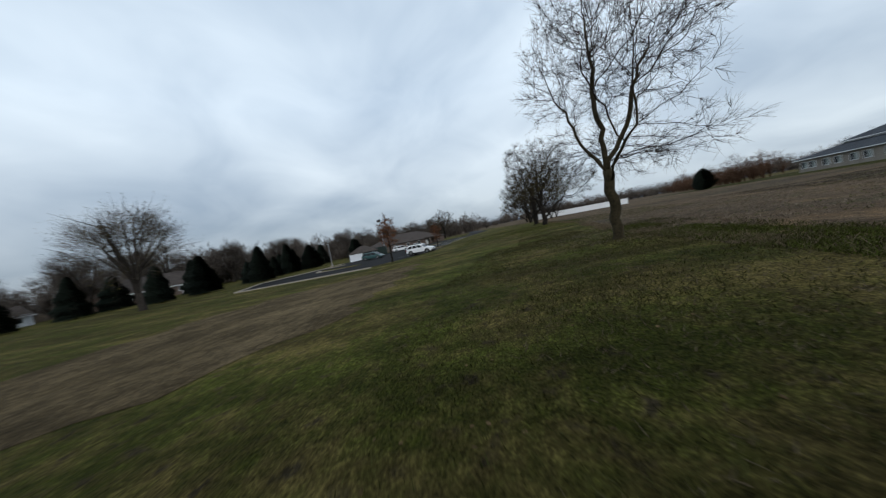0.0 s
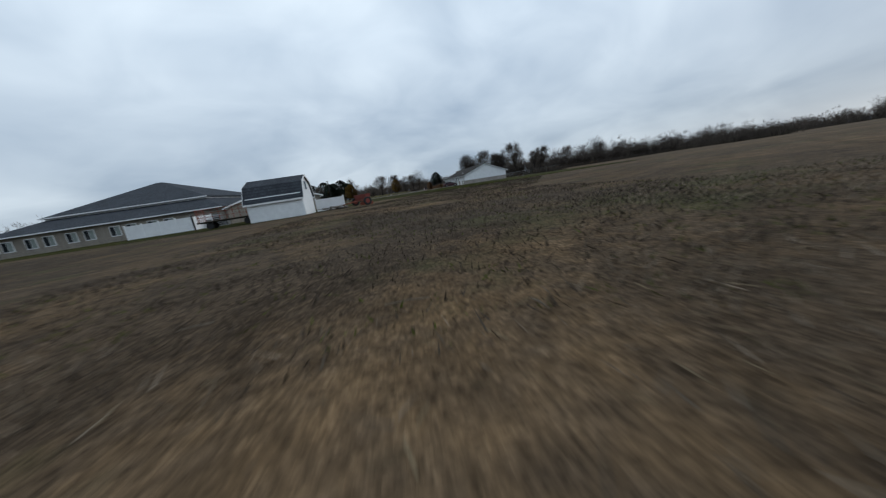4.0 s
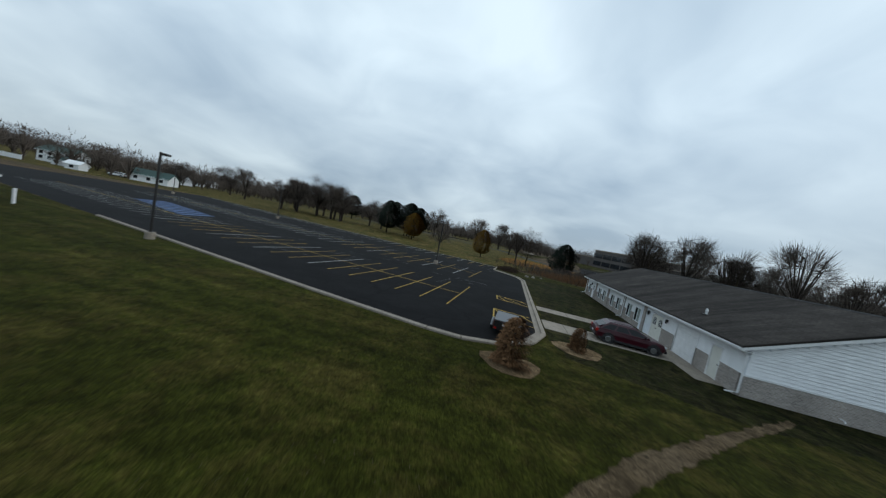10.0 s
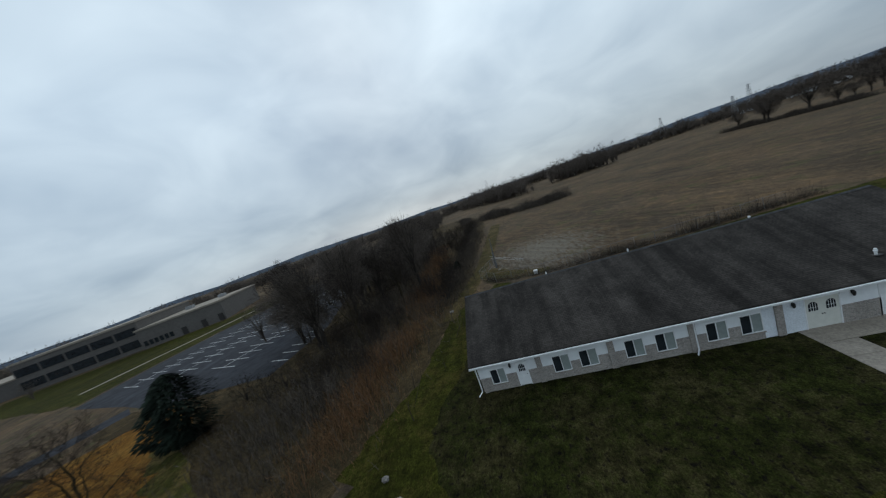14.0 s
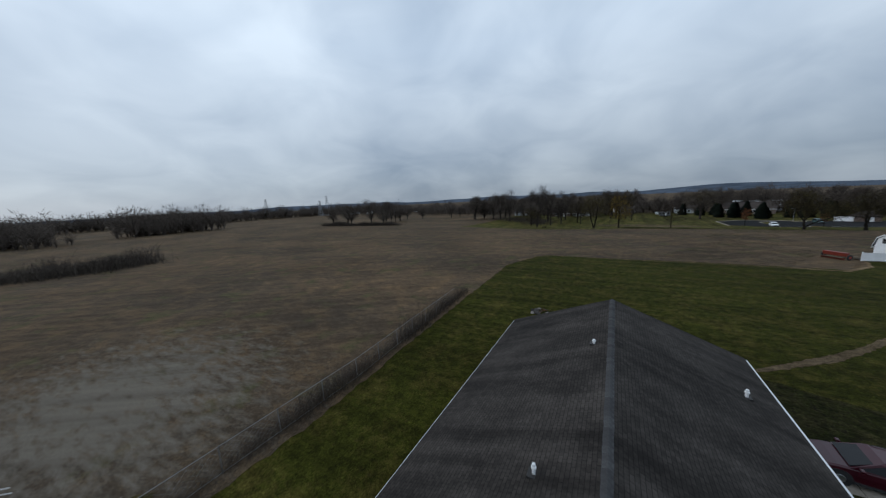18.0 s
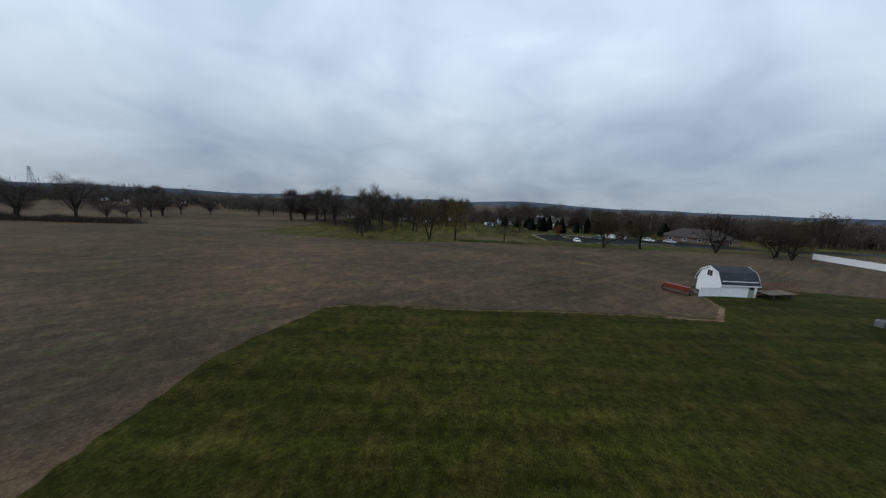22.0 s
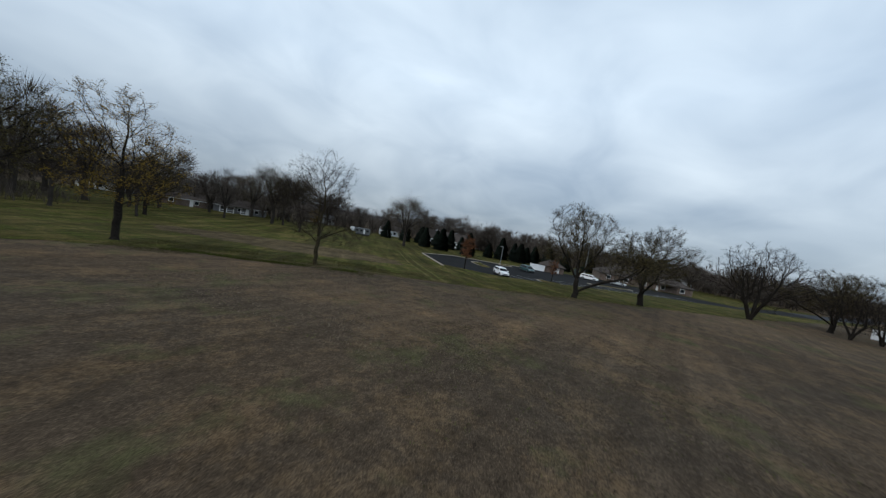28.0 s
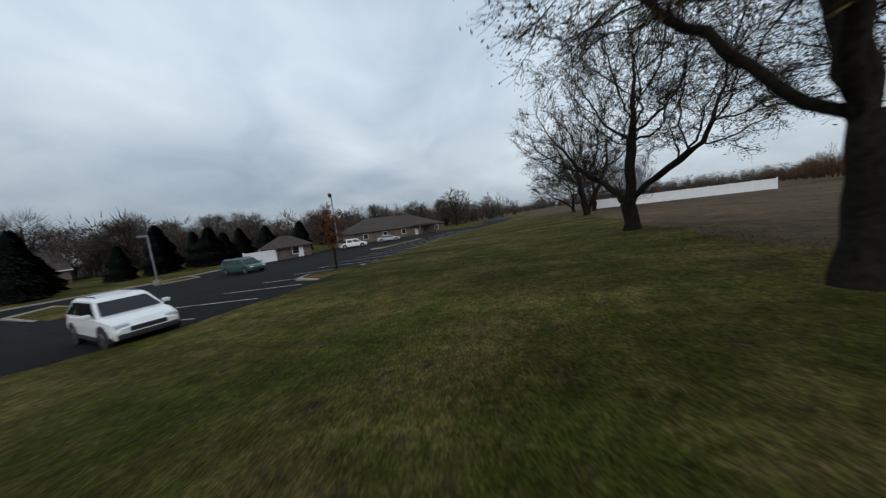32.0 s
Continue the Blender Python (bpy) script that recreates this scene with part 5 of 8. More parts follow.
        part("tail_light", Geo().box(rear - 0.01, min(s * h * 0.66, s * h * 0.95), tl - 0.32, rear + 0.14, max(s * h * 0.66, s * h * 0.95), tl - 0.08, 0.02), M_TAIL, C)
    if name == "suv":
        part("lower_cladding", Geo().box(rear + 0.22, -h * 1.012, 0.22, front - 0.3, h * 1.012, 0.4, 0.03), M_BLACK, C, "black plastic cladding")
    part("grille", Geo().box(front - 0.1, -h * 0.5, hood - 0.52, front + 0.01, h * 0.5, hood - 0.36, 0.02), M_BLACK, C)
    part("bumper", Geo().box(front - 0.2, -h * 0.82, 0.3, front + 0.04, h * 0.82, 0.48, 0.04), M_BLACK, C, "dark lower front bumper")
    part("bumper", Geo().box(rear - 0.04, -h * 0.86, 0.34, rear + 0.2, h * 0.86, 0.55, 0.04), M_BLACK, C, "dark lower rear bumper")
    part("number_plate", Geo().box(rear - 0.03, -0.16, tl - 0.5, rear - 0.005, 0.16, tl - 0.36), M_PLATE, C)
    part("sill", Geo().box(rear + L * 0.3, -h * 1.0, 0.22, front - L * 0.29, h * 1.0, 0.32, 0.03), M_BLACK, C)
    if bed:
        part("bed_cover", Geo().box(rear + 0.1, -h * 0.84, tl - 0.005, r0 - 0.06, h * 0.84, tl + 0.03, 0.012), M_BLACK, C)
    else:
        for s in (-1, 1):
            part("roof_rail", Geo().tube([(r1 + 0.2, s * (hw1 - 0.1), zt + 0.005), (r1 + 0.3, s * (hw1 - 0.1), zt + 0.045), (f1 - 0.3, s * (hw1 - 0.1), zt + 0.045), (f1 - 0.15, s * (hw1 - 0.1), zt)], [0.018] * 4, 5), M_DARK, C)
    return C


car("suv", "dark red sport utility car on the concrete driveway", M_MAROON, 11.1, -4.95, 177, 4.6, 1.86, 1.56, 1.0, 1.0, (-2.15, -1.55, 0.3, 1.2))
TL = thing("cargo_trailer", "low dark cargo trailer with black cover beside the kerb", "trailer")
TL.matrix_basis = pose(19.95, -0.35, 0.035, 0, 0, 266) @ Matrix.Diagonal((0.82, 0.95, 0.88, 1))
part("box", Geo().box(-1.45, -0.72, 0.34, 1.45, 0.72, 0.98, 0.04), M_RUST, TL, "dull red-brown trailer box")
part("cover", Geo().box(-1.48, -0.75, 0.982, 1.48, 0.75, 1.04, 0.02), M_BLACKCAR, TL, "black tonneau cover")
part("tail_board", Geo().box(-1.5, -0.7, 0.36, -1.455, 0.7, 0.97, 0.01), M_BLACKCAR, TL)
part("number_plate", Geo().box(-1.52, -0.16, 0.72, -1.505, 0.16, 0.86), M_PLATE, TL)
for sy in (-1, 1):
    part("mudguard", Geo().tube([(-0.45, sy * 0.88, 0.32), (-0.34, sy * 0.88, 0.62), (0, sy * 0.88, 0.74), (0.34, sy * 0.88, 0.62), (0.45, sy * 0.88, 0.32)], [0.1] * 5, 6), M_STEEL, TL)
    part("tail_light", Geo().box(-1.53, sy * 0.58 - 0.08, 0.42, -1.505, sy * 0.58 + 0.08, 0.54), M_TAIL, TL)
    wt = new("wheel")
    wt.parent = TL
    part("tyre", Geo().tube([(0, sy * 0.88 - 0.09, 0.3), (0, sy * 0.88 + 0.09, 0.3)], [0.3, 0.3], 16), M_BLACK, wt)
    part("rim", Geo().tube([(0, sy * 0.975, 0.3), (0, sy * 0.985, 0.3)], [0.17, 0.15], 10), M_ALLOY, wt)
part("drawbar", Geo().tube([(1.45, -0.4, 0.4), (2.4, 0, 0.42)], [0.04, 0.04], 5).tube([(1.45, 0.4, 0.4), (2.4, 0, 0.42)], [0.04, 0.04], 5), M_DARK, TL)
car("suv", "white sport utility car parked at the edge of the grass", M_WHITECAR, 49.7, 125.2, 262, 4.5, 1.84, 1.64)
car("minivan", "teal green minivan on the asphalt", M_GREENCAR, 67.0, 142.0, 266, 5.1, 1.95, 1.72, 0.98, 1.0, (-2.45, -2.1, 0.75, 1.75))
car("minivan", "white minivan near the brick shed", M_WHITECAR, 90.0, 143.6, 300, 5.0, 1.92, 1.72, 0.98, 1.0, (-2.4, -2.05, 0.7, 1.7))
car("sedan", "pale silver sedan in front of the library", M_SILVER, 97.0, 140.0, 300, 4.75, 1.82, 1.45, 0.92, 0.92, (-1.9, -1.15, 0.3, 1.25), 0.95, 0.33)
car("suv", "white car beside the far houses", M_WHITECAR, 158, -56, 30)
car("sedan", "dark car beside the far houses", M_BLACKCAR, 166, -60, 20, 4.75, 1.82, 1.45, 0.92, 0.92, (-1.9, -1.15, 0.3, 1.25), 0.95, 0.33)


# ---- lamp posts ----
def lamp_post(x, y, h, yaw, label, heads=1, material=None):
    P = thing("lamp_post", label, "lamp post", "lamp posts")
    P.matrix_basis = pose(x, y, gz(y), 0, 0, yaw)
    m = material or M_DARK
    part("base", Geo().tube([(0, 0, -0.1), (0, 0, 0.55), (0, 0, 0.6)], [0.34, 0.34, 0.3], 14), M_CONCRETE, P, "round concrete base")
    part("pole", Geo().box(-0.065, -0.065, 0.58, 0.065, 0.065, h, 0.012), m, P)
    for k in range(heads):
        s = 1 if k == 0 else -1
        part("arm", Geo().box(min(0, s * 0.4), -0.04, h - 0.16, max(0, s * 0.4), 0.04, h - 0.06), m, P)
        hd = part("head", Geo().box(min(s * 0.3, s * 0.95), -0.22, h - 0.2, max(s * 0.3, s * 0.95), 0.22, h - 0.02, 0.03), m, P)
        part("lens", Geo().box(min(s * 0.4, s * 0.88), -0.17, h - 0.225, max(s * 0.4, s * 0.88), 0.17, h - 0.202), M_LAMP, hd)
    part("base_plate", Geo().box(-0.16, -0.16, 0.6, 0.16, 0.16, 0.63), m, P)


lamp_post(49.0, 1.0, 7.1, 300, "dark car park lamp post with one flat head")
lamp_post(31.1, -24.9, 6.8, 90, "dark car park lamp post with two flat heads between the stalls", 2)
lamp_post(73.5, -38.5, 7.0, 80, "far car park lamp post")
lamp_post(108.0, -40.0, 7.0, 80, "far car park lamp post at the grass")
lamp_post(63.5, 150.6, 5.6, 200, "grey lamp post on a kerbed island", 1, M_STEEL)
# floodlight mast
FM = thing("floodlight_mast", "tall mast with four floodlights beside the sports court", "floodlight")
FM.matrix_basis = pose(95, 151, gz(151), 0, 0, 40)
part("pole", Geo().tube([(0, 0, -0.2), (0, 0, 11.2)], [0.2, 0.12], 10), M_STEEL, FM)
part("crossbar", Geo().box(-1.3, -0.06, 10.8, 1.3, 0.06, 10.95), M_DARK, FM)
for k in (-1.25, -0.55, 0.55, 1.25):
    part("floodlight", Geo().tube([(k, -0.1, 11.1), (k, 0.15, 11.25), (k, 0.45, 11.1)], [0.12, 0.3, 0.36], 10), M_DARK, FM)
part("court_fence", Geo().box(-9, 2, 0, 4, 2.06, 2.6), M_DUMPSTER, FM, "green court screen")


# ---- wire fence, gate and pole behind the house ----
def wire_fence(pts, h, label):
    F = thing("wire_fence", label, "fence")
    rnd = random.Random(8)
    for a, b in zip(pts, pts[1:]):
        d = math.hypot(b[0] - a[0], b[1] - a[1])
        n = max(1, round(d / 3.0))
        for k in range(n):
            x, y = a[0] + (b[0] - a[0]) * k / n, a[1] + (b[1] - a[1]) * k / n
            part("post", Geo().tube([(x, y, -0.2), (x + rnd.gauss(0, 0.02), y + rnd.gauss(0, 0.02), h + 0.05)], [0.035, 0.03], 6), M_GALV, F)
        mesh = Geo()
        ux, uy = (b[0] - a[0]) / d, (b[1] - a[1]) / d
        m = int(d / 0.35)
        for k in range(m):
            s = d * k / m
            for dz in (1, -1):
                p = (a[0] + ux * s, a[1] + uy * s, 0.05 if dz > 0 else h - 0.05)
                e = min(d, s + h)
                q = (a[0] + ux * e, a[1] + uy * e, p[2] + dz * (e - s) * (h - 0.1) / h)
                mesh.tube([p, q], [0.004, 0.004], 3, False)
        part("wire_mesh", mesh, M_GALV, F)
        for z in (0.06, h):
            part("top_rail", Geo().tube([(*a, z), (*b, z)], [0.022, 0.022], 5), M_GALV, F)
    return F


wire_fence([(-24.2, -34.1), (-20.2, -31.2), (-18.1, -23.0), (-18.0, -10.0), (-19.4, 10.0)], 1.65, "low grey wire mesh fence overgrown with dry brush")
wire_fence([(-24.2, -34.1), (-30.0, -32.2), (-29.4, -29.8)], 1.65, "grey wire fence corner in dry grass")
UP = thing("leaning_post", "grey leaning post with pale cross rails at the fence corner", "post")
UP.matrix_basis = pose(-29.3, -31.1, 0, 0, 0, 0)
part("post", Geo().tube([(0.1, 0, -0.3), (0.05, 0.1, 1.8), (0.2, 0.25, 3.8), (0.35, 0.4, 6.2)], [0.19, 0.14, 0.10, 0.04], 9), M_SHEETMETAL, UP, "weathered blue-grey post")
part("brace", Geo().tube([(-1.7, 0.2, 0), (-0.02, 0, 3.2)], [0.09, 0.06], 6), M_STEEL, UP)
part("brace", Geo().tube([(-2.2, -0.5, -0.1), (-2.0, -0.4, 1.6)], [0.09, 0.06], 6), M_STEEL, UP)
for z in (2.0, 2.3):
    part("cross_rail", Geo().tube([(-0.6, -0.6, z + 0.1), (4.3, 5.4, z - 0.9)], [0.02, 0.018], 5), M_TRIM, UP, "pale rail")
BK = thing("plastic_bucket", "white plastic bucket beside the fence", "bucket")
BK.location = (-18.9, -24.6, 0)
part("bucket", Geo().tube([(0, 0, 0), (0, 0, 0.55), (0, 0, 0.58)], [0.26, 0.33, 0.35], 14), M_VINYL, BK)
part("lid", Geo().tube([(0, 0, 0.582), (0, 0, 0.62)], [0.36, 0.34], 14), M_TRIM, BK)
MK = thing("marker_stake", "thin stake with a yellow tag beside the fence", "stake")
MK.location = (-18.8, -23.2, 0)
part("stake", Geo().tube([(0, 0, -0.2), (0, 0, 1.7)], [0.02, 0.018], 5), M_STEEL, MK)
part("tag", Geo().box(-0.1, -0.01, 1.45, 0.1, 0.01, 1.65), M_YELLOW, MK, "yellow tag")

# ---- fire ring on the lawn ----
FR = thing("fire_ring", "fire ring of sooty and pale stones full of brush", "fire pit")
FR.location = (-7.5, 9.8, 0.02)
rnd = random.Random(21)
part("ash_bed", Geo().tube([(0, 0, -0.02), (0, 0, 0.04), (0.05, 0, 0.1)], [0.85, 0.75, 0.2], 14), M_ASH, FR, "heap of grey ash")


def stone_geo(rnd, r):
    g = Geo()
    bm = bmesh.new()
    bmesh.ops.create_icosphere(bm, subdivisions=1, radius=r)
    for v in bm.verts:
        v.co *= rnd.uniform(0.75, 1.2)
        v.co.z *= 0.65
    me = bpy.data.meshes.new("stone")
    bm.to_mesh(me)
    bm.free()
    return me


for k in range(16):
    a = math.tau * k / 16 + rnd.uniform(-0.12, 0.12)
    r = rnd.uniform(0.85, 1.05)
    part("stone", stone_geo(rnd, rnd.uniform(0.12, 0.2) if k % 5 else 0.25), M_SOOT if k % 5 else M_ROCK, FR, at=pose(r * math.cos(a), r * math.sin(a), 0.08, 0, 0, rnd.uniform(0, 360)))
for k in range(40):
    a, l = rnd.uniform(0, math.tau), rnd.uniform(0.4, 0.9)
    p = Vector((rnd.gauss(0, 0.35), rnd.gauss(0, 0.35), 0.1 + 0.008 * k))
    part("branch", Geo().tube([p, p + Vector((math.cos(a) * l * 0.5, math.sin(a) * l * 0.5, 0.06)), p + Vector((math.cos(a + 0.2) * l, math.sin(a + 0.2) * l, 0.0))], [0.02, 0.016, 0.006], 5), M_BARK_OLIVE if k % 3 else M_BRUSH_RUST, FR)

# ---- farm machines by the shed ----
SD = thing("seed_drill", "old red grain drill with a long hopper and iron wheels", "farm machine")
SD.matrix_basis = pose(35.4, 56.6, 0, 0, 0, -62)
part("hopper", Geo().prism([(-0.32, 1.25), (0.34, 1.25), (0.2, 0.72), (-0.16, 0.72)], "x", -1.7, 1.7), M_REDDRILL, SD, "long red seed hopper")
part("lid", Geo().box(-1.72, -0.36, 1.252, 1.72, 0.38, 1.3, 0.012), M_REDDRILL, SD)
part("frame", Geo().box(-1.75, -0.1, 0.55, 1.75, 0.02, 0.68).box(-1.75, 0.4, 0.55, 1.75, 0.5, 0.65).box(-1.75, -0.1, 0.5, -1.65, 0.9, 0.62).box(1.65, -0.1, 0.5, 1.75, 0.9, 0.62), M_RUST, SD)
for k in range(12):
    x = -1.55 + k * 0.282
    part("seed_tube", Geo().tube([(x, -0.1, 0.72), (x, -0.3, 0.45), (x, -0.42, 0.12)], [0.03, 0.03, 0.02], 5), M_BLACK, SD)
    part("disc", Geo().tube([(x - 0.012, -0.42, 0.2), (x + 0.012, -0.42, 0.2)], [0.2, 0.2], 12), M_RUST, SD)
for s in (-1, 1):
    wl_ = new("wheel")
    wl_.parent = SD
    part("tyre", Geo().tube([(s * 1.85 - 0.09, 0.2, 0.48), (s * 1.85 - 0.06, 0.2, 0.48), (s * 1.85 + 0.06, 0.2, 0.48), (s * 1.85 + 0.09, 0.2, 0.48)], [0.42, 0.48, 0.48, 0.42], 18), M_BLACK, wl_)
    part("rim", Geo().tube([(s * 1.85 - 0.1, 0.2, 0.48), (s * 1.85 + 0.1, 0.2, 0.48)], [0.26, 0.26], 12), M_REDDRILL, wl_)
part("drawbar", Geo().tube([(-0.6, 0.5, 0.58), (0, 2.2, 0.42), (0, 2.5, 0.4)], [0.05, 0.05, 0.05], 6).tube([(0.6, 0.5, 0.58), (0, 2.2, 0.42)], [0.05, 0.05], 6), M_RUST, SD)
part("foot_board", Geo().box(-1.6, -0.75, 0.42, 1.6, -0.5, 0.46), M_WOOD, SD)

HW = thing("hay_wagon", "flat hay wagon with tall rusty stake rack beside the shed", "trailer")
HW.matrix_basis = pose(50.4, 56.2, 0, 0, 0, 12)
for k in range(14):
    part("deck_board", Geo().box(-2.8 + 0.4 * k, -1.2, 0.86, -2.8 + 0.4 * k + 0.385, 1.2, 0.9 + 0.004 * (k % 3)), M_WOOD, HW)
part("frame", Geo().box(-2.7, -0.6, 0.7, 2.7, -0.48, 0.858).box(-2.7, 0.48, 0.7, 2.7, 0.6, 0.858).box(-2.82, -1.22, 0.74, -2.7, 1.22, 0.858).box(2.7, -1.22, 0.74, 2.82, 1.22, 0.858), M_DARK, HW)
for k in range(9):
    part("stake", Geo().tube([(-2.6 + 0.65 * k, 1.15, 0.9), (-2.6 + 0.65 * k, 1.18, 2.25)], [0.03, 0.03], 5), M_RUST, HW)
for k in range(5):
    part("stake", Geo().tube([(2.72, -1.1 + 0.55 * k, 0.9), (2.74, -1.1 + 0.55 * k, 2.25)], [0.03, 0.03], 5), M_RUST, HW)
for z in (1.35, 1.8, 2.2):
    part("rack_rail", Geo().tube([(-2.65, 1.18, z), (2.72, 1.18, z)], [0.022, 0.022], 5), M_RUST, HW)
    part("rack_rail", Geo().tube([(2.74, -1.15, z), (2.74, 1.15, z)], [0.022, 0.022], 5), M_RUST, HW)
for wx in (-1.8, 1.8):
    for s in (-1, 1):
        part("wheel", Geo().tube([(wx, s * 0.85 - 0.1, 0.36), (wx, s * 0.85 - 0.07, 0.36), (wx, s * 0.85 + 0.07, 0.36), (wx, s * 0.85 + 0.1, 0.36)], [0.3, 0.36, 0.36, 0.3], 16), M_BLACK, HW)
    part("axle", Geo().tube([(wx, -0.85, 0.36), (wx, 0.85, 0.36)], [0.05, 0.05], 6), M_DARK, HW)
part("tongue", Geo().tube([(-2.8, 0, 0.7), (-4.4, 0, 0.35)], [0.05, 0.04], 6), M_RUST, HW)
# heap of rubble and boards at the fence
for k in range(26):
    x, y = 38.8 + rnd.gauss(0, 0.9), 57.0 + rnd.gauss(0, 0.5)
    if k % 2:
        RB = thing("rubble_stone", "broken pale stone in a heap beside the shed", "stone", "rubble heap")
        RB.matrix_basis = pose(x, y, 0.12, 0, 0, rnd.uniform(0, 360))
        part("stone", stone_geo(rnd, rnd.uniform(0.15, 0.34)), M_ROCK, RB)
    else:
        RB = thing("old_board", "weathered board thrown on a heap", "board", "board heap")
        RB.matrix_basis = pose(x, y, rnd.uniform(0.08, 0.4), 0, rnd.uniform(-12, 12), rnd.uniform(0, 180))
        part("board", Geo().box(-0.9, -0.09, 0, 0.9, 0.09, 0.04, 0.006), M_WOOD, RB)
for x, y, a in ((62.5, 47.8, 5), (64.7, 47.5, -4)):
    DB = thing("dumpster", "dark green steel dumpster behind the white fence", "dumpster")
    DB.matrix_basis = pose(x, y, 0, 0, 0, a)
    part("bin", Geo().prism([(-0.75, 0.1), (0.75, 0.1), (0.85, 1.35), (-0.85, 1.2)], "x", -0.9, 0.9), M_DUMPSTER, DB)
    part("lid", Geo().box(-0.93, -0.88, 1.36, 0.93, 0.88, 1.42, 0.02), M_BLACK, DB)
WP = thing("white_post", "white bollard post at the car park edge", "bollard")
part("post", Geo().tube([(64.4, 1.8, -0.2), (64.4, 1.8, 1.35), (64.4, 1.8, 1.4)], [0.12, 0.12, 0.08], 10), M_VINYL, WP)
# blue painted stalls
BL = thing("blue_marks", "faded blue painted stall area on the asphalt", "road marking", "", "structure")
for k in range(9):
    painted("blue_bar", [(66.5 + 1.9 * k, -13.0 - 0.5 * k), (67.5 + 1.9 * k, -18.6 - 0.5 * k)], M_BLUE, BL, 0.05, 1.1)

# table under the trees
TB = thing("picnic_table", "dark wooden picnic table under bare trees", "table")
TB.matrix_basis = pose(-25.5, 102.5, 0, 0, 0, 20)
for k in range(5):
    part("top_board", Geo().box(-0.9, -0.38 + 0.155 * k, 0.72, 0.9, -0.38 + 0.155 * k + 0.145, 0.76), M_BARK, TB)
for s in (-1, 1):
    part("bench_board", Geo().box(-0.9, s * 0.7 - 0.13, 0.42, 0.9, s * 0.7 + 0.13, 0.46), M_BARK, TB)
    part("leg_frame", Geo().box(s * 0.6 - 0.04, -0.75, 0.34, s * 0.6 + 0.04, 0.75, 0.42).tube([(s * 0.6, -0.6, 0), (s * 0.6, -0.2, 0.72)], [0.045, 0.045], 4).tube([(s * 0.6, 0.6, 0), (s * 0.6, 0.2, 0.72)], [0.045, 0.045], 4), M_BARK, TB)


# ---- houses and halls farther off ----
def house(name, label, x, y, yaw, L, D, ez, rz, wall_mat, roof_mat, nwin=4, hip=0.0, two=False, category="house"):
    B = thing(name, label, category)
    B.matrix_basis = pose(x, y, gz(y), 0, 0, yaw)
    a, b, o = L / 2, D / 2, 0.45
    for s in (-1, 1):
        part("wall", Geo().box(-a, s * b - 0.1, -0.5, a, s * b + 0.1, ez), wall_mat, B)
        if hip <= 0:
            part("gable_wall", Geo().prism([(-b + 0.1, -0.5), (b - 0.1, -0.5), (b - 0.1, ez), (0, rz - 0.12), (-b + 0.1, ez)], "x", s * a - 0.1, s * a + 0.1), wall_mat, B)
        else:
            part("end_wall", Geo().box(s * a - 0.1, -b + 0.1, -0.5, s * a + 0.1, b - 0.1, ez), wall_mat, B)
    zo = ez - (rz - ez) / b * o
    rx = a + o - hip
    for s in (-1, 1):
        g = Geo()
        top = [(-a - o, s * (b + o), zo), (a + o, s * (b + o), zo), (rx, 0, rz), (-rx, 0, rz)]
        g.poly(*top).poly(*[(px, py, pz - 0.14) for px, py, pz in reversed(top)])
        for k in range(4):
            p, q = top[k], top[(k + 1) % 4]
            g.poly(p, (p[0], p[1], p[2] - 0.14), (q[0], q[1], q[2] - 0.14), q)
        part("roof_slope", g, roof_mat, B)
        part("gutter", Geo().box(-a - o, s * (b + o) - 0.06, zo - 0.2, a + o, s * (b + o) + 0.06, zo - 0.02), M_TRIM if hip <= 0 else M_DARK, B)
        if hip > 0:
            e = s * (a + o)
            part("hip_end", Geo().poly((e, -b - o, zo), (e, b + o, zo), (s * rx, 0, rz)).poly((e, b + o, zo - 0.14), (e, -b - o, zo - 0.14), (s * rx, 0, rz - 0.14)).poly((e, -b - o, zo), (e, b + o, zo), (e, b + o, zo - 0.14), (e, -b - o, zo - 0.14)), roof_mat, B)
    rows = (0.35, 0.75) if two else (0.55,)
    for s in (-1, 1):
        for k in range(nwin):
            wx = -a + L * (k + 0.5) / nwin
            for f in rows:
                w = new("window")
                w.parent = B
                zc = ez * f
                part("window_frame", Geo().box(wx - 0.65, min(s * (b + 0.1), s * (b + 0.14)), zc - 0.65, wx + 0.65, max(s * (b + 0.1), s * (b + 0.14)), zc + 0.65), M_TRIM, w)
                part("pane", Geo().box(wx - 0.55, min(s * (b + 0.14), s * (b + 0.155)), zc - 0.55, wx + 0.55, max(s * (b + 0.14), s * (b + 0.155)), zc + 0.55), M_GLASS, w)
    part("door", Geo().box(-0.5 + a * 0.3, -b - 0.15, 0, 0.5 + a * 0.3, -b - 0.1, 2.05), M_TRIM, B)
    return B


LB = house("library", "low brown brick hall with a wide brown hip roof", 119.0, 151.5, -38, 26, 18, 2.75, 6.2, M_WALLRED, M_ROOFBROWN, 5, 7.0, category="library")
part("canopy_roof", Geo().box(3.0, -12.6, 2.5, 8.5, -9.0, 2.95), M_ROOFBROWN, LB, "dark entrance canopy")
for cx in (3.3, 8.2):
    part("canopy_post", Geo().box(cx - 0.2, -12.4, -0.3, cx + 0.2, -12.0, 2.5), M_WALLRED, LB)
house("brick_shed", "small brick shed with a brown hip roof", 83.0, 152.5, -12, 6.0, 5.0, 2.3, 3.9, M_WALLRED, M_ROOFBROWN, 1, 2.4, category="shed")
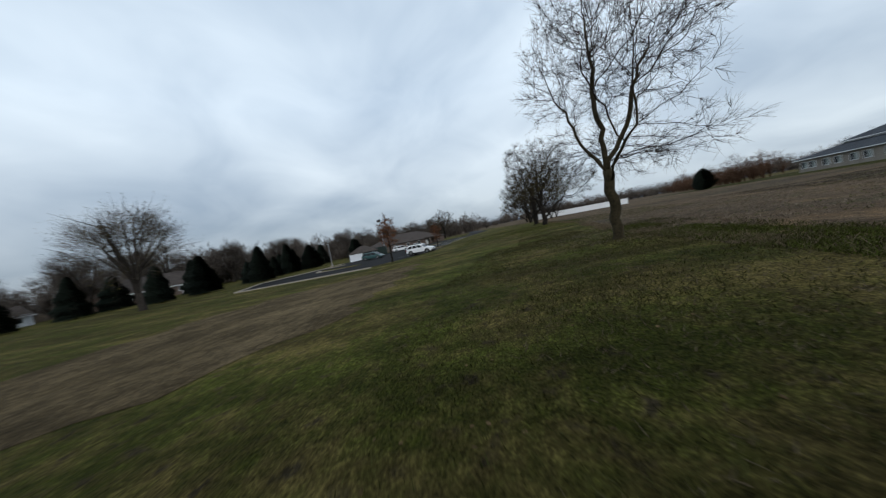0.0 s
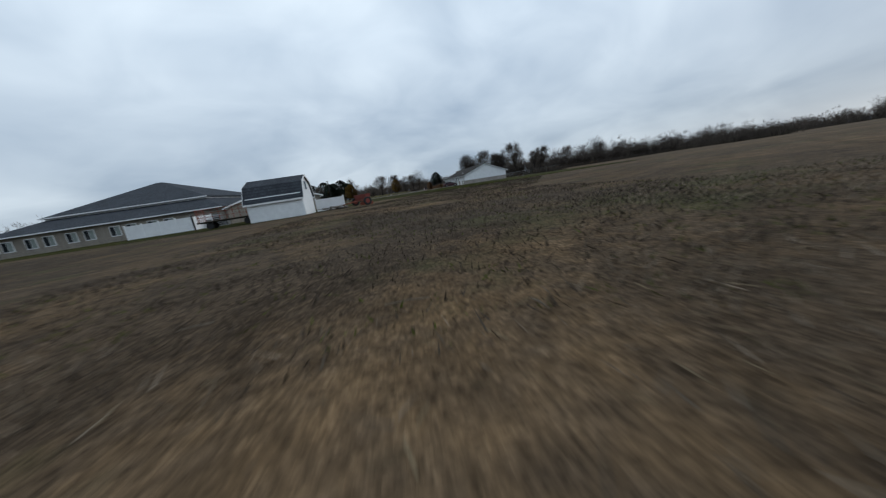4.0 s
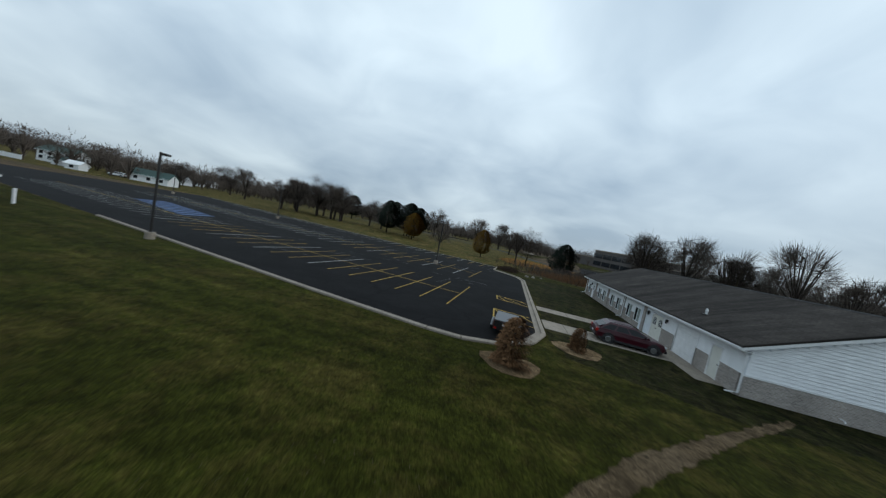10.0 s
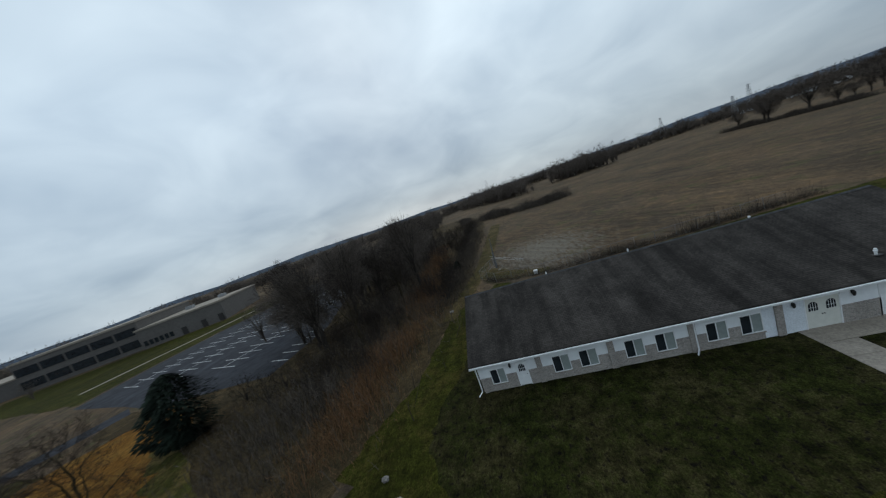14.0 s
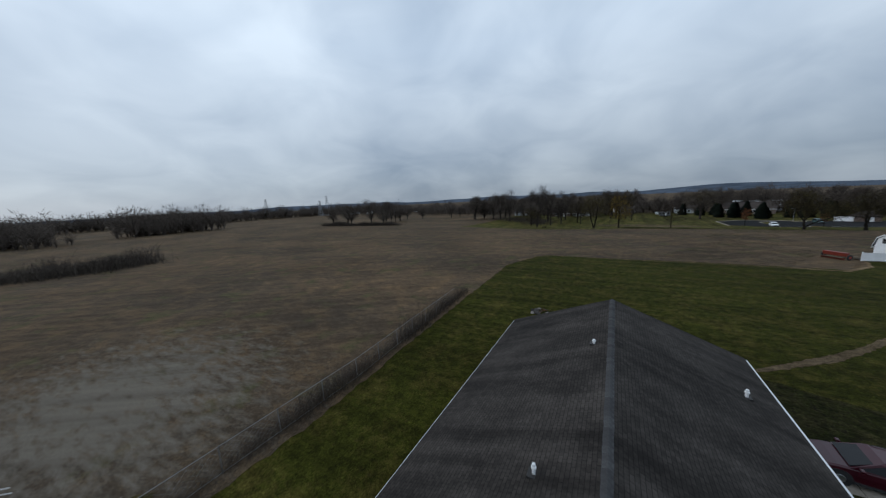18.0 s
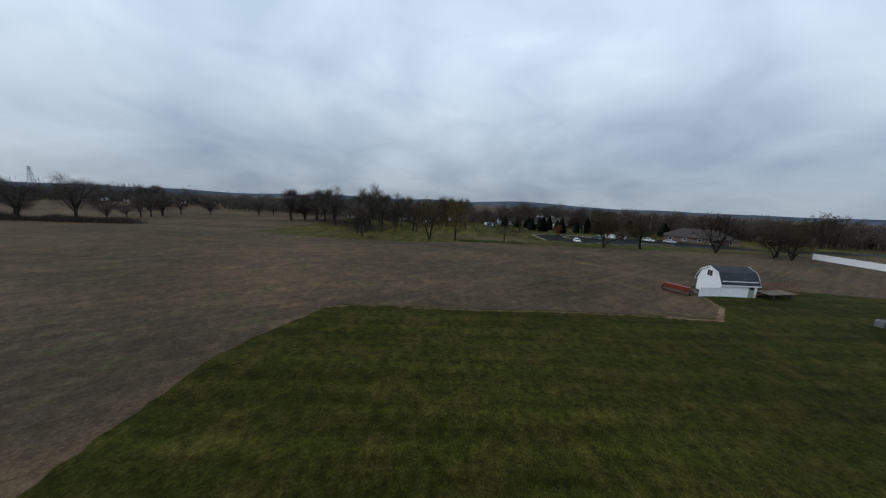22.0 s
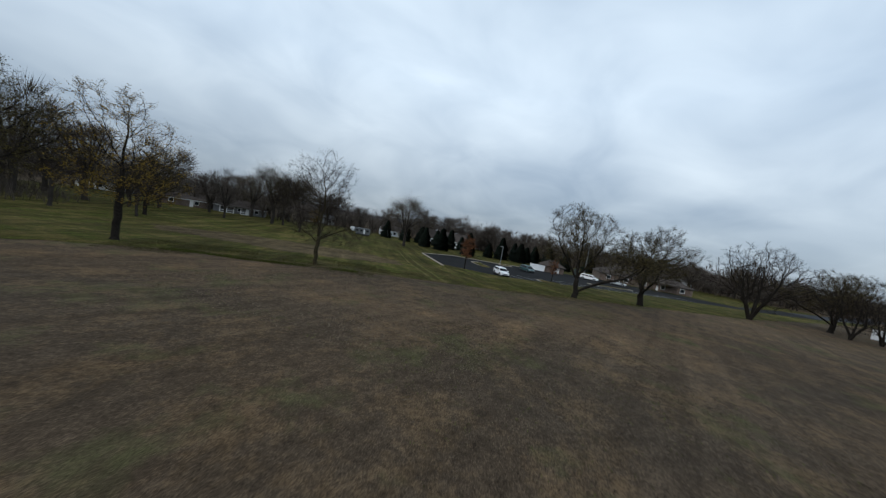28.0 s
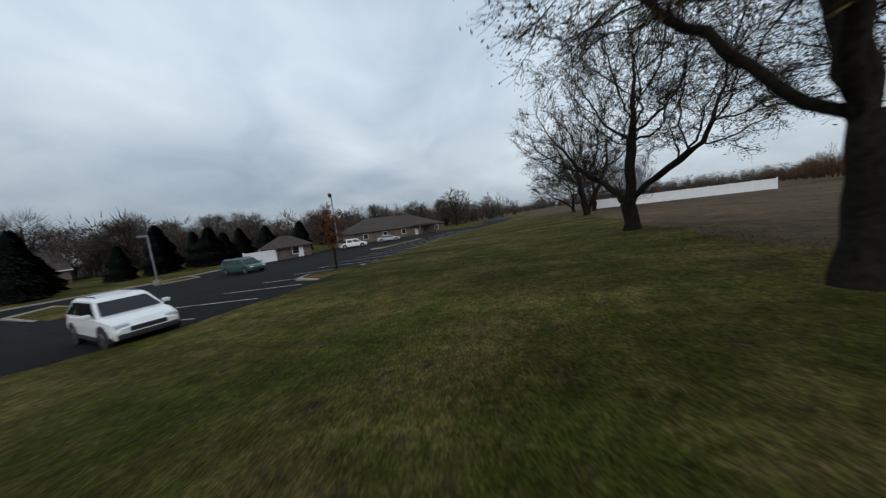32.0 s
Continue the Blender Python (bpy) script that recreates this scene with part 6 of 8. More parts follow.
vinyl_fence([(75.2, 152.6), (79.4, 151.0)], 1.9, "white fence enclosure beside the brick shed", z=gz(152))
house("brick_house", "brown roofed house behind the spruces", 64, 204, -8, 21, 11, 2.9, 6.4, M_WALLRED, M_ROOFBROWN, 4)
house("white_hall", "white walled hall with a red edged roof", 76, 224, -8, 24, 13, 3.4, 6.6, M_STUCCO, M_TRIM, 4)
CP = thing("camper_trailer", "white camper trailer parked on the grass", "camper")
CP.matrix_basis = pose(24.2, 184.5, gz(184.5), 0, 0, 8) @ Matrix.Scale(0.82, 4)
part("body", Geo().prism([(-1.9, 0.7), (4.0, 0.7), (4.1, 2.2), (3.9, 3.3), (-4.1, 3.3), (-4.3, 2.6), (-4.1, 1.7), (-2.1, 1.6)], "y", -1.2, 1.2), M_SHEETMETAL, CP)
part("front_cap", Geo().prism([(-4.34, 2.6), (-4.14, 1.66), (-2.9, 1.66), (-2.9, 3.34), (-4.14, 3.34)], "y", -1.22, 1.22), M_VINYL, CP, "white front cap")
for x in (-2.2, -0.4, 2.3):
    part("window", Geo().box(x, -1.215, 1.9, x + 1.0, -1.2, 2.6), M_GLASS, CP)
part("door", Geo().box(1.0, -1.22, 0.9, 1.7, -1.2, 2.8), M_TRIM, CP)
part("underbody", Geo().box(-1.8, -1.1, 0.42, 3.9, 1.1, 0.7), M_BLACK, CP)
part("landing_leg", Geo().box(-3.4, -0.9, 0.0, -3.25, -0.75, 1.7), M_DARK, CP)
part("landing_leg", Geo().box(-3.4, 0.75, 0.0, -3.25, 0.9, 1.7), M_DARK, CP)
for wx in (1.0, 1.9):
    part("wheel", Geo().tube([(wx, -1.2, 0.38), (wx, -0.98, 0.38)], [0.38, 0.38], 14), M_BLACK, CP)
FARHOUSES = ((-43, 250, -20, 14, 9, M_SIDING, M_ROOFBROWN), (-80, 268, 30, 15, 9, M_STUCCO, M_ROOFGREY), (-110, 262, 0, 13, 8, M_SIDING, M_ROOFGREY), (-64, 212, 8, 14, 8, M_STUCCO, M_ROOFGREY), (-250, 330, 50, 18, 9, M_STUCCO, M_ROOFBROWN),
             (-290, 318, 20, 20, 9, M_SIDING, M_ROOFGREY), (-320, 300, -30, 16, 8, M_SIDING, M_ROOFBROWN), (-345, 290, 10, 22, 9, M_STUCCO, M_ROOFGREY), (150, -62, 30, 13, 8, M_SIDING, M_ROOFGREEN), (190, -95, 20, 14, 9, M_STUCCO, M_ROOFGREY),
             (215, -120, 40, 15, 9, M_SIDING, M_ROOFBROWN), (240, -150, 10, 14, 9, M_SIDING, M_ROOFGREY), (6, 226, 10, 15, 8, M_SIDING, M_ROOFGREY), (40, 215, 5, 14, 8, M_STUCCO, M_ROOFBROWN),
             (180, 175, 20, 14, 9, M_STUCCO, M_ROOFGREY), (-380, 270, 40, 15, 9, M_STUCCO, M_ROOFGREY))
for fx, fy, fa, fl, fd, fw, fr in FARHOUSES:
    house("far_house", "low pale house among bare trees", fx, fy, fa, fl * 0.85, fd * 0.85, 2.5, 4.6, fw, fr, 3)
RH = house("ranch_house", "long low grey house with a white porch", -18, 200, 10, 15, 9, 2.6, 4.7, M_GREYSIDING, M_ROOFBROWN, 3)
for x in (-5.5, -3.5, -1.5, 0.5, 2.5):
    part("porch_post", Geo().box(x - 0.1, -6.2, -0.2, x + 0.1, -6.0, 2.35), M_TRIM, RH)
for x in (-5.4, -3.4, 0.6):
    part("porch_rail", Geo().box(x, -6.15, 0.75, x + 1.8, -6.05, 0.9), M_TRIM, RH)
    part("porch_skirt", Geo().box(x, -6.14, -0.2, x + 1.8, -6.06, 0.2), M_TRIM, RH)
part("porch_roof", Geo().prism([(-6.5, 2.35), (-4.4, 2.75), (-4.4, 2.9), (-6.5, 2.5)], "x", -5.8, 2.8), M_ROOFBROWN, RH)
house("brick_wing", "low brown brick house beside the porch house", -33, 197, 10, 13, 8, 2.5, 4.4, M_WALLRED, M_ROOFBROWN, 2, category="house")
house("farmhouse", "two-storey white farmhouse with a green roof", 186, -56, 25, 10, 7, 4.2, 6.2, M_SIDING, M_ROOFGREEN, 4, 0, True)
house("outbuilding", "white outbuilding with green roof", 170, -50, 25, 6, 4.5, 2.0, 3.2, M_SIDING, M_ROOFGREEN, 2, category="shed")
house("outbuilding", "small white shed at the far grass", 158, -46, 25, 3.6, 3.0, 1.9, 2.8, M_SIDING, M_TRIM, 1, category="shed")
vinyl_fence([(165, -38), (180, -34)], 1.4, "white fence beside the farmhouse", z=0.0)
# two-storey office block beyond the scrub
OF = thing("office_block", "two-storey grey concrete office block with banded windows", "office building")
OF.matrix_basis = pose(-61.5, -186.7, 0, 0, 0, 114)
part("low_wing", Geo().box(0.0, 0.0, -0.5, 34, 38, 8.4), M_CONCRETEWALL, OF)
part("low_wing_parapet", Geo().box(-0.3, -0.3, 8.4, 34.3, 38.3, 9.1), M_CONCRETE, OF, "pale concrete parapet")
part("main_block", Geo().box(-46, 3.0, -0.5, -0.4, 40, 12.6), M_CONCRETEWALL, OF)
part("main_parapet", Geo().box(-46.3, 2.7, 12.6, -0.1, 40.3, 13.4), M_CONCRETE, OF, "pale concrete parapet")
part("rear_hall", Geo().box(-112, 6.0, -0.5, -46.4, 44, 6.8), M_CONCRETEWALL, OF)
part("rear_hall_parapet", Geo().box(-112.3, 5.7, 6.8, -46.4, 44.3, 7.4), M_CONCRETE, OF, "pale flat roof edge")
for k in range(5):
    for z in (1.6, 7.2):
        w = new("window")
        w.parent = OF
        part("window_frame", Geo().box(-45.5 + 9 * k, 2.9, z, -37.2 + 9 * k, 3.0, z + 3.4), M_DARK, w)
        part("pane", Geo().box(-45.3 + 9 * k, 2.84, z + 0.15, -37.4 + 9 * k, 2.9, z + 3.25), M_GLASS, w)
for k in range(6):
    w = new("window")
    w.parent = OF
    part("window_frame", Geo().box(1.2 + 2.0 * k, -0.08, 1.2, 2.7 + 2.0 * k, 0.0, 3.4), M_DARK, w)
    part("pane", Geo().box(1.3 + 2.0 * k, -0.12, 1.3, 2.6 + 2.0 * k, -0.08, 3.3), M_GLASS, w)
for x in (16.0, 24.0, 31.0):
    part("loading_door", Geo().box(x, -0.1, -0.2, x + 2.2, 0.0, 3.4), M_DARK, OF, "dark recessed door")
for x, y in ((-30, 20), (-14, 26), (10, 18), (22, 24)):
    part("roof_unit", Geo().box(x, y, 8.4 if x > 0 else 12.6, x + 3, y + 2.4, 10.6 if x > 0 else 14.8), M_STEEL, OF, "grey roof machine")
sheet("office_lawn", ragged([(-16, -133), (-37, -132.5), (-52, -130.5), (-66, -126), (-92, -127), (-84, -150), (-73, -155), (-60, -184), (-52, -200), (-40, -230), (-24, -200)], 3, 0.6, random.Random(4)), 0.016, M_LAWN, "green lawn in front of the office block", category="lawn")
sheet("office_walk", strip([(-24, -150), (-40, -146), (-60, -140), (-84, -134)], 0.9), 0.03, M_CONCRETE, "pale concrete walk across the office lawn", category="pavement")
# pond beyond the golf course
sheet("pond", ragged([(50, -186), (96, -178), (134, -184), (140, -202), (90, -208), (46, -204)], 6, 1.5, random.Random(3)), 0.03, M_WATER, "pale pond reflecting the sky", category="pond")


def pylon(x, y, h):
    P = thing("power_mast", "far lattice power mast", "pylon", "power masts")
    P.location = (x, y, 0)
    for sx, sy in ((1, 1), (1, -1), (-1, 1), (-1, -1)):
        part("leg", Geo().tube([(sx * h * 0.1, sy * h * 0.1, 0), (sx * 0.5, sy * 0.5, h)], [0.22, 0.12], 4), M_STEEL, P)
    for k in range(6):
        z, w = h * k / 6, h * 0.1 * (1 - k / 6) + 0.5 * k / 6
        z2, w2 = h * (k + 1) / 6, h * 0.1 * (1 - (k + 1) / 6) + 0.5 * (k + 1) / 6
        g = Geo()
        for sy in (1, -1):
            g.tube([(-w, sy * w, z), (w2, sy * w2, z2)], [0.1, 0.1], 3).tube([(w, sy * w, z), (-w2, sy * w2, z2)], [0.1, 0.1], 3)
        part("lattice", g, M_STEEL, P)
    for z in (0.72, 0.85, 0.97):
        part("cross_arm", Geo().tube([(-h * 0.13, 0, h * z), (h * 0.13, 0, h * z)], [0.15, 0.15], 4), M_STEEL, P)


pylon(-420, 203, 26)
pylon(-400, -34, 28)
pylon(-395, 284, 28)
pylon(-330, 222, 20)
# boulders by the scrub and the car park corner
for x, y, r in ((16.4, -36.6, 0.4), (15.2, -37.6, 0.35), (-12.0, -38.2, 0.35), (13.6, -39.2, 0.3), (-27.0, -30.5, 0.3)):
    BO = thing("boulder", "rounded pale field boulder", "boulder", "boulders")
    BO.matrix_basis = pose(x, y, gz(y) + r * 0.25, 0, 0, x * 40)
    part("stone", stone_geo(rnd, r), M_ROCK, BO)
# ---- trees ----
def colonise(stems, crowns, n, rnd, step=0.5, kill=0.95):
    """Grows limbs from the stems towards points strewn through the crown's lobes; returns nodes and parents."""
    nodes, par = [], []
    for line in stems:
        prev = -1
        if nodes and line[0][2] > 0.3:
            prev = min(range(len(nodes)), key=lambda i: (Vector(nodes[i]) - Vector(line[0])).length)
        for k in range(len(line) - 1):
            p, q = Vector(line[k]), Vector(line[k + 1])
            m = max(1, int((q - p).length / step))
            for j in range(m):
                nodes.append(tuple(p.lerp(q, j / m)))
                par.append(prev)
                prev = len(nodes) - 1
        nodes.append(line[-1])
        par.append(prev)
    pts = []
    tot = sum(c[3] * c[3] * c[4] for c in crowns)
    for cx, cy, cz, r, h in crowns:
        want, got, tries = int(n * r * r * h / tot), 0, 0
        while got < want and tries < 60000:
            tries += 1
            d = Vector((rnd.gauss(0, 1), rnd.gauss(0, 1), rnd.gauss(0, 1))).normalized()
            u = rnd.random() ** 0.42
            lump = 0.78 + 0.45 * noise.noise((d.x * 1.7 + cx, d.y * 1.7 + cz, d.z * 1.7))
            pts.append((cx + d.x * r * u * lump, cy + d.y * r * u * lump, cz + d.z * h * u * lump))
            got += 1
    A = np.array(pts)
    N = np.array(nodes)
    D = np.linalg.norm(A[:, None] - N[None], axis=2)
    near, dist = D.argmin(1), D.min(1)
    P = [np.array(q) for q in nodes]
    tried = set()
    for it in range(70):
        if len(A) == 0:
            break
        fresh = []
        order = np.argsort(near, kind="stable")
        cuts = np.flatnonzero(np.diff(near[order])) + 1
        for grp in np.split(order, cuts):
            k = int(near[grp[0]])
            v = A[grp] - P[k]
            d = (v / (np.linalg.norm(v, axis=1)[:, None] + 1e-6)).sum(0)
            d = d / (np.linalg.norm(d) + 1e-6) + np.array((rnd.gauss(0, 0.13), rnd.gauss(0, 0.13), rnd.gauss(0, 0.1) + 0.05))
            if par[k] >= 0:
                run = P[k] - P[par[k]]
                d = d + 0.55 * run / (np.linalg.norm(run) + 1e-6)
            d = d / np.linalg.norm(d)
            key = (k, round(float(d[0]), 1), round(float(d[1]), 1), round(float(d[2]), 1))
            if key in tried:
                continue
            tried.add(key)
            fresh.append((P[k] + d * step, k))
        if not fresh:
            break
        base = len(P)
        for q, k in fresh:
            P.append(q)
            par.append(k)
        F = np.array([q for q, k in fresh])
        E = np.linalg.norm(A[:, None] - F[None], axis=2)
        e = E.min(1)
        better = e < dist
        near[better] = base + E.argmin(1)[better]
        dist = np.minimum(dist, e)
        keep = dist > kill
        A, near, dist = A[keep], near[keep], dist[keep]
    return P, par


def leaf_quad(geo, p, size, rnd):
    a = Vector((rnd.gauss(0, 1), rnd.gauss(0, 1), rnd.gauss(0, 0.7))).normalized()
    b = a.cross(Vector((rnd.gauss(0, 1), rnd.gauss(0, 1), rnd.gauss(0, 1)))).normalized()
    geo.poly(p, p + a * size + b * size * 0.35, p + a * size * 1.7, p + a * size * 0.8 - b * size * 0.35)


def bare_tree(name, label, seed, stems, crowns, n=900, tip=0.011, leaves=None, leaf_n=0, leaf_size=0.08, bark=None, category="tree", twigs=4, step=0.45, kill=0.8, reach=0.8, girth=0.3):
    """stems: lines of trunk points; crowns: lobes as (x, y, z, radius, half height)."""
    rnd = random.Random(seed)
    root = thing(name, label, category)
    P, par = colonise(stems, crowns, n, rnd, step, kill)
    m = len(P)
    kids = [[] for _ in range(m)]
    for k in range(m):
        if par[k] >= 0:
            kids[par[k]].append(k)
    rad = [0.0] * m
    ends = sum(1 for c in kids if not c) / max(1, sum(1 for p in par if p < 0))
    e = math.log(max(ends, 2)) / math.log(girth / tip)
    for k in range(m - 1, -1, -1):
        rad[k] = (sum(rad[c] ** e for c in kids[k]) ** (1 / e) if kids[k] else tip)
    wood, twig = Geo(), Geo()
    todo = [k for k in range(m) if par[k] < 0]
    while todo:
        k = todo.pop()
        chain = ([par[k]] if par[k] >= 0 else []) + [k]
        while kids[chain[-1]]:
            c = sorted(kids[chain[-1]], key=lambda i: -rad[i])
            todo += c[1:]
            chain.append(c[0])
        if len(chain) < 2:
            continue
        rr = [rad[i] for i in chain]
        if par[k] >= 0:
            rr[0] = rr[1]
        elif k == chain[0]:
            rr[0] *= 1.5
        pts = [Vector(P[i]) + Vector((rnd.gauss(0, 0.05), rnd.gauss(0, 0.05), rnd.gauss(0, 0.03))) * (1 if j else 0) for j, i in enumerate(chain)]
        big_end = max(j for j, r in enumerate(rr) if r > 0.03 or j == 0)
        if big_end > 0:
            wood.tube(pts[:big_end + 1], rr[:big_end + 1], 8 if rr[0] > 0.12 else 5, cap=False)
        if big_end < len(pts) - 1:
            twig.tube(pts[big_end:], rr[big_end:], 3, cap=False)
    tips = []
    for k in range(m):
        if rad[k] > 0.05 or par[k] < 0:
            continue
        o = Vector(P[k])
        d0 = (o - Vector(P[par[k]])).normalized()
        for j in range(twigs if not kids[k] else max(1, twigs // 2)):
            d = (d0 + Vector((rnd.gauss(0, 0.55), rnd.gauss(0, 0.55), rnd.gauss(0.12, 0.4)))).normalized()
            ln = reach * rnd.uniform(0.5, 1.2)
            mid = o + d * ln * 0.5
            end = mid + (d + Vector((rnd.gauss(0, 0.3), rnd.gauss(0, 0.3), rnd.gauss(0.1, 0.3)))).normalized() * ln * 0.5
            twig.tube([o, mid, end], [tip * 0.8, tip * 0.6, tip * 0.3], 3, cap=False)
            sd = mid + (d + Vector((rnd.gauss(0, 0.8), rnd.gauss(0, 0.8), rnd.gauss(0, 0.6)))).normalized() * ln * 0.45
            twig.tube([mid, sd], [tip * 0.55, tip * 0.25], 3, cap=False)
            tips.append((end, d))
    part("trunk", wood.mesh("trunk"), bark or M_BARK, root, smooth=True)
    part("twig_mass", twig.mesh("twig_mass"), M_TWIG, root)
    if leaves:
        lf = Geo()
        for k in range(leaf_n):
            p, dirn = tips[rnd.randrange(len(tips))]
            leaf_quad(lf, p - dirn * rnd.uniform(0, 0.6) + Vector((rnd.gauss(0, 0.1), rnd.gauss(0, 0.1), rnd.gauss(0, 0.1))), leaf_size * rnd.uniform(0.6, 1.3), rnd)
        part("crown", lf.mesh("crown"), leaves, root, "thin late leaves")
    return root


def at(ob, x, y, turn=0.0, s=1.0, sz=None):
    m = pose(x, y, gz(y), 0, 0, turn) @ Matrix.Diagonal((s, s, sz or s, 1))
    ob.matrix_basis = m
    return ob


def again(ob, x, y, turn=0.0, s=1.0, sz=None):
    return copy_thing(ob, pose(x, y, gz(y), 0, 0, turn) @ Matrix.Diagonal((s / ob.scale[0], s / ob.scale[1], (sz or s) / ob.scale[2], 1)))


def wood_proto(seed, n, thick, spread=1.0):
    """One bare tree of unit height as an array of thin triangles: stem, limbs, and lobes of fine twigs with gaps between them."""
    r = np.random.RandomState(seed)
    tri = [[(-0.02, 0, 0), (0.02, 0, 0), (0.0, 0, 0.75)], [(0, -0.02, 0), (0, 0.02, 0), (0, 0.0, 0.75)]]
    m = 34
    lobes = []
    for k in range(m):
        d = r.normal(size=3)
        d /= np.linalg.norm(d)
        u = r.uniform(0.35, 0.9)
        lobes.append(np.array((d[0] * 0.30 * u, d[1] * 0.30 * u, 0.56 + d[2] * 0.36 * u)))
        q = np.array((0, 0, r.uniform(0.15, 0.4)))
        sd = np.cross(lobes[-1] - q, r.normal(size=3))
        sd = sd / (np.linalg.norm(sd) + 1e-6) * thick * 2.2
        tri.append([tuple(q - sd), tuple(q + sd), tuple(lobes[-1])])
    for k in range(n):
        c = lobes[k % m]
        d = r.normal(size=3)
        d /= np.linalg.norm(d)
        out = np.array((c[0], c[1], (c[2] - 0.45) * 0.8 + 0.04)) * 0.28
        q = c + d * 0.085 * r.uniform(0.1, 1.0) * spread
        p = q + out * r.uniform(0.3, 1.0) + d * 0.05 * r.uniform(0.4, 1.0)
        s = np.cross(p - q, r.normal(size=3))
        s = s / (np.linalg.norm(s) + 1e-6) * thick
        tri.append([tuple(q - s), tuple(q + s), tuple(p)])
    return np.array(tri)


def tri_mesh(name, V, material):
    me = bpy.data.meshes.new(name)
    m = len(V) // 3
    me.vertices.add(len(V))
    me.vertices.foreach_set("co", np.asarray(V, dtype=np.float32).ravel())
    me.loops.add(len(V))
    me.loops.foreach_set("vertex_index", np.arange(len(V), dtype=np.int32))
    me.polygons.add(m)
    me.polygons.foreach_set("loop_start", np.arange(0, len(V), 3, dtype=np.int32))
    me.update(calc_edges=True)
    me.materials.append(material)
    return me


def crowned_tree(label, seed, h, wide, twigs, leaf_mat=None, leaf_n=0, name="bare_tree"):
    """A full-grown bare tree seen from afar: forked trunk, limbs and a thick cloud of fine twigs."""
    rnd = random.Random(seed)
    root = thing(name, label, "tree")
    tr = Geo().tube([(0, 0, -0.3), (0.02 * h, 0, 0.16 * h), (0, 0.02 * h, 0.34 * h)], [0.028 * h, 0.021 * h, 0.017 * h], 8)
    for k in range(15):
        a, z, el = k * 2.4 + rnd.random(), rnd.uniform(0.16, 0.34) * h, rnd.uniform(0.3, 0.95)
        rr = wide * 0.33 * h * rnd.uniform(0.6, 0.95)
        e = (rr * math.cos(a) * (1.15 - el * 0.7), rr * math.sin(a) * (1.15 - el * 0.7), 0.36 * h + el * 0.5 * h)
        mid = (e[0] * 0.5, e[1] * 0.5, z * 0.45 + e[2] * 0.5)
        tr.tube([(0, 0, z), mid, e], [0.011 * h, 0.007 * h, 0.002 * h], 5, False)
        for j in range(4):
            f = rnd.uniform(0.3, 1.0)
            p = tuple(mid[i] + (e[i] - mid[i]) * f for i in range(3))
            tr.tube([p, (p[0] + rnd.gauss(0, 0.08) * h, p[1] + rnd.gauss(0, 0.08) * h, p[2] + rnd.uniform(0.02, 0.13) * h)], [0.004 * h, 0.001 * h], 3, False)
    part("trunk", tr.mesh("trunk"), M_BARK_PALE, root)
    W = wood_proto(seed, twigs, 0.0013, 1.25)
    size = np.array((h * wide, h * wide, h))
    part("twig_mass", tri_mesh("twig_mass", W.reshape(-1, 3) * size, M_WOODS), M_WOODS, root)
    if leaf_n:
        r = np.random.RandomState(seed + 50)
        tips = W[40:, 2] * size
        c = tips[r.randint(0, len(tips), leaf_n)] + r.normal(size=(leaf_n, 3)) * 0.22
        a, b = r.normal(size=(leaf_n, 3)) * 0.055, r.normal(size=(leaf_n, 3)) * 0.055
        part("leaves", tri_mesh("leaves", np.stack((c - a, c + a, c + b), 1).reshape(-1, 3), leaf_mat), leaf_mat, root)
    return root


dome = at(crowned_tree("full-grown bare tree with a broad grey crown", 3, 12.0, 1.35, 8000), -151, 162, 0)
dome_two = at(crowned_tree("bare tree with an upright oval crown", 4, 12.0, 1.05, 7000), -86, 183, 0, 1.4)
dome_low = at(crowned_tree("bare spreading tree with a wide low crown", 5, 9.0, 1.7, 7000), -143, 183, 0)
leafed = at(crowned_tree("tall old tree with thin olive late leaves", 6, 16.0, 1.15, 5200, M_LEAF_OLIVE, 6000, "leafy_tree"), -2.0, 174.3, 20, 1.1, 1.15)
again(leafed, 1.0, 174.6, 140, 0.8, 1.0)
again(leafed, 5.8, 172.5, 250, 0.72, 1.1)
again(leafed, 37.1, 165.6, 80, 1.15, 1.05)
again(leafed, -1.2, 195.0, 190, 1.1)
again(leafed, -12.0, 190.0, 300, 1.0)
at(crowned_tree("small tree with yellow late leaves", 8, 6.0, 1.4, 1500, M_LEAF_YELLOW, 3500, "leafy_tree"), 7.4, 195.0, 0)
slim = at(bare_tree("bare_tree", "tall bare tree with a straight trunk at the field edge", 3,
                    [[(0, 0, -0.2), (0.01, 0, 1.6), (0.02, 0.03, 3.0), (0.06, 0.06, 5.0), (0.1, 0, 7.0)], [(0, 0.05, 2.8), (0.7, 0.4, 4.2), (1.2, 0.7, 6.0)], [(0, 0.05, 2.9), (-0.6, -0.5, 4.4), (-1.0, -0.9, 6.2)],
                     [(0, 0.05, 2.4), (-0.9, 0.8, 3.2), (-2.0, 1.5, 3.9)], [(0, 0.05, 2.6), (0.9, -0.9, 3.4), (2.0, -1.8, 4.2)]],
                    [(-0.6, 0, 7.4, 4.2, 4.4), (-2.3, 2.1, 6.0, 2.4, 1.9), (0.8, -2.8, 3.7, 2.5, 1.3), (-1.9, -1.6, 3.4, 2.2, 1.0), (0.6, 1.8, 3.6, 2.0, 1.1)], 2900, tip=0.0065, twigs=8, girth=0.20, step=0.36, kill=0.50, reach=0.7, bark=M_BARK_OLIVE), 17.8, 107.2, 40)
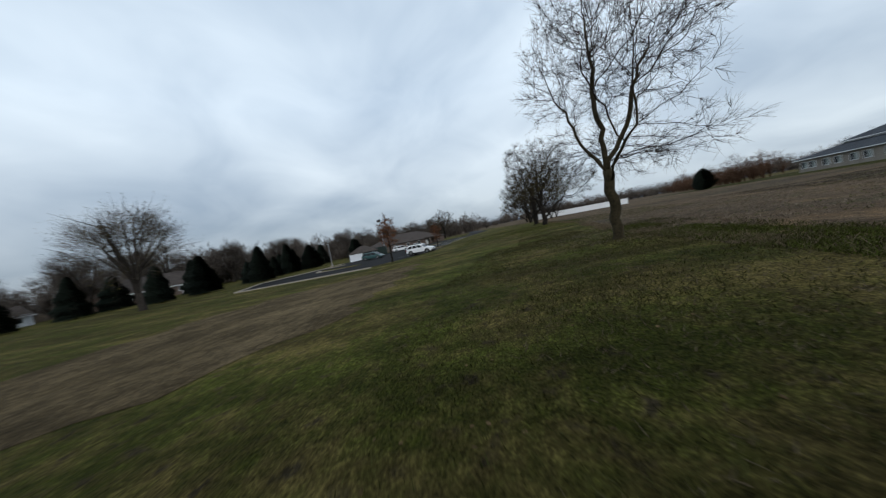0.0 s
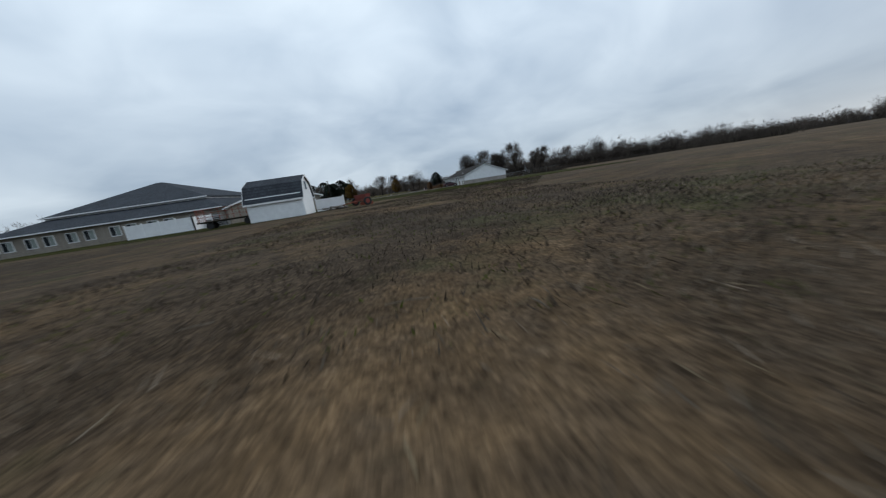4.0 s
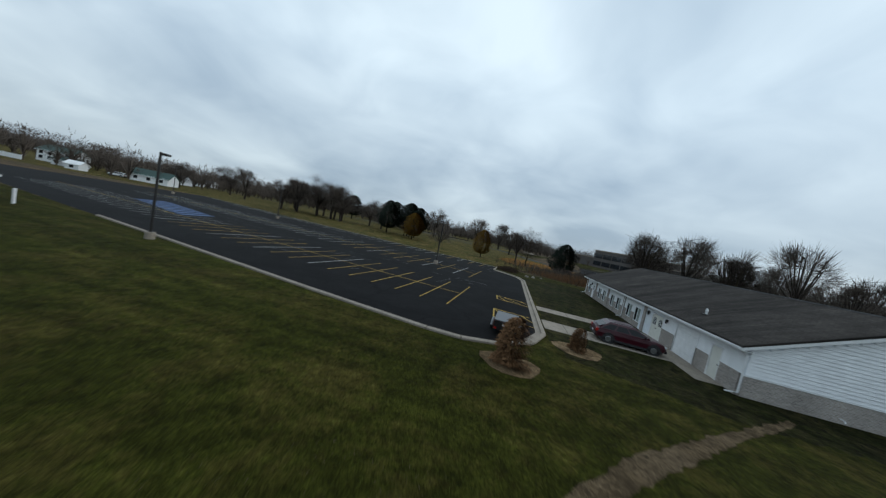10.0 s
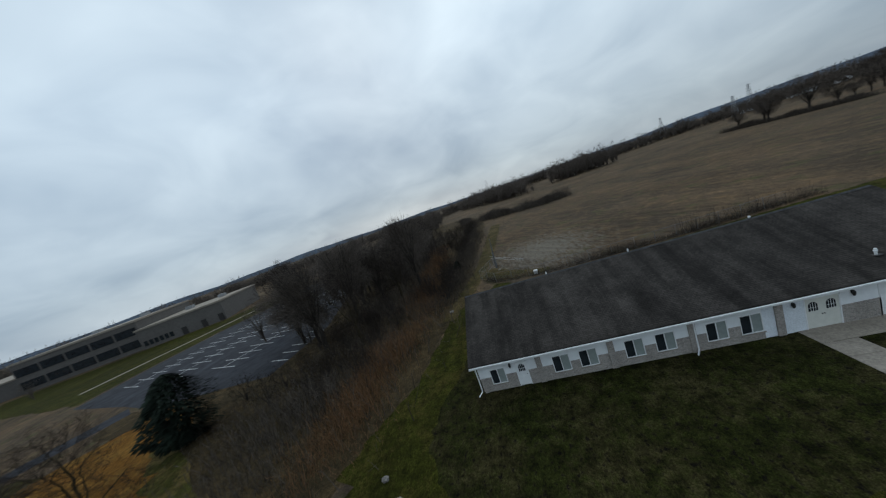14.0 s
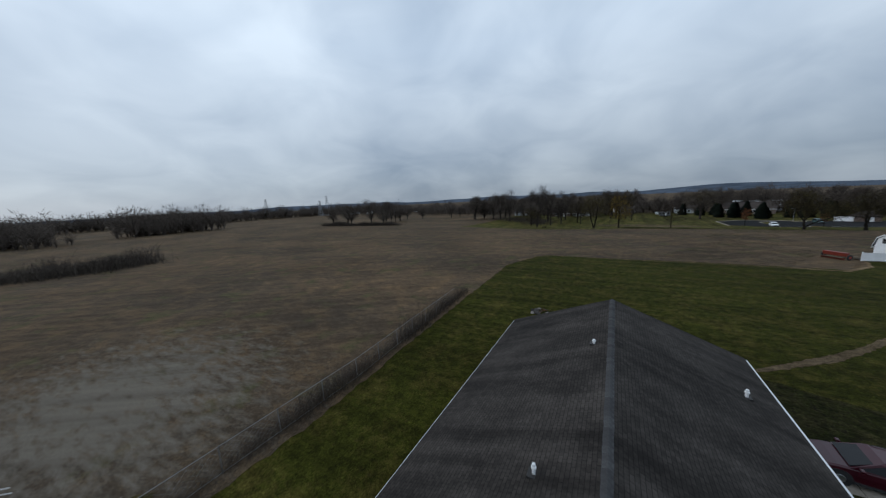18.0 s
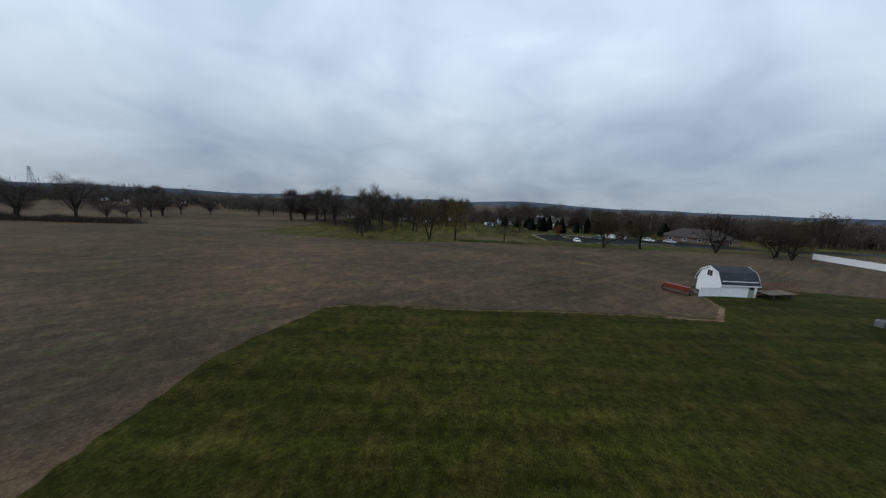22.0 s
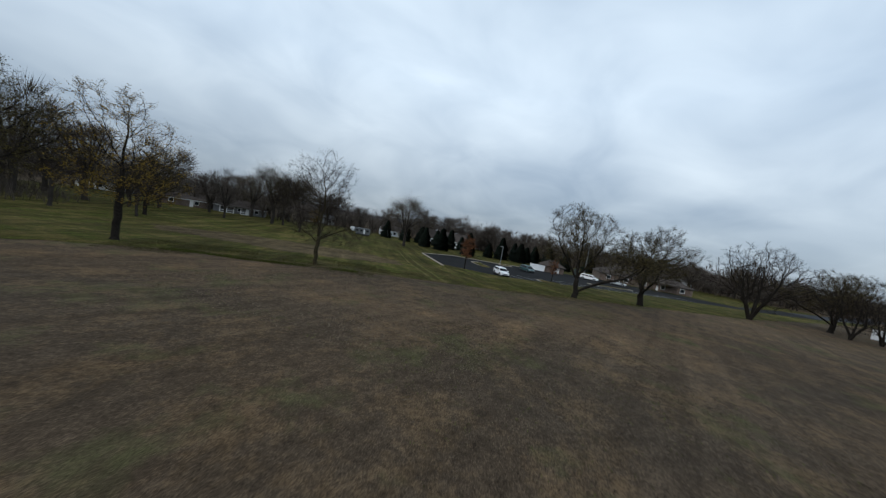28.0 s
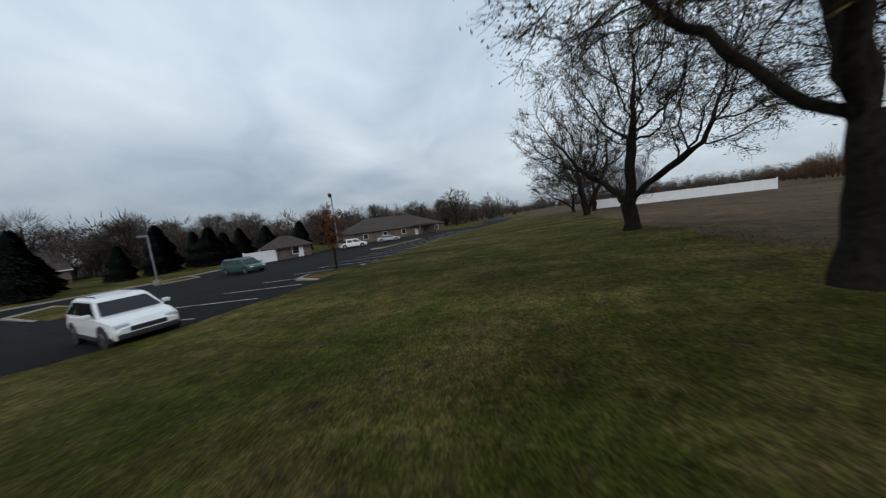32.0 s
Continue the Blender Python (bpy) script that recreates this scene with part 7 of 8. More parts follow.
big = at(bare_tree("old_tree", "old spreading tree with a forked leaning trunk and few leaves", 11,
                   [[(0, 0, -0.2), (-0.05, 0, 1.2), (-0.2, 0.1, 2.6), (-0.3, 0.2, 4.4), (-0.3, 0.2, 6.6)], [(-0.2, 0.1, 2.4), (-1.4, 0.4, 4.2), (-2.6, 0.5, 6.0)], [(-0.2, 0.1, 2.8), (0.9, 0.5, 4.6), (1.8, 0.8, 6.4)], [(-0.2, 0.1, 2.2), (-0.3, 1.2, 3.7), (-0.4, 2.6, 5.6)],
                    [(-0.05, 0, 0.8), (0.9, -0.2, 1.6), (2.6, -0.5, 2.7), (4.8, -0.9, 3.7)]],
                   [(-0.6, 0.2, 7.9, 5.5, 5.0), (5.5, -1.0, 5.7, 5.0, 3.2), (-3.5, 0.8, 5.4, 3.0, 2.2), (-0.4, 3.2, 6.4, 2.8, 2.4)], 4200, tip=0.0105, leaves=M_LEAF_OLIVE, leaf_n=36000, leaf_size=0.056, twigs=8, girth=0.36, kill=0.66), 49.7, 105.55, -38)
third = at(bare_tree("old_tree", "wide low tree with olive late leaves", 17, [[(0, 0, -0.2), (0.1, 0.1, 1.4), (-0.1, 0.3, 3.0), (-0.3, 0.2, 5.0)], [(0.1, 0.1, 1.3), (0.9, -0.2, 2.4), (2.4, -0.5, 3.6)], [(0.1, 0.1, 1.5), (-1.2, 0.4, 2.6), (-2.8, 0.6, 3.8)]],
                     [(-0.6, 0, 7.4, 5.8, 4.8), (3.2, -0.6, 5.0, 4.0, 2.6), (-3.4, 0.6, 5.0, 3.4, 2.4)], 2600, tip=0.013, leaves=M_LEAF_OLIVE, leaf_n=22000, leaf_size=0.06, twigs=7, girth=0.38, kill=0.68), 61.5, 105.6, 70)
fourth = at(bare_tree("bare_tree", "bare dome-shaped tree with several stems", 23, [[(0, 0, -0.2), (0.4, 0, 1.6), (1.3, 0.2, 3.4)], [(0, 0, -0.2), (-0.5, 0.3, 1.5), (-1.6, 0.8, 3.6)], [(0, 0, -0.2), (0, -0.6, 1.6), (-0.2, -1.6, 3.6)]],
                      [(0, 0, 7.0, 7.8, 6.4)], 2400, tip=0.014, twigs=7, girth=0.26, kill=0.75), 84.8, 104.4, 0)
again(third, 100.0, 101.0, 200, 0.92)
again(big, 108.0, 103.5, 130, 0.9)
again(fourth, 95.5, 97.5, 100, 0.62)
again(fourth, 98.5, 95.5, 10, 0.55)
at(bare_tree("leafy_tree", "tree with two stems and yellow-green late leaves", 29, [[(0, 0, -0.2), (-0.4, 0.1, 1.6), (-1.2, 0.2, 4.4)], [(0.1, 0, -0.2), (0.4, -0.1, 1.6), (1.0, -0.2, 4.6)]],
                   [(-0.2, 0, 8.4, 5.8, 6.4)], 2000, tip=0.012, leaves=M_LEAF_OLIVE, leaf_n=20000, leaf_size=0.075, girth=0.26, kill=0.75), -7.2, 107.2, 0)
at(bare_tree("leafy_tree", "slender tree with yellowing leaves on low boughs", 31, [[(0, 0, -0.2), (0, 0.1, 2.0), (0.1, 0, 5.4)]],
                    [(0, 0, 8.0, 5.0, 6.0), (0.5, -0.5, 4.6, 4.8, 2.0)], 1900, tip=0.012, leaves=M_LEAF_YELLOW, leaf_n=10000, leaf_size=0.075, girth=0.26, kill=0.75), 1.5, 107.8, 0)
small = at(bare_tree("bare_tree", "small grey many-stemmed bare tree or shrub", 37, [[(0, 0, -0.1), (0.4, 0.1, 1.2)], [(0, 0, -0.1), (-0.4, 0.2, 1.2)], [(0, 0, -0.1), (0.05, -0.5, 1.4)]], [(0, 0, 4.2, 3.9, 3.8)], 900, tip=0.012, bark=M_BARK_PALE, twigs=6, girth=0.14), -29.6, 107.5, 0)
plain_tree = at(bare_tree("bare_tree", "bare grey tree on the grass", 41, [[(0, 0, -0.2), (0.1, 0, 2.0), (0, 0.1, 4.5)]], [(0, 0, 7.0, 4.8, 5.2)], 1300, tip=0.016, bark=M_BARK_PALE, twigs=6, girth=0.24), -27.5, 127.5, 0)
plain_two = at(bare_tree("bare_tree", "bare tree with a round crown", 43, [[(0, 0, -0.2), (0, 0.1, 2.4), (0.2, 0, 3.4)]], [(0, 0, 6.8, 6.4, 5.4)], 1400, tip=0.017, leaves=M_LEAF_OLIVE, leaf_n=6000, leaf_size=0.10, twigs=6, girth=0.3), -36.0, 123, 0, 0.8)
red = at(bare_tree("young_tree", "young upright tree with rust-brown leaves", 47, [[(0, 0, -0.1), (0, 0, 1.5), (0.05, 0, 4.5)]], [(0, 0, 3.9, 1.3, 2.5)], 420, girth=0.1, leaves=M_LEAF_RUST, leaf_n=3200, leaf_size=0.085, step=0.3, kill=0.45, reach=0.45), 42.8, 127.5, 0, 1.15)
again(red, 61.5, 125.0, 50, 0.85)
for k, (x, y, s) in enumerate(((8, 160, 0.9), (-27, 159, 1.1), (-31, 173, 1.2), (-20, 180, 1.2), (-12, 168, 1.1), (-58, 190, 1.2), (-48, 170, 1.1), (-42, 185, 1.2),
                               (-15, 140, 0.8), (10.3, 214.5, 1.59), (24, 200, 1.2), (-5, 200, 1.3), (51.4, 204.2, 1.46), (64.3, 209.3, 1.59), (84.8, 201.6, 1.59), (74.5, 214.5, 1.71), (100.2, 196.5, 1.46), (113.1, 201.6, 1.59), (131.0, 186.2, 1.46), (146.5, 170.8, 1.46),
                               (156.7, 157.9, 1.46), (168.6, 144.8, 1.46), (182.4, 155.4, 1.59), (141.3, 193.9, 1.59))):
    if y > 155:
        again((dome, dome_two, dome_low)[k % 3], x, y, 77 * k, s * (0.85, 0.85, 1.0)[k % 3])
    else:
        again((plain_tree, plain_two, small, plain_tree, plain_two)[k % 5], x, y, 77 * k, s * (1.4 if k % 5 == 2 else 1.0))
# bare trees on the grass west of the row
for k, (x, y, s) in enumerate(((-24.0, 137, 1.0), (-17.0, 146, 1.0), (-33.5, 126, 0.8))):
    again((plain_tree, plain_two)[k % 2], x, y, 83 * k, s)
# taller trees farther out on the grass
for k, (x, y, s) in enumerate(((-38.8, 150, 1.85), (-38.3, 135, 1.2), (-57.3, 156, 1.75), (-34.4, 159, 1.65), (-26, 168, 1.55), (-46, 166, 1.6), (10.6, 236, 1.5), (-68, 168, 1.7), (-76, 176, 1.6), (-88, 172, 1.7))):
    again((dome, dome_two)[k % 2], x, y, 59 * k, s * (0.85, 1.0)[k % 2], s)
# trees behind the long house and in the scrub
for k, (x, y, s) in enumerate(((-18.9, -57.2, 1.2), (-24, -50, 1.0), (-11, -60, 1.3), (-30, -62, 1.3), (-42, -66, 1.0), (-22, -74, 1.3), (-52, -58, 1.2), (-60, -76, 1.0), (-36, -84, 1.2),
                               (15.3, -63.2, 0.85), (18, -69.4, 0.8), (-13.1, -62.3, 1.05), (-75, -70, 1.0), (-9, -52, 1.0), (-28, -56, 1.1), (-16, -68, 1.1), (-46, -54, 0.9), (-88, -62, 1.2), (-100, -75, 1.1), (-70, -95, 1.2))):
    again((dome_two, slim, dome_two, dome)[k % 4], x, y, 61 * k, s * (0.95, 1.1, 1.0, 0.9)[k % 4], s * (1.25, 1.1, 1.1, 1.0)[k % 4])
again(dome_two, -32.6, -48.6, 200, 1.25, 1.6)
# shrubs standing up out of the scrub
rnd = random.Random(77)
for k in range(150):
    x = rnd.uniform(-120, 4)
    y = (-39.5 + 0.02 * (x + 25) if x < -18 else -47) - rnd.random() ** 1.5 * 20
    again(small, x, y, rnd.uniform(0, 360), rnd.uniform(0.32, 0.62))
# large trees at the far field side
for k, (x, y, s) in enumerate(((-149, 143, 0.62), (-149, 149, 0.85), (-150, 155, 0.98), (-151, 162, 1.05), (-155, 177, 0.85), (-143, 183, 0.7), (-119, 191, 0.85), (-117, 203, 0.8), (-91, 176, 1.05), (-86, 183, 1.2), (-79, 184, 1.1), (-84, 178, 0.8), (-71, 188, 1.35),
                               (-60, 200, 1.3), (-52, 207, 1.3), (-41, 205, 1.35), (-30, 212, 1.3), (-19, 205, 1.25), (-6, 212, 1.3), (6, 215, 1.3), (-193, 195, 1.3), (-228, 235, 1.5), (-205, 215, 1.2), (38, 222, 1.2), (60, 226, 1.25), (90, 214, 1.15), (122, 208, 1.1), (150, 188, 1.1), (176, 168, 1.05), (104, 222, 1.2))):
    again((dome, dome_two, dome, dome_low)[k % 4], x, y, 67 * k, s * 1.1 if k % 4 < 3 else s * 1.3)
# stand of large trees beyond the car park
for k, (x, y, s) in enumerate(((84, -80, 1.15), (90, -83, 1.35), (98, -85, 1.4), (105, -82, 1.25), (109, -78, 1.1), (112, -90, 1.3))):
    again((dome, dome_two)[k % 2], x, y, 53 * k, s)
# isle of trees in the field
for x, y, s in ((-150, 110, 1.5), (-140, 118, 1.8), (-160, 116, 1.4), (-168, 110, 1.3), (-132, 121, 1.2)):
    again(dome, x, y, x * 3, s * 0.85)
# golf course trees
for k, (x, y, s) in enumerate(((39.7, -61.4, 1.0), (53.5, -74, 0.65), (58, -81, 0.8), (72, -91, 1.1), (86, -84, 1.0), (92, -88, 1.1), (80, -96, 1.2), (100, -92, 1.1), (108, -98, 1.1), (116, -94, 1.1), (124, -104, 1.2), (36, -118, 1.2),
                               (20, -110, 1.1), (60, -130, 1.2), (140, -90, 1.2), (150, -70, 1.1), (160, -100, 1.2), (26, -150, 1.3), (132, -112, 1.2))):
    again((dome_low, dome, dome_two)[k % 3], x, y, 41 * k, s * (1.1 if k > 2 else 0.7))


def dense_tree(name, label, seed, h, r, material, z0=0.6, n=2600, power=0.7, top=0.15, size=0.28, category="tree", trunk=0.14, egg=0.0):
    """A full crown of many small pieces round a trunk: radius follows the height."""
    rnd = random.Random(seed)
    root = thing(name, label, category)
    tr = Geo().tube([(0, 0, -0.1), (0, 0, h * 0.5), (0.05, 0, h * 0.92)], [trunk, trunk * 0.7, 0.02], 7)
    for k in range(26):
        z, a = rnd.uniform(z0, h * 0.85), rnd.uniform(0, math.tau)
        w = r * (1 - (z - z0) / (h - z0)) ** power * 0.8
        tr.tube([(0, 0, z), (w * math.cos(a), w * math.sin(a), z + w * 0.25)], [0.03, 0.008], 3, False)
    part("trunk", tr.mesh("trunk"), M_BARK, root)
    lf = Geo()
    for k in range(n):
        z = z0 + (h - z0) * rnd.random() ** 1.25
        u = (z - z0) / (h - z0)
        lim = r * ((1 - u) ** power + top * (1 - u)) * (0.82 + 0.3 * math.sin(11 * u + 3 * math.sin(seed + 4 * u)) * 0.4)
        a = rnd.uniform(0, math.tau)
        if egg:
            lim = r * (math.sin(math.pi * u ** 0.7) ** 0.6 + 0.05) * (0.9 + egg * math.sin(4 * a + 9 * u + seed) + egg * 0.7 * math.sin(7 * a - 17 * u))
        w = lim * (1 - 0.5 * rnd.random() ** 2.0) * (0.85 + 0.2 * math.sin(3 * a + seed))
        p = Vector((w * math.cos(a), w * math.sin(a), z))
        out = Vector((math.cos(a), math.sin(a), rnd.uniform(-0.5, 0.35))).normalized()
        side = out.cross(Vector((0, 0, 1))).normalized()
        s = size * rnd.uniform(0.6, 1.4)
        lf.poly(p - out * s * 0.6 - side * s * 0.4, p + out * s, p - out * s * 0.6 + side * s * 0.4 + Vector((0, 0, s * 0.3)))
    part("crown", lf.mesh("crown"), material, root)
    return root


spruce = at(dense_tree("spruce", "dark green cone-shaped spruce", 5, 6.4, 2.6, M_NEEDLE, 0.2, 7500, 0.62, 0.05, 0.26), 41.9, 190.1, 0, 1.22)
SPRUCES = ((48.6, 191.3, 1.34), (54.8, 190.1, 1.16), (58.7, 183.6, 1.22), (64.3, 186.2, 1.10), (77.1, 175.9, 1.04), (83.4, 176.6, 1.10), (87.8, 174.4, 1.22), (92.5, 175.9, 1.22), (58.9, 165.0, 1.22), (62.3, 172.1, 0.98), (69.8, 171.4, 0.92), (74.8, 171.3, 1.28),
           (81.9, 169.5, 1.40), (51.4, 172.1, 1.34), (46.3, 175.9, 1.10), (118.2, 173.4, 1.46), (97.6, 163.1, 1.22), (34.7, 193.9, 1.10), (102.8, 179.8, 1.46))
for k, (x, y, s) in enumerate(SPRUCES):
    again(spruce, x, y, 57 * k, s * 1.05, s * (0.8 + 0.1 * (k % 3)))
pine = at(dense_tree("pine", "dark broad pine on the golf course", 9, 10.5, 4.8, M_NEEDLE, 1.8, 5500, 0.45, 0.1, 0.36, trunk=0.25, egg=0.22), 63.9, -78.4, 0)
for x, y, s in ((58.0, -84, 1.15), (54.5, -82, 0.95), (78, -140, 1.5), (86, -136, 1.4), (92, -142, 1.45), (70, -132, 1.3), (112, -135, 1.3)):
    again(pine, x, y, x * 7, s)
M_LEAF_GOLD = leafy("golden_leaf", (0.17, 0.092, 0.014), 0.4)
orange = at(dense_tree("golden_tree", "egg-shaped tree with golden brown leaves", 13, 7.6, 2.9, M_LEAF_GOLD, 1.1, 6000, 0.5, 0.0, 0.2, egg=0.1), 27.5, -59.5, 0, 0.98)
again(orange, 51.0, -69.5, 90, 1.3, 1.12)
again(orange, 73, -131, 30, 1.2)
juniper = at(dense_tree("juniper", "dark round juniper in the scrub", 15, 5.6, 2.5, M_NEEDLE, 0.1, 5500, 0.3, 0.1, 0.24, egg=0.14), 5.0, -67.5, 140, 1.55, 1.45)
again(juniper, -36.6, -40, 80, 0.4)
again(juniper, 106, 52, 30, 1.1)
again(juniper, 103.5, 54, 130, 1.0)
burning = at(dense_tree("round_shrub", "dark red-brown trimmed round shrub in a mulch bed", 19, 2.3, 1.1, M_BRUSH_RUST, 0.15, 3000, 0.3, 0.0, 0.12, "shrub", 0.05), 19.6, 4.6, 0)
burning.children[1].data.materials[0] = M_BRUSH
again(burning, 15.4, -0.4, 70, 0.62)
for x, y in ((19.6, 4.6), (15.4, -0.4)):
    sheet("mulch_bed", [(x + 1.5 * math.cos(a / 14 * math.tau) * (1 + 0.15 * math.sin(5 * a)), y + 1.2 * math.sin(a / 14 * math.tau)) for a in range(14)], 0.034, M_DIRT, "bark mulch bed round a shrub", category="mulch")


def thicket(name, label, pts, seed, n, h, material, half=3.0, lean=0.35, category="brush", kind="stuff", thick=0.02):
    """Bare brush along a line: many thin stems with side twigs, uneven in height."""
    rnd = random.Random(seed)
    g = Geo()
    lens = [math.hypot(b[0] - a[0], b[1] - a[1]) for a, b in zip(pts, pts[1:])]
    tot = sum(lens)
    for k in range(n):
        s = rnd.uniform(0, tot)
        i = 0
        while s > lens[i] and i < len(lens) - 1:
            s -= lens[i]
            i += 1
        u = s / lens[i]
        x = pts[i][0] + (pts[i + 1][0] - pts[i][0]) * u + rnd.gauss(0, half * 0.5)
        y = pts[i][1] + (pts[i + 1][1] - pts[i][1]) * u + rnd.gauss(0, half * 0.5)
        hh = h * rnd.uniform(0.35, 1.0) * (0.7 + 0.5 * noise.noise((x * 0.12, y * 0.12, seed)))
        z0 = gz(y)
        top = Vector((x + rnd.gauss(0, lean) * hh, y + rnd.gauss(0, lean) * hh, z0 + hh))
        b = Vector((x, y, z0))
        w = thick * hh
        side = Vector((rnd.gauss(0, 1), rnd.gauss(0, 1), 0)).normalized() * w
        g.poly(b - side, b + side, top)
        for j in range(3):
            p = b.lerp(top, rnd.uniform(0.3, 0.9))
            q = p + Vector((rnd.gauss(0, 1), rnd.gauss(0, 1), rnd.uniform(0.2, 1.2))) * hh * 0.22
            g.poly(p - side * 0.5, p + side * 0.5, q)
    me = g.mesh(name)
    me.materials.append(material)
    return tagged(new(name, me), label, category, "", kind)


thicket("fence_brush", "grey dry brush grown along the wire fence", [(-22.5, -33), (-20.2, -31), (-18.2, -23), (-18.1, -10), (-19.6, 14)], 2, 9000, 1.7, M_BRUSH, 0.8, 0.35, thick=0.008)
thicket("fence_saplings", "thin bare saplings along the wire fence", [(-18.3, -4), (-18.8, 4), (-19.4, 13)], 22, 420, 3.6, M_BRUSH, 0.9, 0.18, thick=0.009)
thicket("scrub", "tangled bare brown scrub beside the house", [(14, -52), (2, -54), (-10, -50), (-30, -54), (-60, -60), (-110, -62)], 3, 20000, 3.0, M_BRUSH, 10.0, 0.3)
thicket("low_scrub", "low grey tangled brush along the grass track", [(-16, -41.2), (-27, -40.2), (-40, -39.6), (-70, -39.8), (-120, -43), (-180, -54)], 13, 45000, 1.9, M_BRUSH, 4.5, 0.4, thick=0.014)
thicket("rusty_scrub", "rust-brown dry brush and saplings", [(12, -46), (2, -45.5), (-15, -44.5), (-32, -46), (-50, -49), (-80, -52)], 4, 17000, 2.1, M_BRUSH_RUST, 4.0, 0.3)
thicket("corner_shrub", "bare red-brown shrubs at the car park corner", [(19.6, -38.4), (20.4, -41.3), (19.2, -43.2)], 5, 6500, 1.35, M_HEDGE, 1.7, 0.3, thick=0.016)
thicket("hedge", "bare hedgerow reaching into the field", [(-136, -36), (-126, -28), (-118, -10), (-117, 1)], 6, 10000, 5.4, M_BRUSH, 6.0, 0.25)
thicket("isle_brush", "brush island in the middle of the field", [(-172, 108), (-150, 112), (-122, 121)], 7, 12000, 3.6, M_BRUSH, 5.0, 0.3)
thicket("wood_edge", "brown wood along the far field side", [(-60, -60), (-120, -90), (-210, -120), (-330, -110), (-430, -60)], 8, 14000, 7.5, M_BRUSH, 24.0, 0.16)
thicket("understorey", "grey-brown underbrush below the far trees", [(-180, 262), (-95, 232), (-60, 216), (-20, 212), (40, 226), (110, 214), (190, 170)], 21, 15000, 4.5, M_WOODS, 14, 0.3, thick=0.014)
thicket("orchard_brush", "bare brush on the grass beyond the tree row", [(-70, 175), (-40, 150), (-34, 132)], 10, 3000, 4.0, M_BRUSH, 9.0, 0.3)


def far_wood(name, label, pts, seed, n, h, material, half, twigs=110, thick=0.006):
    """Woods farther off: bare trees strewn along a line, all in one mesh."""
    rnd = random.Random(seed)
    protos = [wood_proto(seed * 10 + k, twigs, thick) for k in range(5)]
    lens = [math.hypot(b[0] - a[0], b[1] - a[1]) for a, b in zip(pts, pts[1:])]
    allv = []
    for k in range(n):
        s, i = rnd.uniform(0, sum(lens)), 0
        while s > lens[i] and i < len(lens) - 1:
            s -= lens[i]
            i += 1
        u = s / lens[i]
        x = pts[i][0] + (pts[i + 1][0] - pts[i][0]) * u + max(-1.5, min(1.5, rnd.gauss(0, 1))) * half
        y = pts[i][1] + (pts[i + 1][1] - pts[i][1]) * u + max(-1.5, min(1.5, rnd.gauss(0, 1))) * half
        hh = h * (rnd.uniform(0.5, 0.95) if rnd.random() < 0.75 else rnd.uniform(0.9, 1.3))
        wd = hh * rnd.uniform(0.95, 1.55)
        a = rnd.uniform(0, math.tau)
        P = protos[k % 5].reshape(-1, 3)
        V = np.stack(((P[:, 0] * math.cos(a) - P[:, 1] * math.sin(a)) * wd + x, (P[:, 0] * math.sin(a) + P[:, 1] * math.cos(a)) * wd + y, P[:, 2] * hh * 1.14 - 0.14 * hh + gz(y)), 1)
        allv.append(V)
    me = tri_mesh(name, np.concatenate(allv), material)
    return tagged(new(name, me), label, "woods", "", "stuff")


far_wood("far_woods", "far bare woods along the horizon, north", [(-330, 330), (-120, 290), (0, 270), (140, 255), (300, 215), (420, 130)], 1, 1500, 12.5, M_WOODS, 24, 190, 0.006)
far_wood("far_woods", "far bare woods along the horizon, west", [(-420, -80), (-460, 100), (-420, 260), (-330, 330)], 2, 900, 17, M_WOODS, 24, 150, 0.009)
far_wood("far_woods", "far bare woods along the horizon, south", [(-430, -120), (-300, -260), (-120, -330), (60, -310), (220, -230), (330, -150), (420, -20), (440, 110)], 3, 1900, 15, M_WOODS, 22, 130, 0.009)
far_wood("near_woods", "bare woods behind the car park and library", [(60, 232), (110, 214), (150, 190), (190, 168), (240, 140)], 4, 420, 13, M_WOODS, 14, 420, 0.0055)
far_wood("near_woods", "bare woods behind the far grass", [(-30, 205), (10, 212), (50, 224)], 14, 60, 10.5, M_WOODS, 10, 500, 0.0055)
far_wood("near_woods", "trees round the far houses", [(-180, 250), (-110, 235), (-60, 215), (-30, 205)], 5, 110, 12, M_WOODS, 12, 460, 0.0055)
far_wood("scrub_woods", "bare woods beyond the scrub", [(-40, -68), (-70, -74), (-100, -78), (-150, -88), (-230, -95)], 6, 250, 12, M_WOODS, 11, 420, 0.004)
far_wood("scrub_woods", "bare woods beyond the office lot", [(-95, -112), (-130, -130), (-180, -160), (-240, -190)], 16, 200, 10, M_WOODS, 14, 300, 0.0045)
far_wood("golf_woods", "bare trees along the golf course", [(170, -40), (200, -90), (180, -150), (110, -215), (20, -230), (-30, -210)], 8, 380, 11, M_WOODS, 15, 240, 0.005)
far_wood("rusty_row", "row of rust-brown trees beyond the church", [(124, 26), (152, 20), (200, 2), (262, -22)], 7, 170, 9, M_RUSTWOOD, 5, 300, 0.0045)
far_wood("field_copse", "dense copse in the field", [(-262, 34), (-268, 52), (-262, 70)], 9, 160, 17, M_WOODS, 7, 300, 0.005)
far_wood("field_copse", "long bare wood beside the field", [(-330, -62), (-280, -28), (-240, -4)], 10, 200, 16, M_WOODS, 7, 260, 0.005)
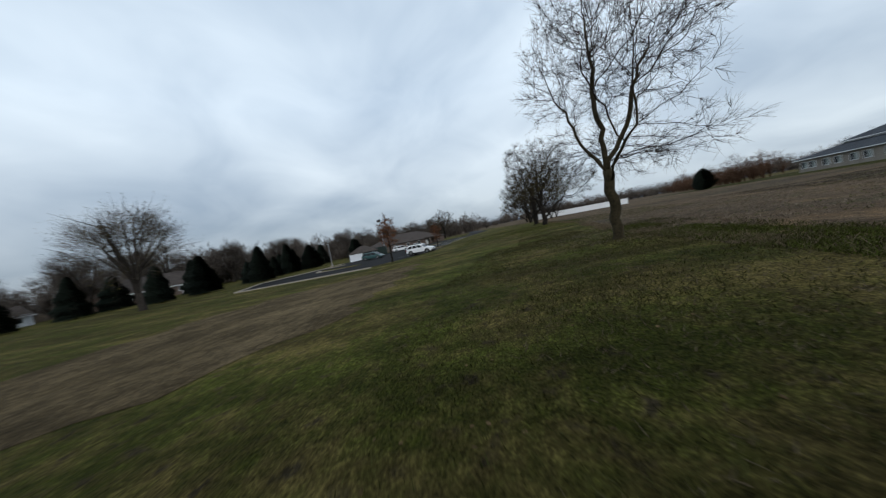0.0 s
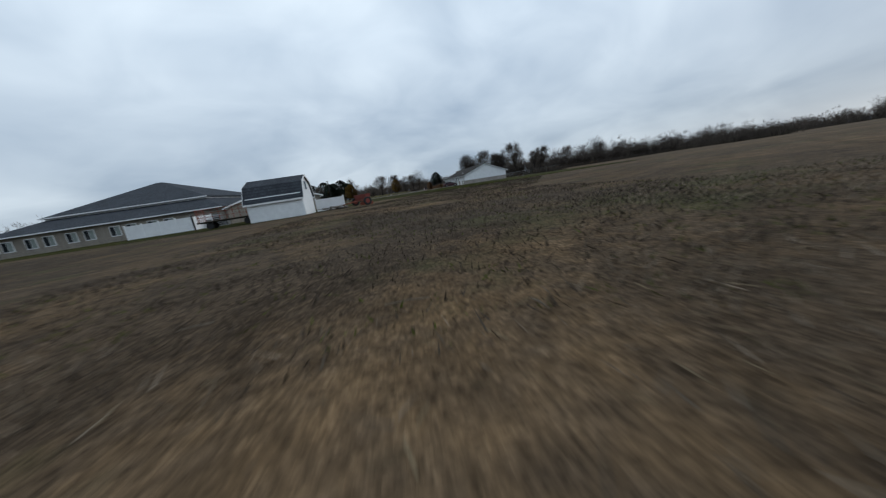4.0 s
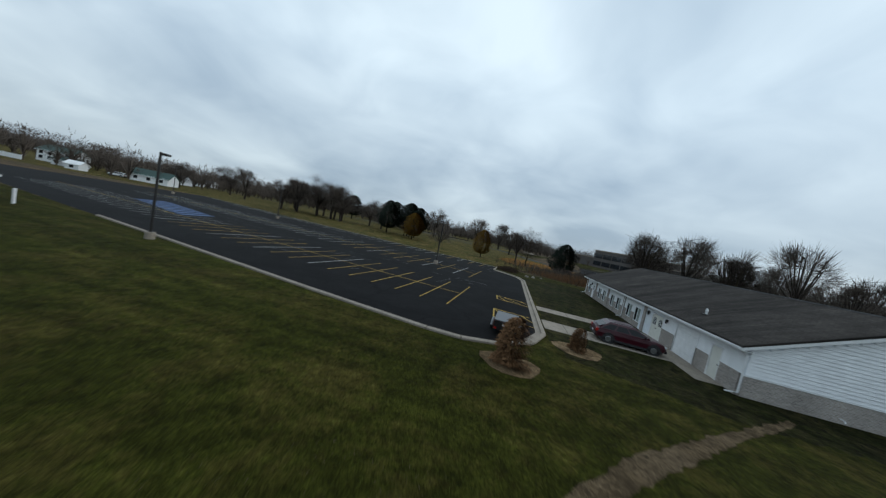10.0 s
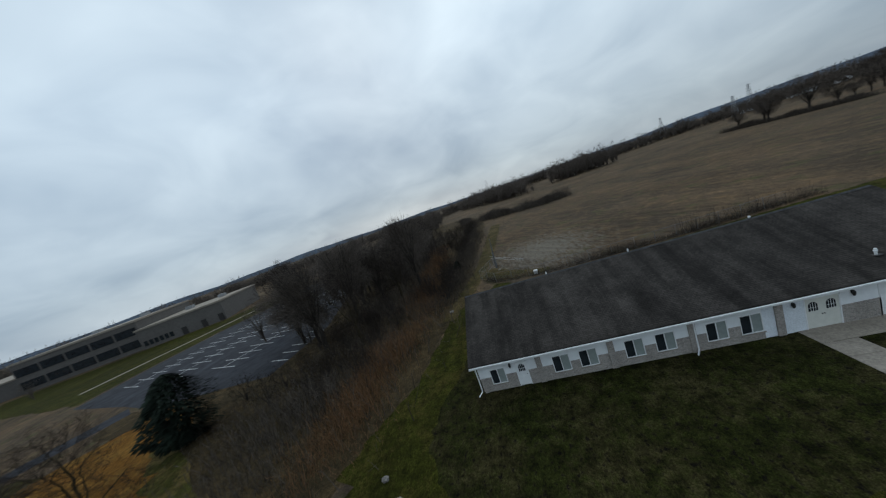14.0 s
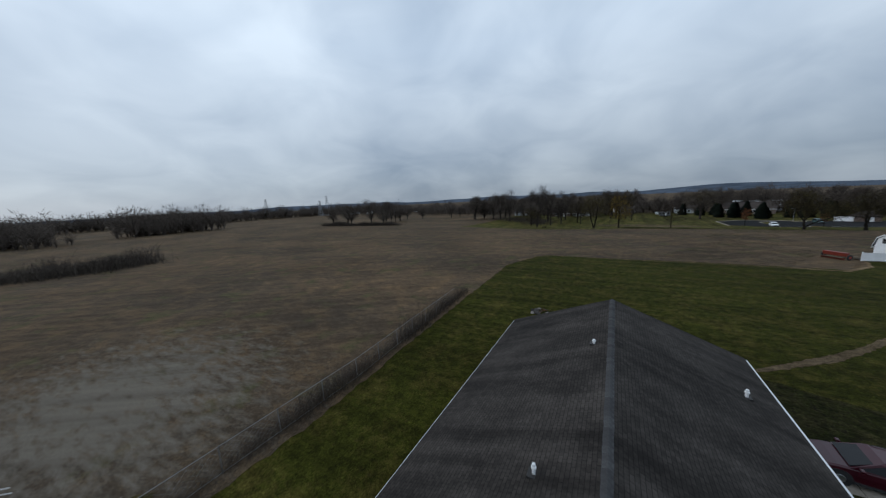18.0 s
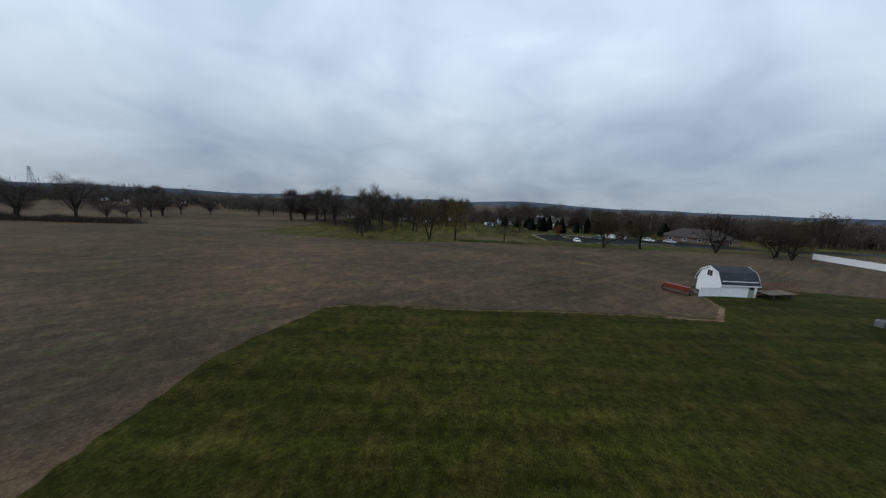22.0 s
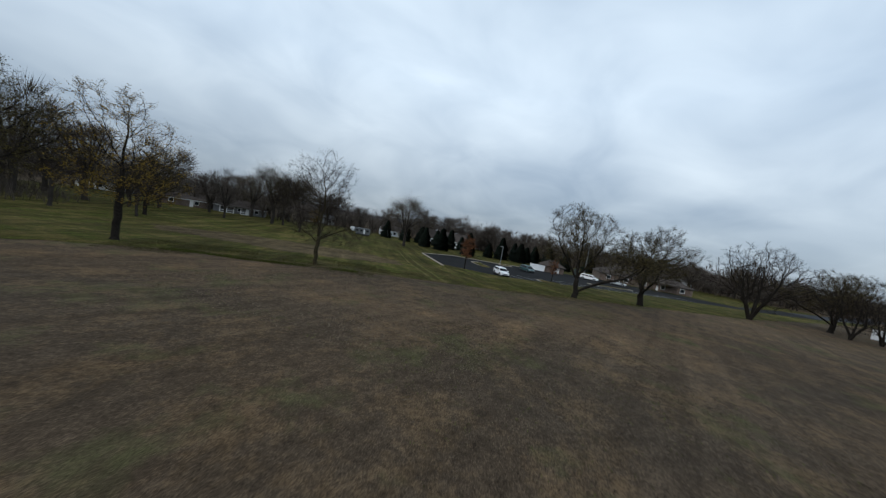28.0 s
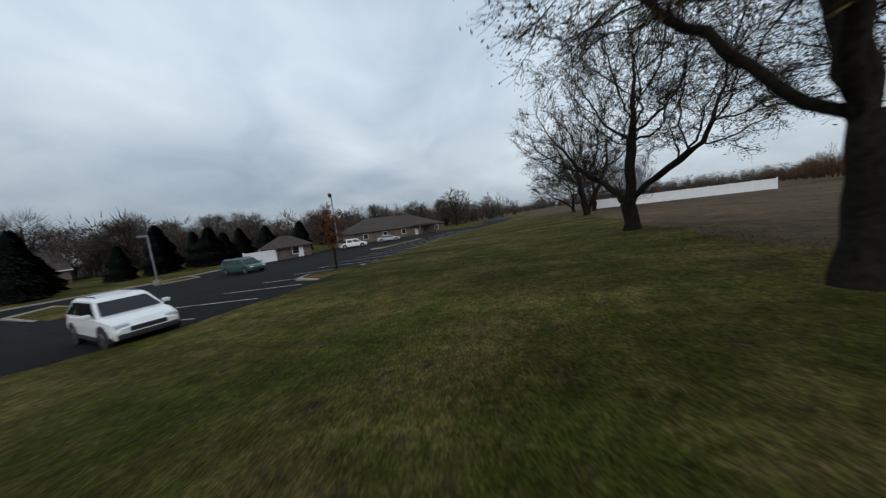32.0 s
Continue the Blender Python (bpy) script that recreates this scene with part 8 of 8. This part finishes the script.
# low hills on the horizon, one rolling band, haze tint painted in
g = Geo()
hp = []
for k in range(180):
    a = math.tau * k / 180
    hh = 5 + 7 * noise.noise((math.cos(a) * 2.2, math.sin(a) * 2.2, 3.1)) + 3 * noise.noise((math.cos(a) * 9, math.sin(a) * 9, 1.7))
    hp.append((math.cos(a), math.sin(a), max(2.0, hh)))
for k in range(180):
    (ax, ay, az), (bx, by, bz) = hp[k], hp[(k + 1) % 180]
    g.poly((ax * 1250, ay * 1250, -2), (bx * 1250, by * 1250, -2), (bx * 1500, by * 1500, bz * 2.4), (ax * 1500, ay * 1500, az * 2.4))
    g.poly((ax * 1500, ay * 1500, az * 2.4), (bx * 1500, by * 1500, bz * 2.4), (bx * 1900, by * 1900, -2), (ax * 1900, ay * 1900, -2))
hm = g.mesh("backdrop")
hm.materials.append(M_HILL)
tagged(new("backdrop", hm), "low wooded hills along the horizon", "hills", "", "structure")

# ---- grass tufts, stubble and leaf litter along the low flight ----
def litter(name, label, areas, n, seed, h, wide, material, lean=0.6, flat=0.0, clump=1, category="grass"):
    """Many small blades; areas are lines with a half width; clump puts several at one root."""
    rnd = random.Random(seed)
    g = Geo()
    tot = [math.hypot(b[0] - a[0], b[1] - a[1]) * hw for a, b, hw in areas]
    for k in range(n):
        u, i = rnd.uniform(0, sum(tot)), 0
        while u > tot[i] and i < len(tot) - 1:
            u -= tot[i]
            i += 1
        a, b, hw = areas[i]
        t = u / tot[i]
        d = math.hypot(b[0] - a[0], b[1] - a[1])
        w = rnd.uniform(-hw, hw)
        x, y = a[0] + (b[0] - a[0]) * t - (b[1] - a[1]) / d * w, a[1] + (b[1] - a[1]) * t + (b[0] - a[0]) / d * w
        if noise.noise((x * 0.35, y * 0.35, seed)) < rnd.uniform(-0.5, 0.25):
            continue
        z = gz(y) + 0.015
        for j in range(clump):
            px, py = x + rnd.gauss(0, 0.05) * (clump > 1), y + rnd.gauss(0, 0.05) * (clump > 1)
            s = rnd.uniform(0.5, 1.3)
            an = rnd.uniform(0, math.tau)
            sx, sy = math.cos(an) * wide * s, math.sin(an) * wide * s
            lx, ly = rnd.gauss(0, lean) * h * s, rnd.gauss(0, lean) * h * s
            if flat > 0:
                lx, ly = math.cos(an + 1.57) * flat * s, math.sin(an + 1.57) * flat * s
                g.v += [(px - sx, py - sy, z), (px + sx, py + sy, z), (px + lx + sx, py + ly + sy, z + h * s), (px + lx - sx, py + ly - sy, z + h * s)]
                k0 = len(g.v) - 4
                g.f.append((k0, k0 + 1, k0 + 2, k0 + 3))
            else:
                g.v += [(px - sx, py - sy, z), (px + sx, py + sy, z), (px + lx, py + ly, z + h * s)]
                k0 = len(g.v) - 3
                g.f.append((k0, k0 + 1, k0 + 2))
    me = g.mesh(name)
    me.materials.append(material)
    return tagged(new(name, me), label, category, "", "stuff")


M_BLADE = leafy("grass_blades", (0.060, 0.072, 0.014), 0.6)
M_STRAW = leafy("pale_straw", (0.115, 0.088, 0.054), 0.5)
M_STUBBLE = leafy("grey_brown_stubble", (0.165, 0.130, 0.096), 0.6)
M_LITTER = leafy("brown_leaf_litter", (0.10, 0.066, 0.034), 0.6)
START = [((2, 107.5), (12, 109.5), 5), ((12, 109.5), (24, 108), 5), ((24, 109), (30, 108.6), 2)]
FIELDLOW = [((14, 103), (31, 92), 9), ((31, 92), (31, 70), 8), ((30, 70), (16, 46), 9)]
ENDLOW = [((40, 95), (41, 110), 8), ((41, 110), (60, 112), 8)]
LAWNLOW = [((16, 43), (18, 30), 8), ((18, 30), (20, 12), 7)]
M_BLADE_OLIVE = leafy("olive_grass_blades", (0.050, 0.050, 0.015), 0.6)
litter("grass_tufts", "olive tufts in the grass strip", START, 26000, 1, 0.07, 0.008, M_BLADE_OLIVE, 0.8, clump=3)
litter("dry_grass", "dry straw blades in the grass strip", START, 14000, 2, 0.06, 0.007, M_STRAW, 1.2, clump=2)
litter("fallen_leaves", "brown fallen leaves under the tree row", START + ENDLOW, 5000, 3, 0.012, 0.02, M_LITTER, flat=0.045, category="leaves")
# darker stubble for the second and third stretch of the field
M_STUBBLE_DARK = leafy("dark_stubble", (0.064, 0.050, 0.039), 0.6)
litter("stubble", "short dark stubble on the field", FIELDLOW[1:], 40000, 24, 0.075, 0.009, M_STUBBLE_DARK, 0.9, clump=2)
litter("stubble", "short grey-brown stubble on the field", FIELDLOW[:1] + [((38, 90), (41, 103), 9)], 30000, 4, 0.075, 0.009, M_STUBBLE, 0.9, clump=2)
litter("loose_straw", "bleached loose straw on the field", FIELDLOW + [((38, 90), (41, 103), 9)], 9000, 5, 0.012, 0.005, M_STRAW, flat=0.13, category="straw")
litter("field_weeds", "low green weeds on the field", FIELDLOW, 8000, 6, 0.045, 0.010, M_BLADE, 0.9, clump=3)
litter("lawn_tufts", "longer tufts in the lawn", LAWNLOW, 22000, 7, 0.06, 0.008, M_BLADE, 0.9, clump=2)
litter("lawn_straw", "dry blades in the lawn", LAWNLOW, 9000, 8, 0.05, 0.007, M_STRAW, 1.1, clump=1)
litter("grass_tufts", "green tufts beside the car park grass", ENDLOW, 24000, 9, 0.07, 0.008, M_BLADE, 0.8, clump=2)
litter("dry_grass", "dry straw blades beside the old trees", ENDLOW, 12000, 10, 0.06, 0.007, M_STRAW, 1.2, clump=1)
litter("edge_straw", "pale straw line where lawn meets field", [((-14, 44.5), (2, 44.9), 0.3), ((2, 44.9), (13, 45.6), 0.3), ((13, 45.7), (32, 45.4), 0.3), ((33, 46.1), (41, 61), 0.3)], 6000, 11, 0.07, 0.006, M_STRAW, 0.8, clump=2)
litter("edge_straw", "pale straw line along the tree row", [((8, 106.2), (22, 105.8), 0.4), ((22, 105.8), (34, 104.7), 0.5), ((36, 104.3), (56, 104.3), 0.4)], 6000, 12, 0.12, 0.008, M_STRAW, 0.9, clump=2)
litter("edge_tufts", "grass tufts spreading from the strip into the field", [((6, 105.8), (22, 105.4), 0.8)], 9000, 13, 0.08, 0.010, M_BLADE, 0.9, clump=3)
litter("edge_tufts", "grass tufts spreading from the lawn into the field", [((-14, 44.6), (2, 45.0), 0.3), ((2, 45.0), (13, 45.8), 0.3), ((13, 45.9), (33, 45.6), 0.3)], 9000, 14, 0.07, 0.010, M_BLADE, 0.9, clump=3)
# broken pale stalks lying on the field
rnd = random.Random(31)
for k in range(60):
    x, y = rnd.uniform(18, 40), rnd.uniform(46, 100)
    ST = thing("broken_stick", "pale broken stick lying on the field", "stick", "field sticks")
    ST.matrix_basis = pose(x, y, 0.02, 0, 0, rnd.uniform(0, 180))
    l = rnd.uniform(0.06, 0.2)
    part("stick", Geo().tube([(-l, 0, 0.0), (0, 0.01, 0.008), (l, 0, 0.0)], [0.005, 0.008, 0.004], 5), M_WOOD, ST)
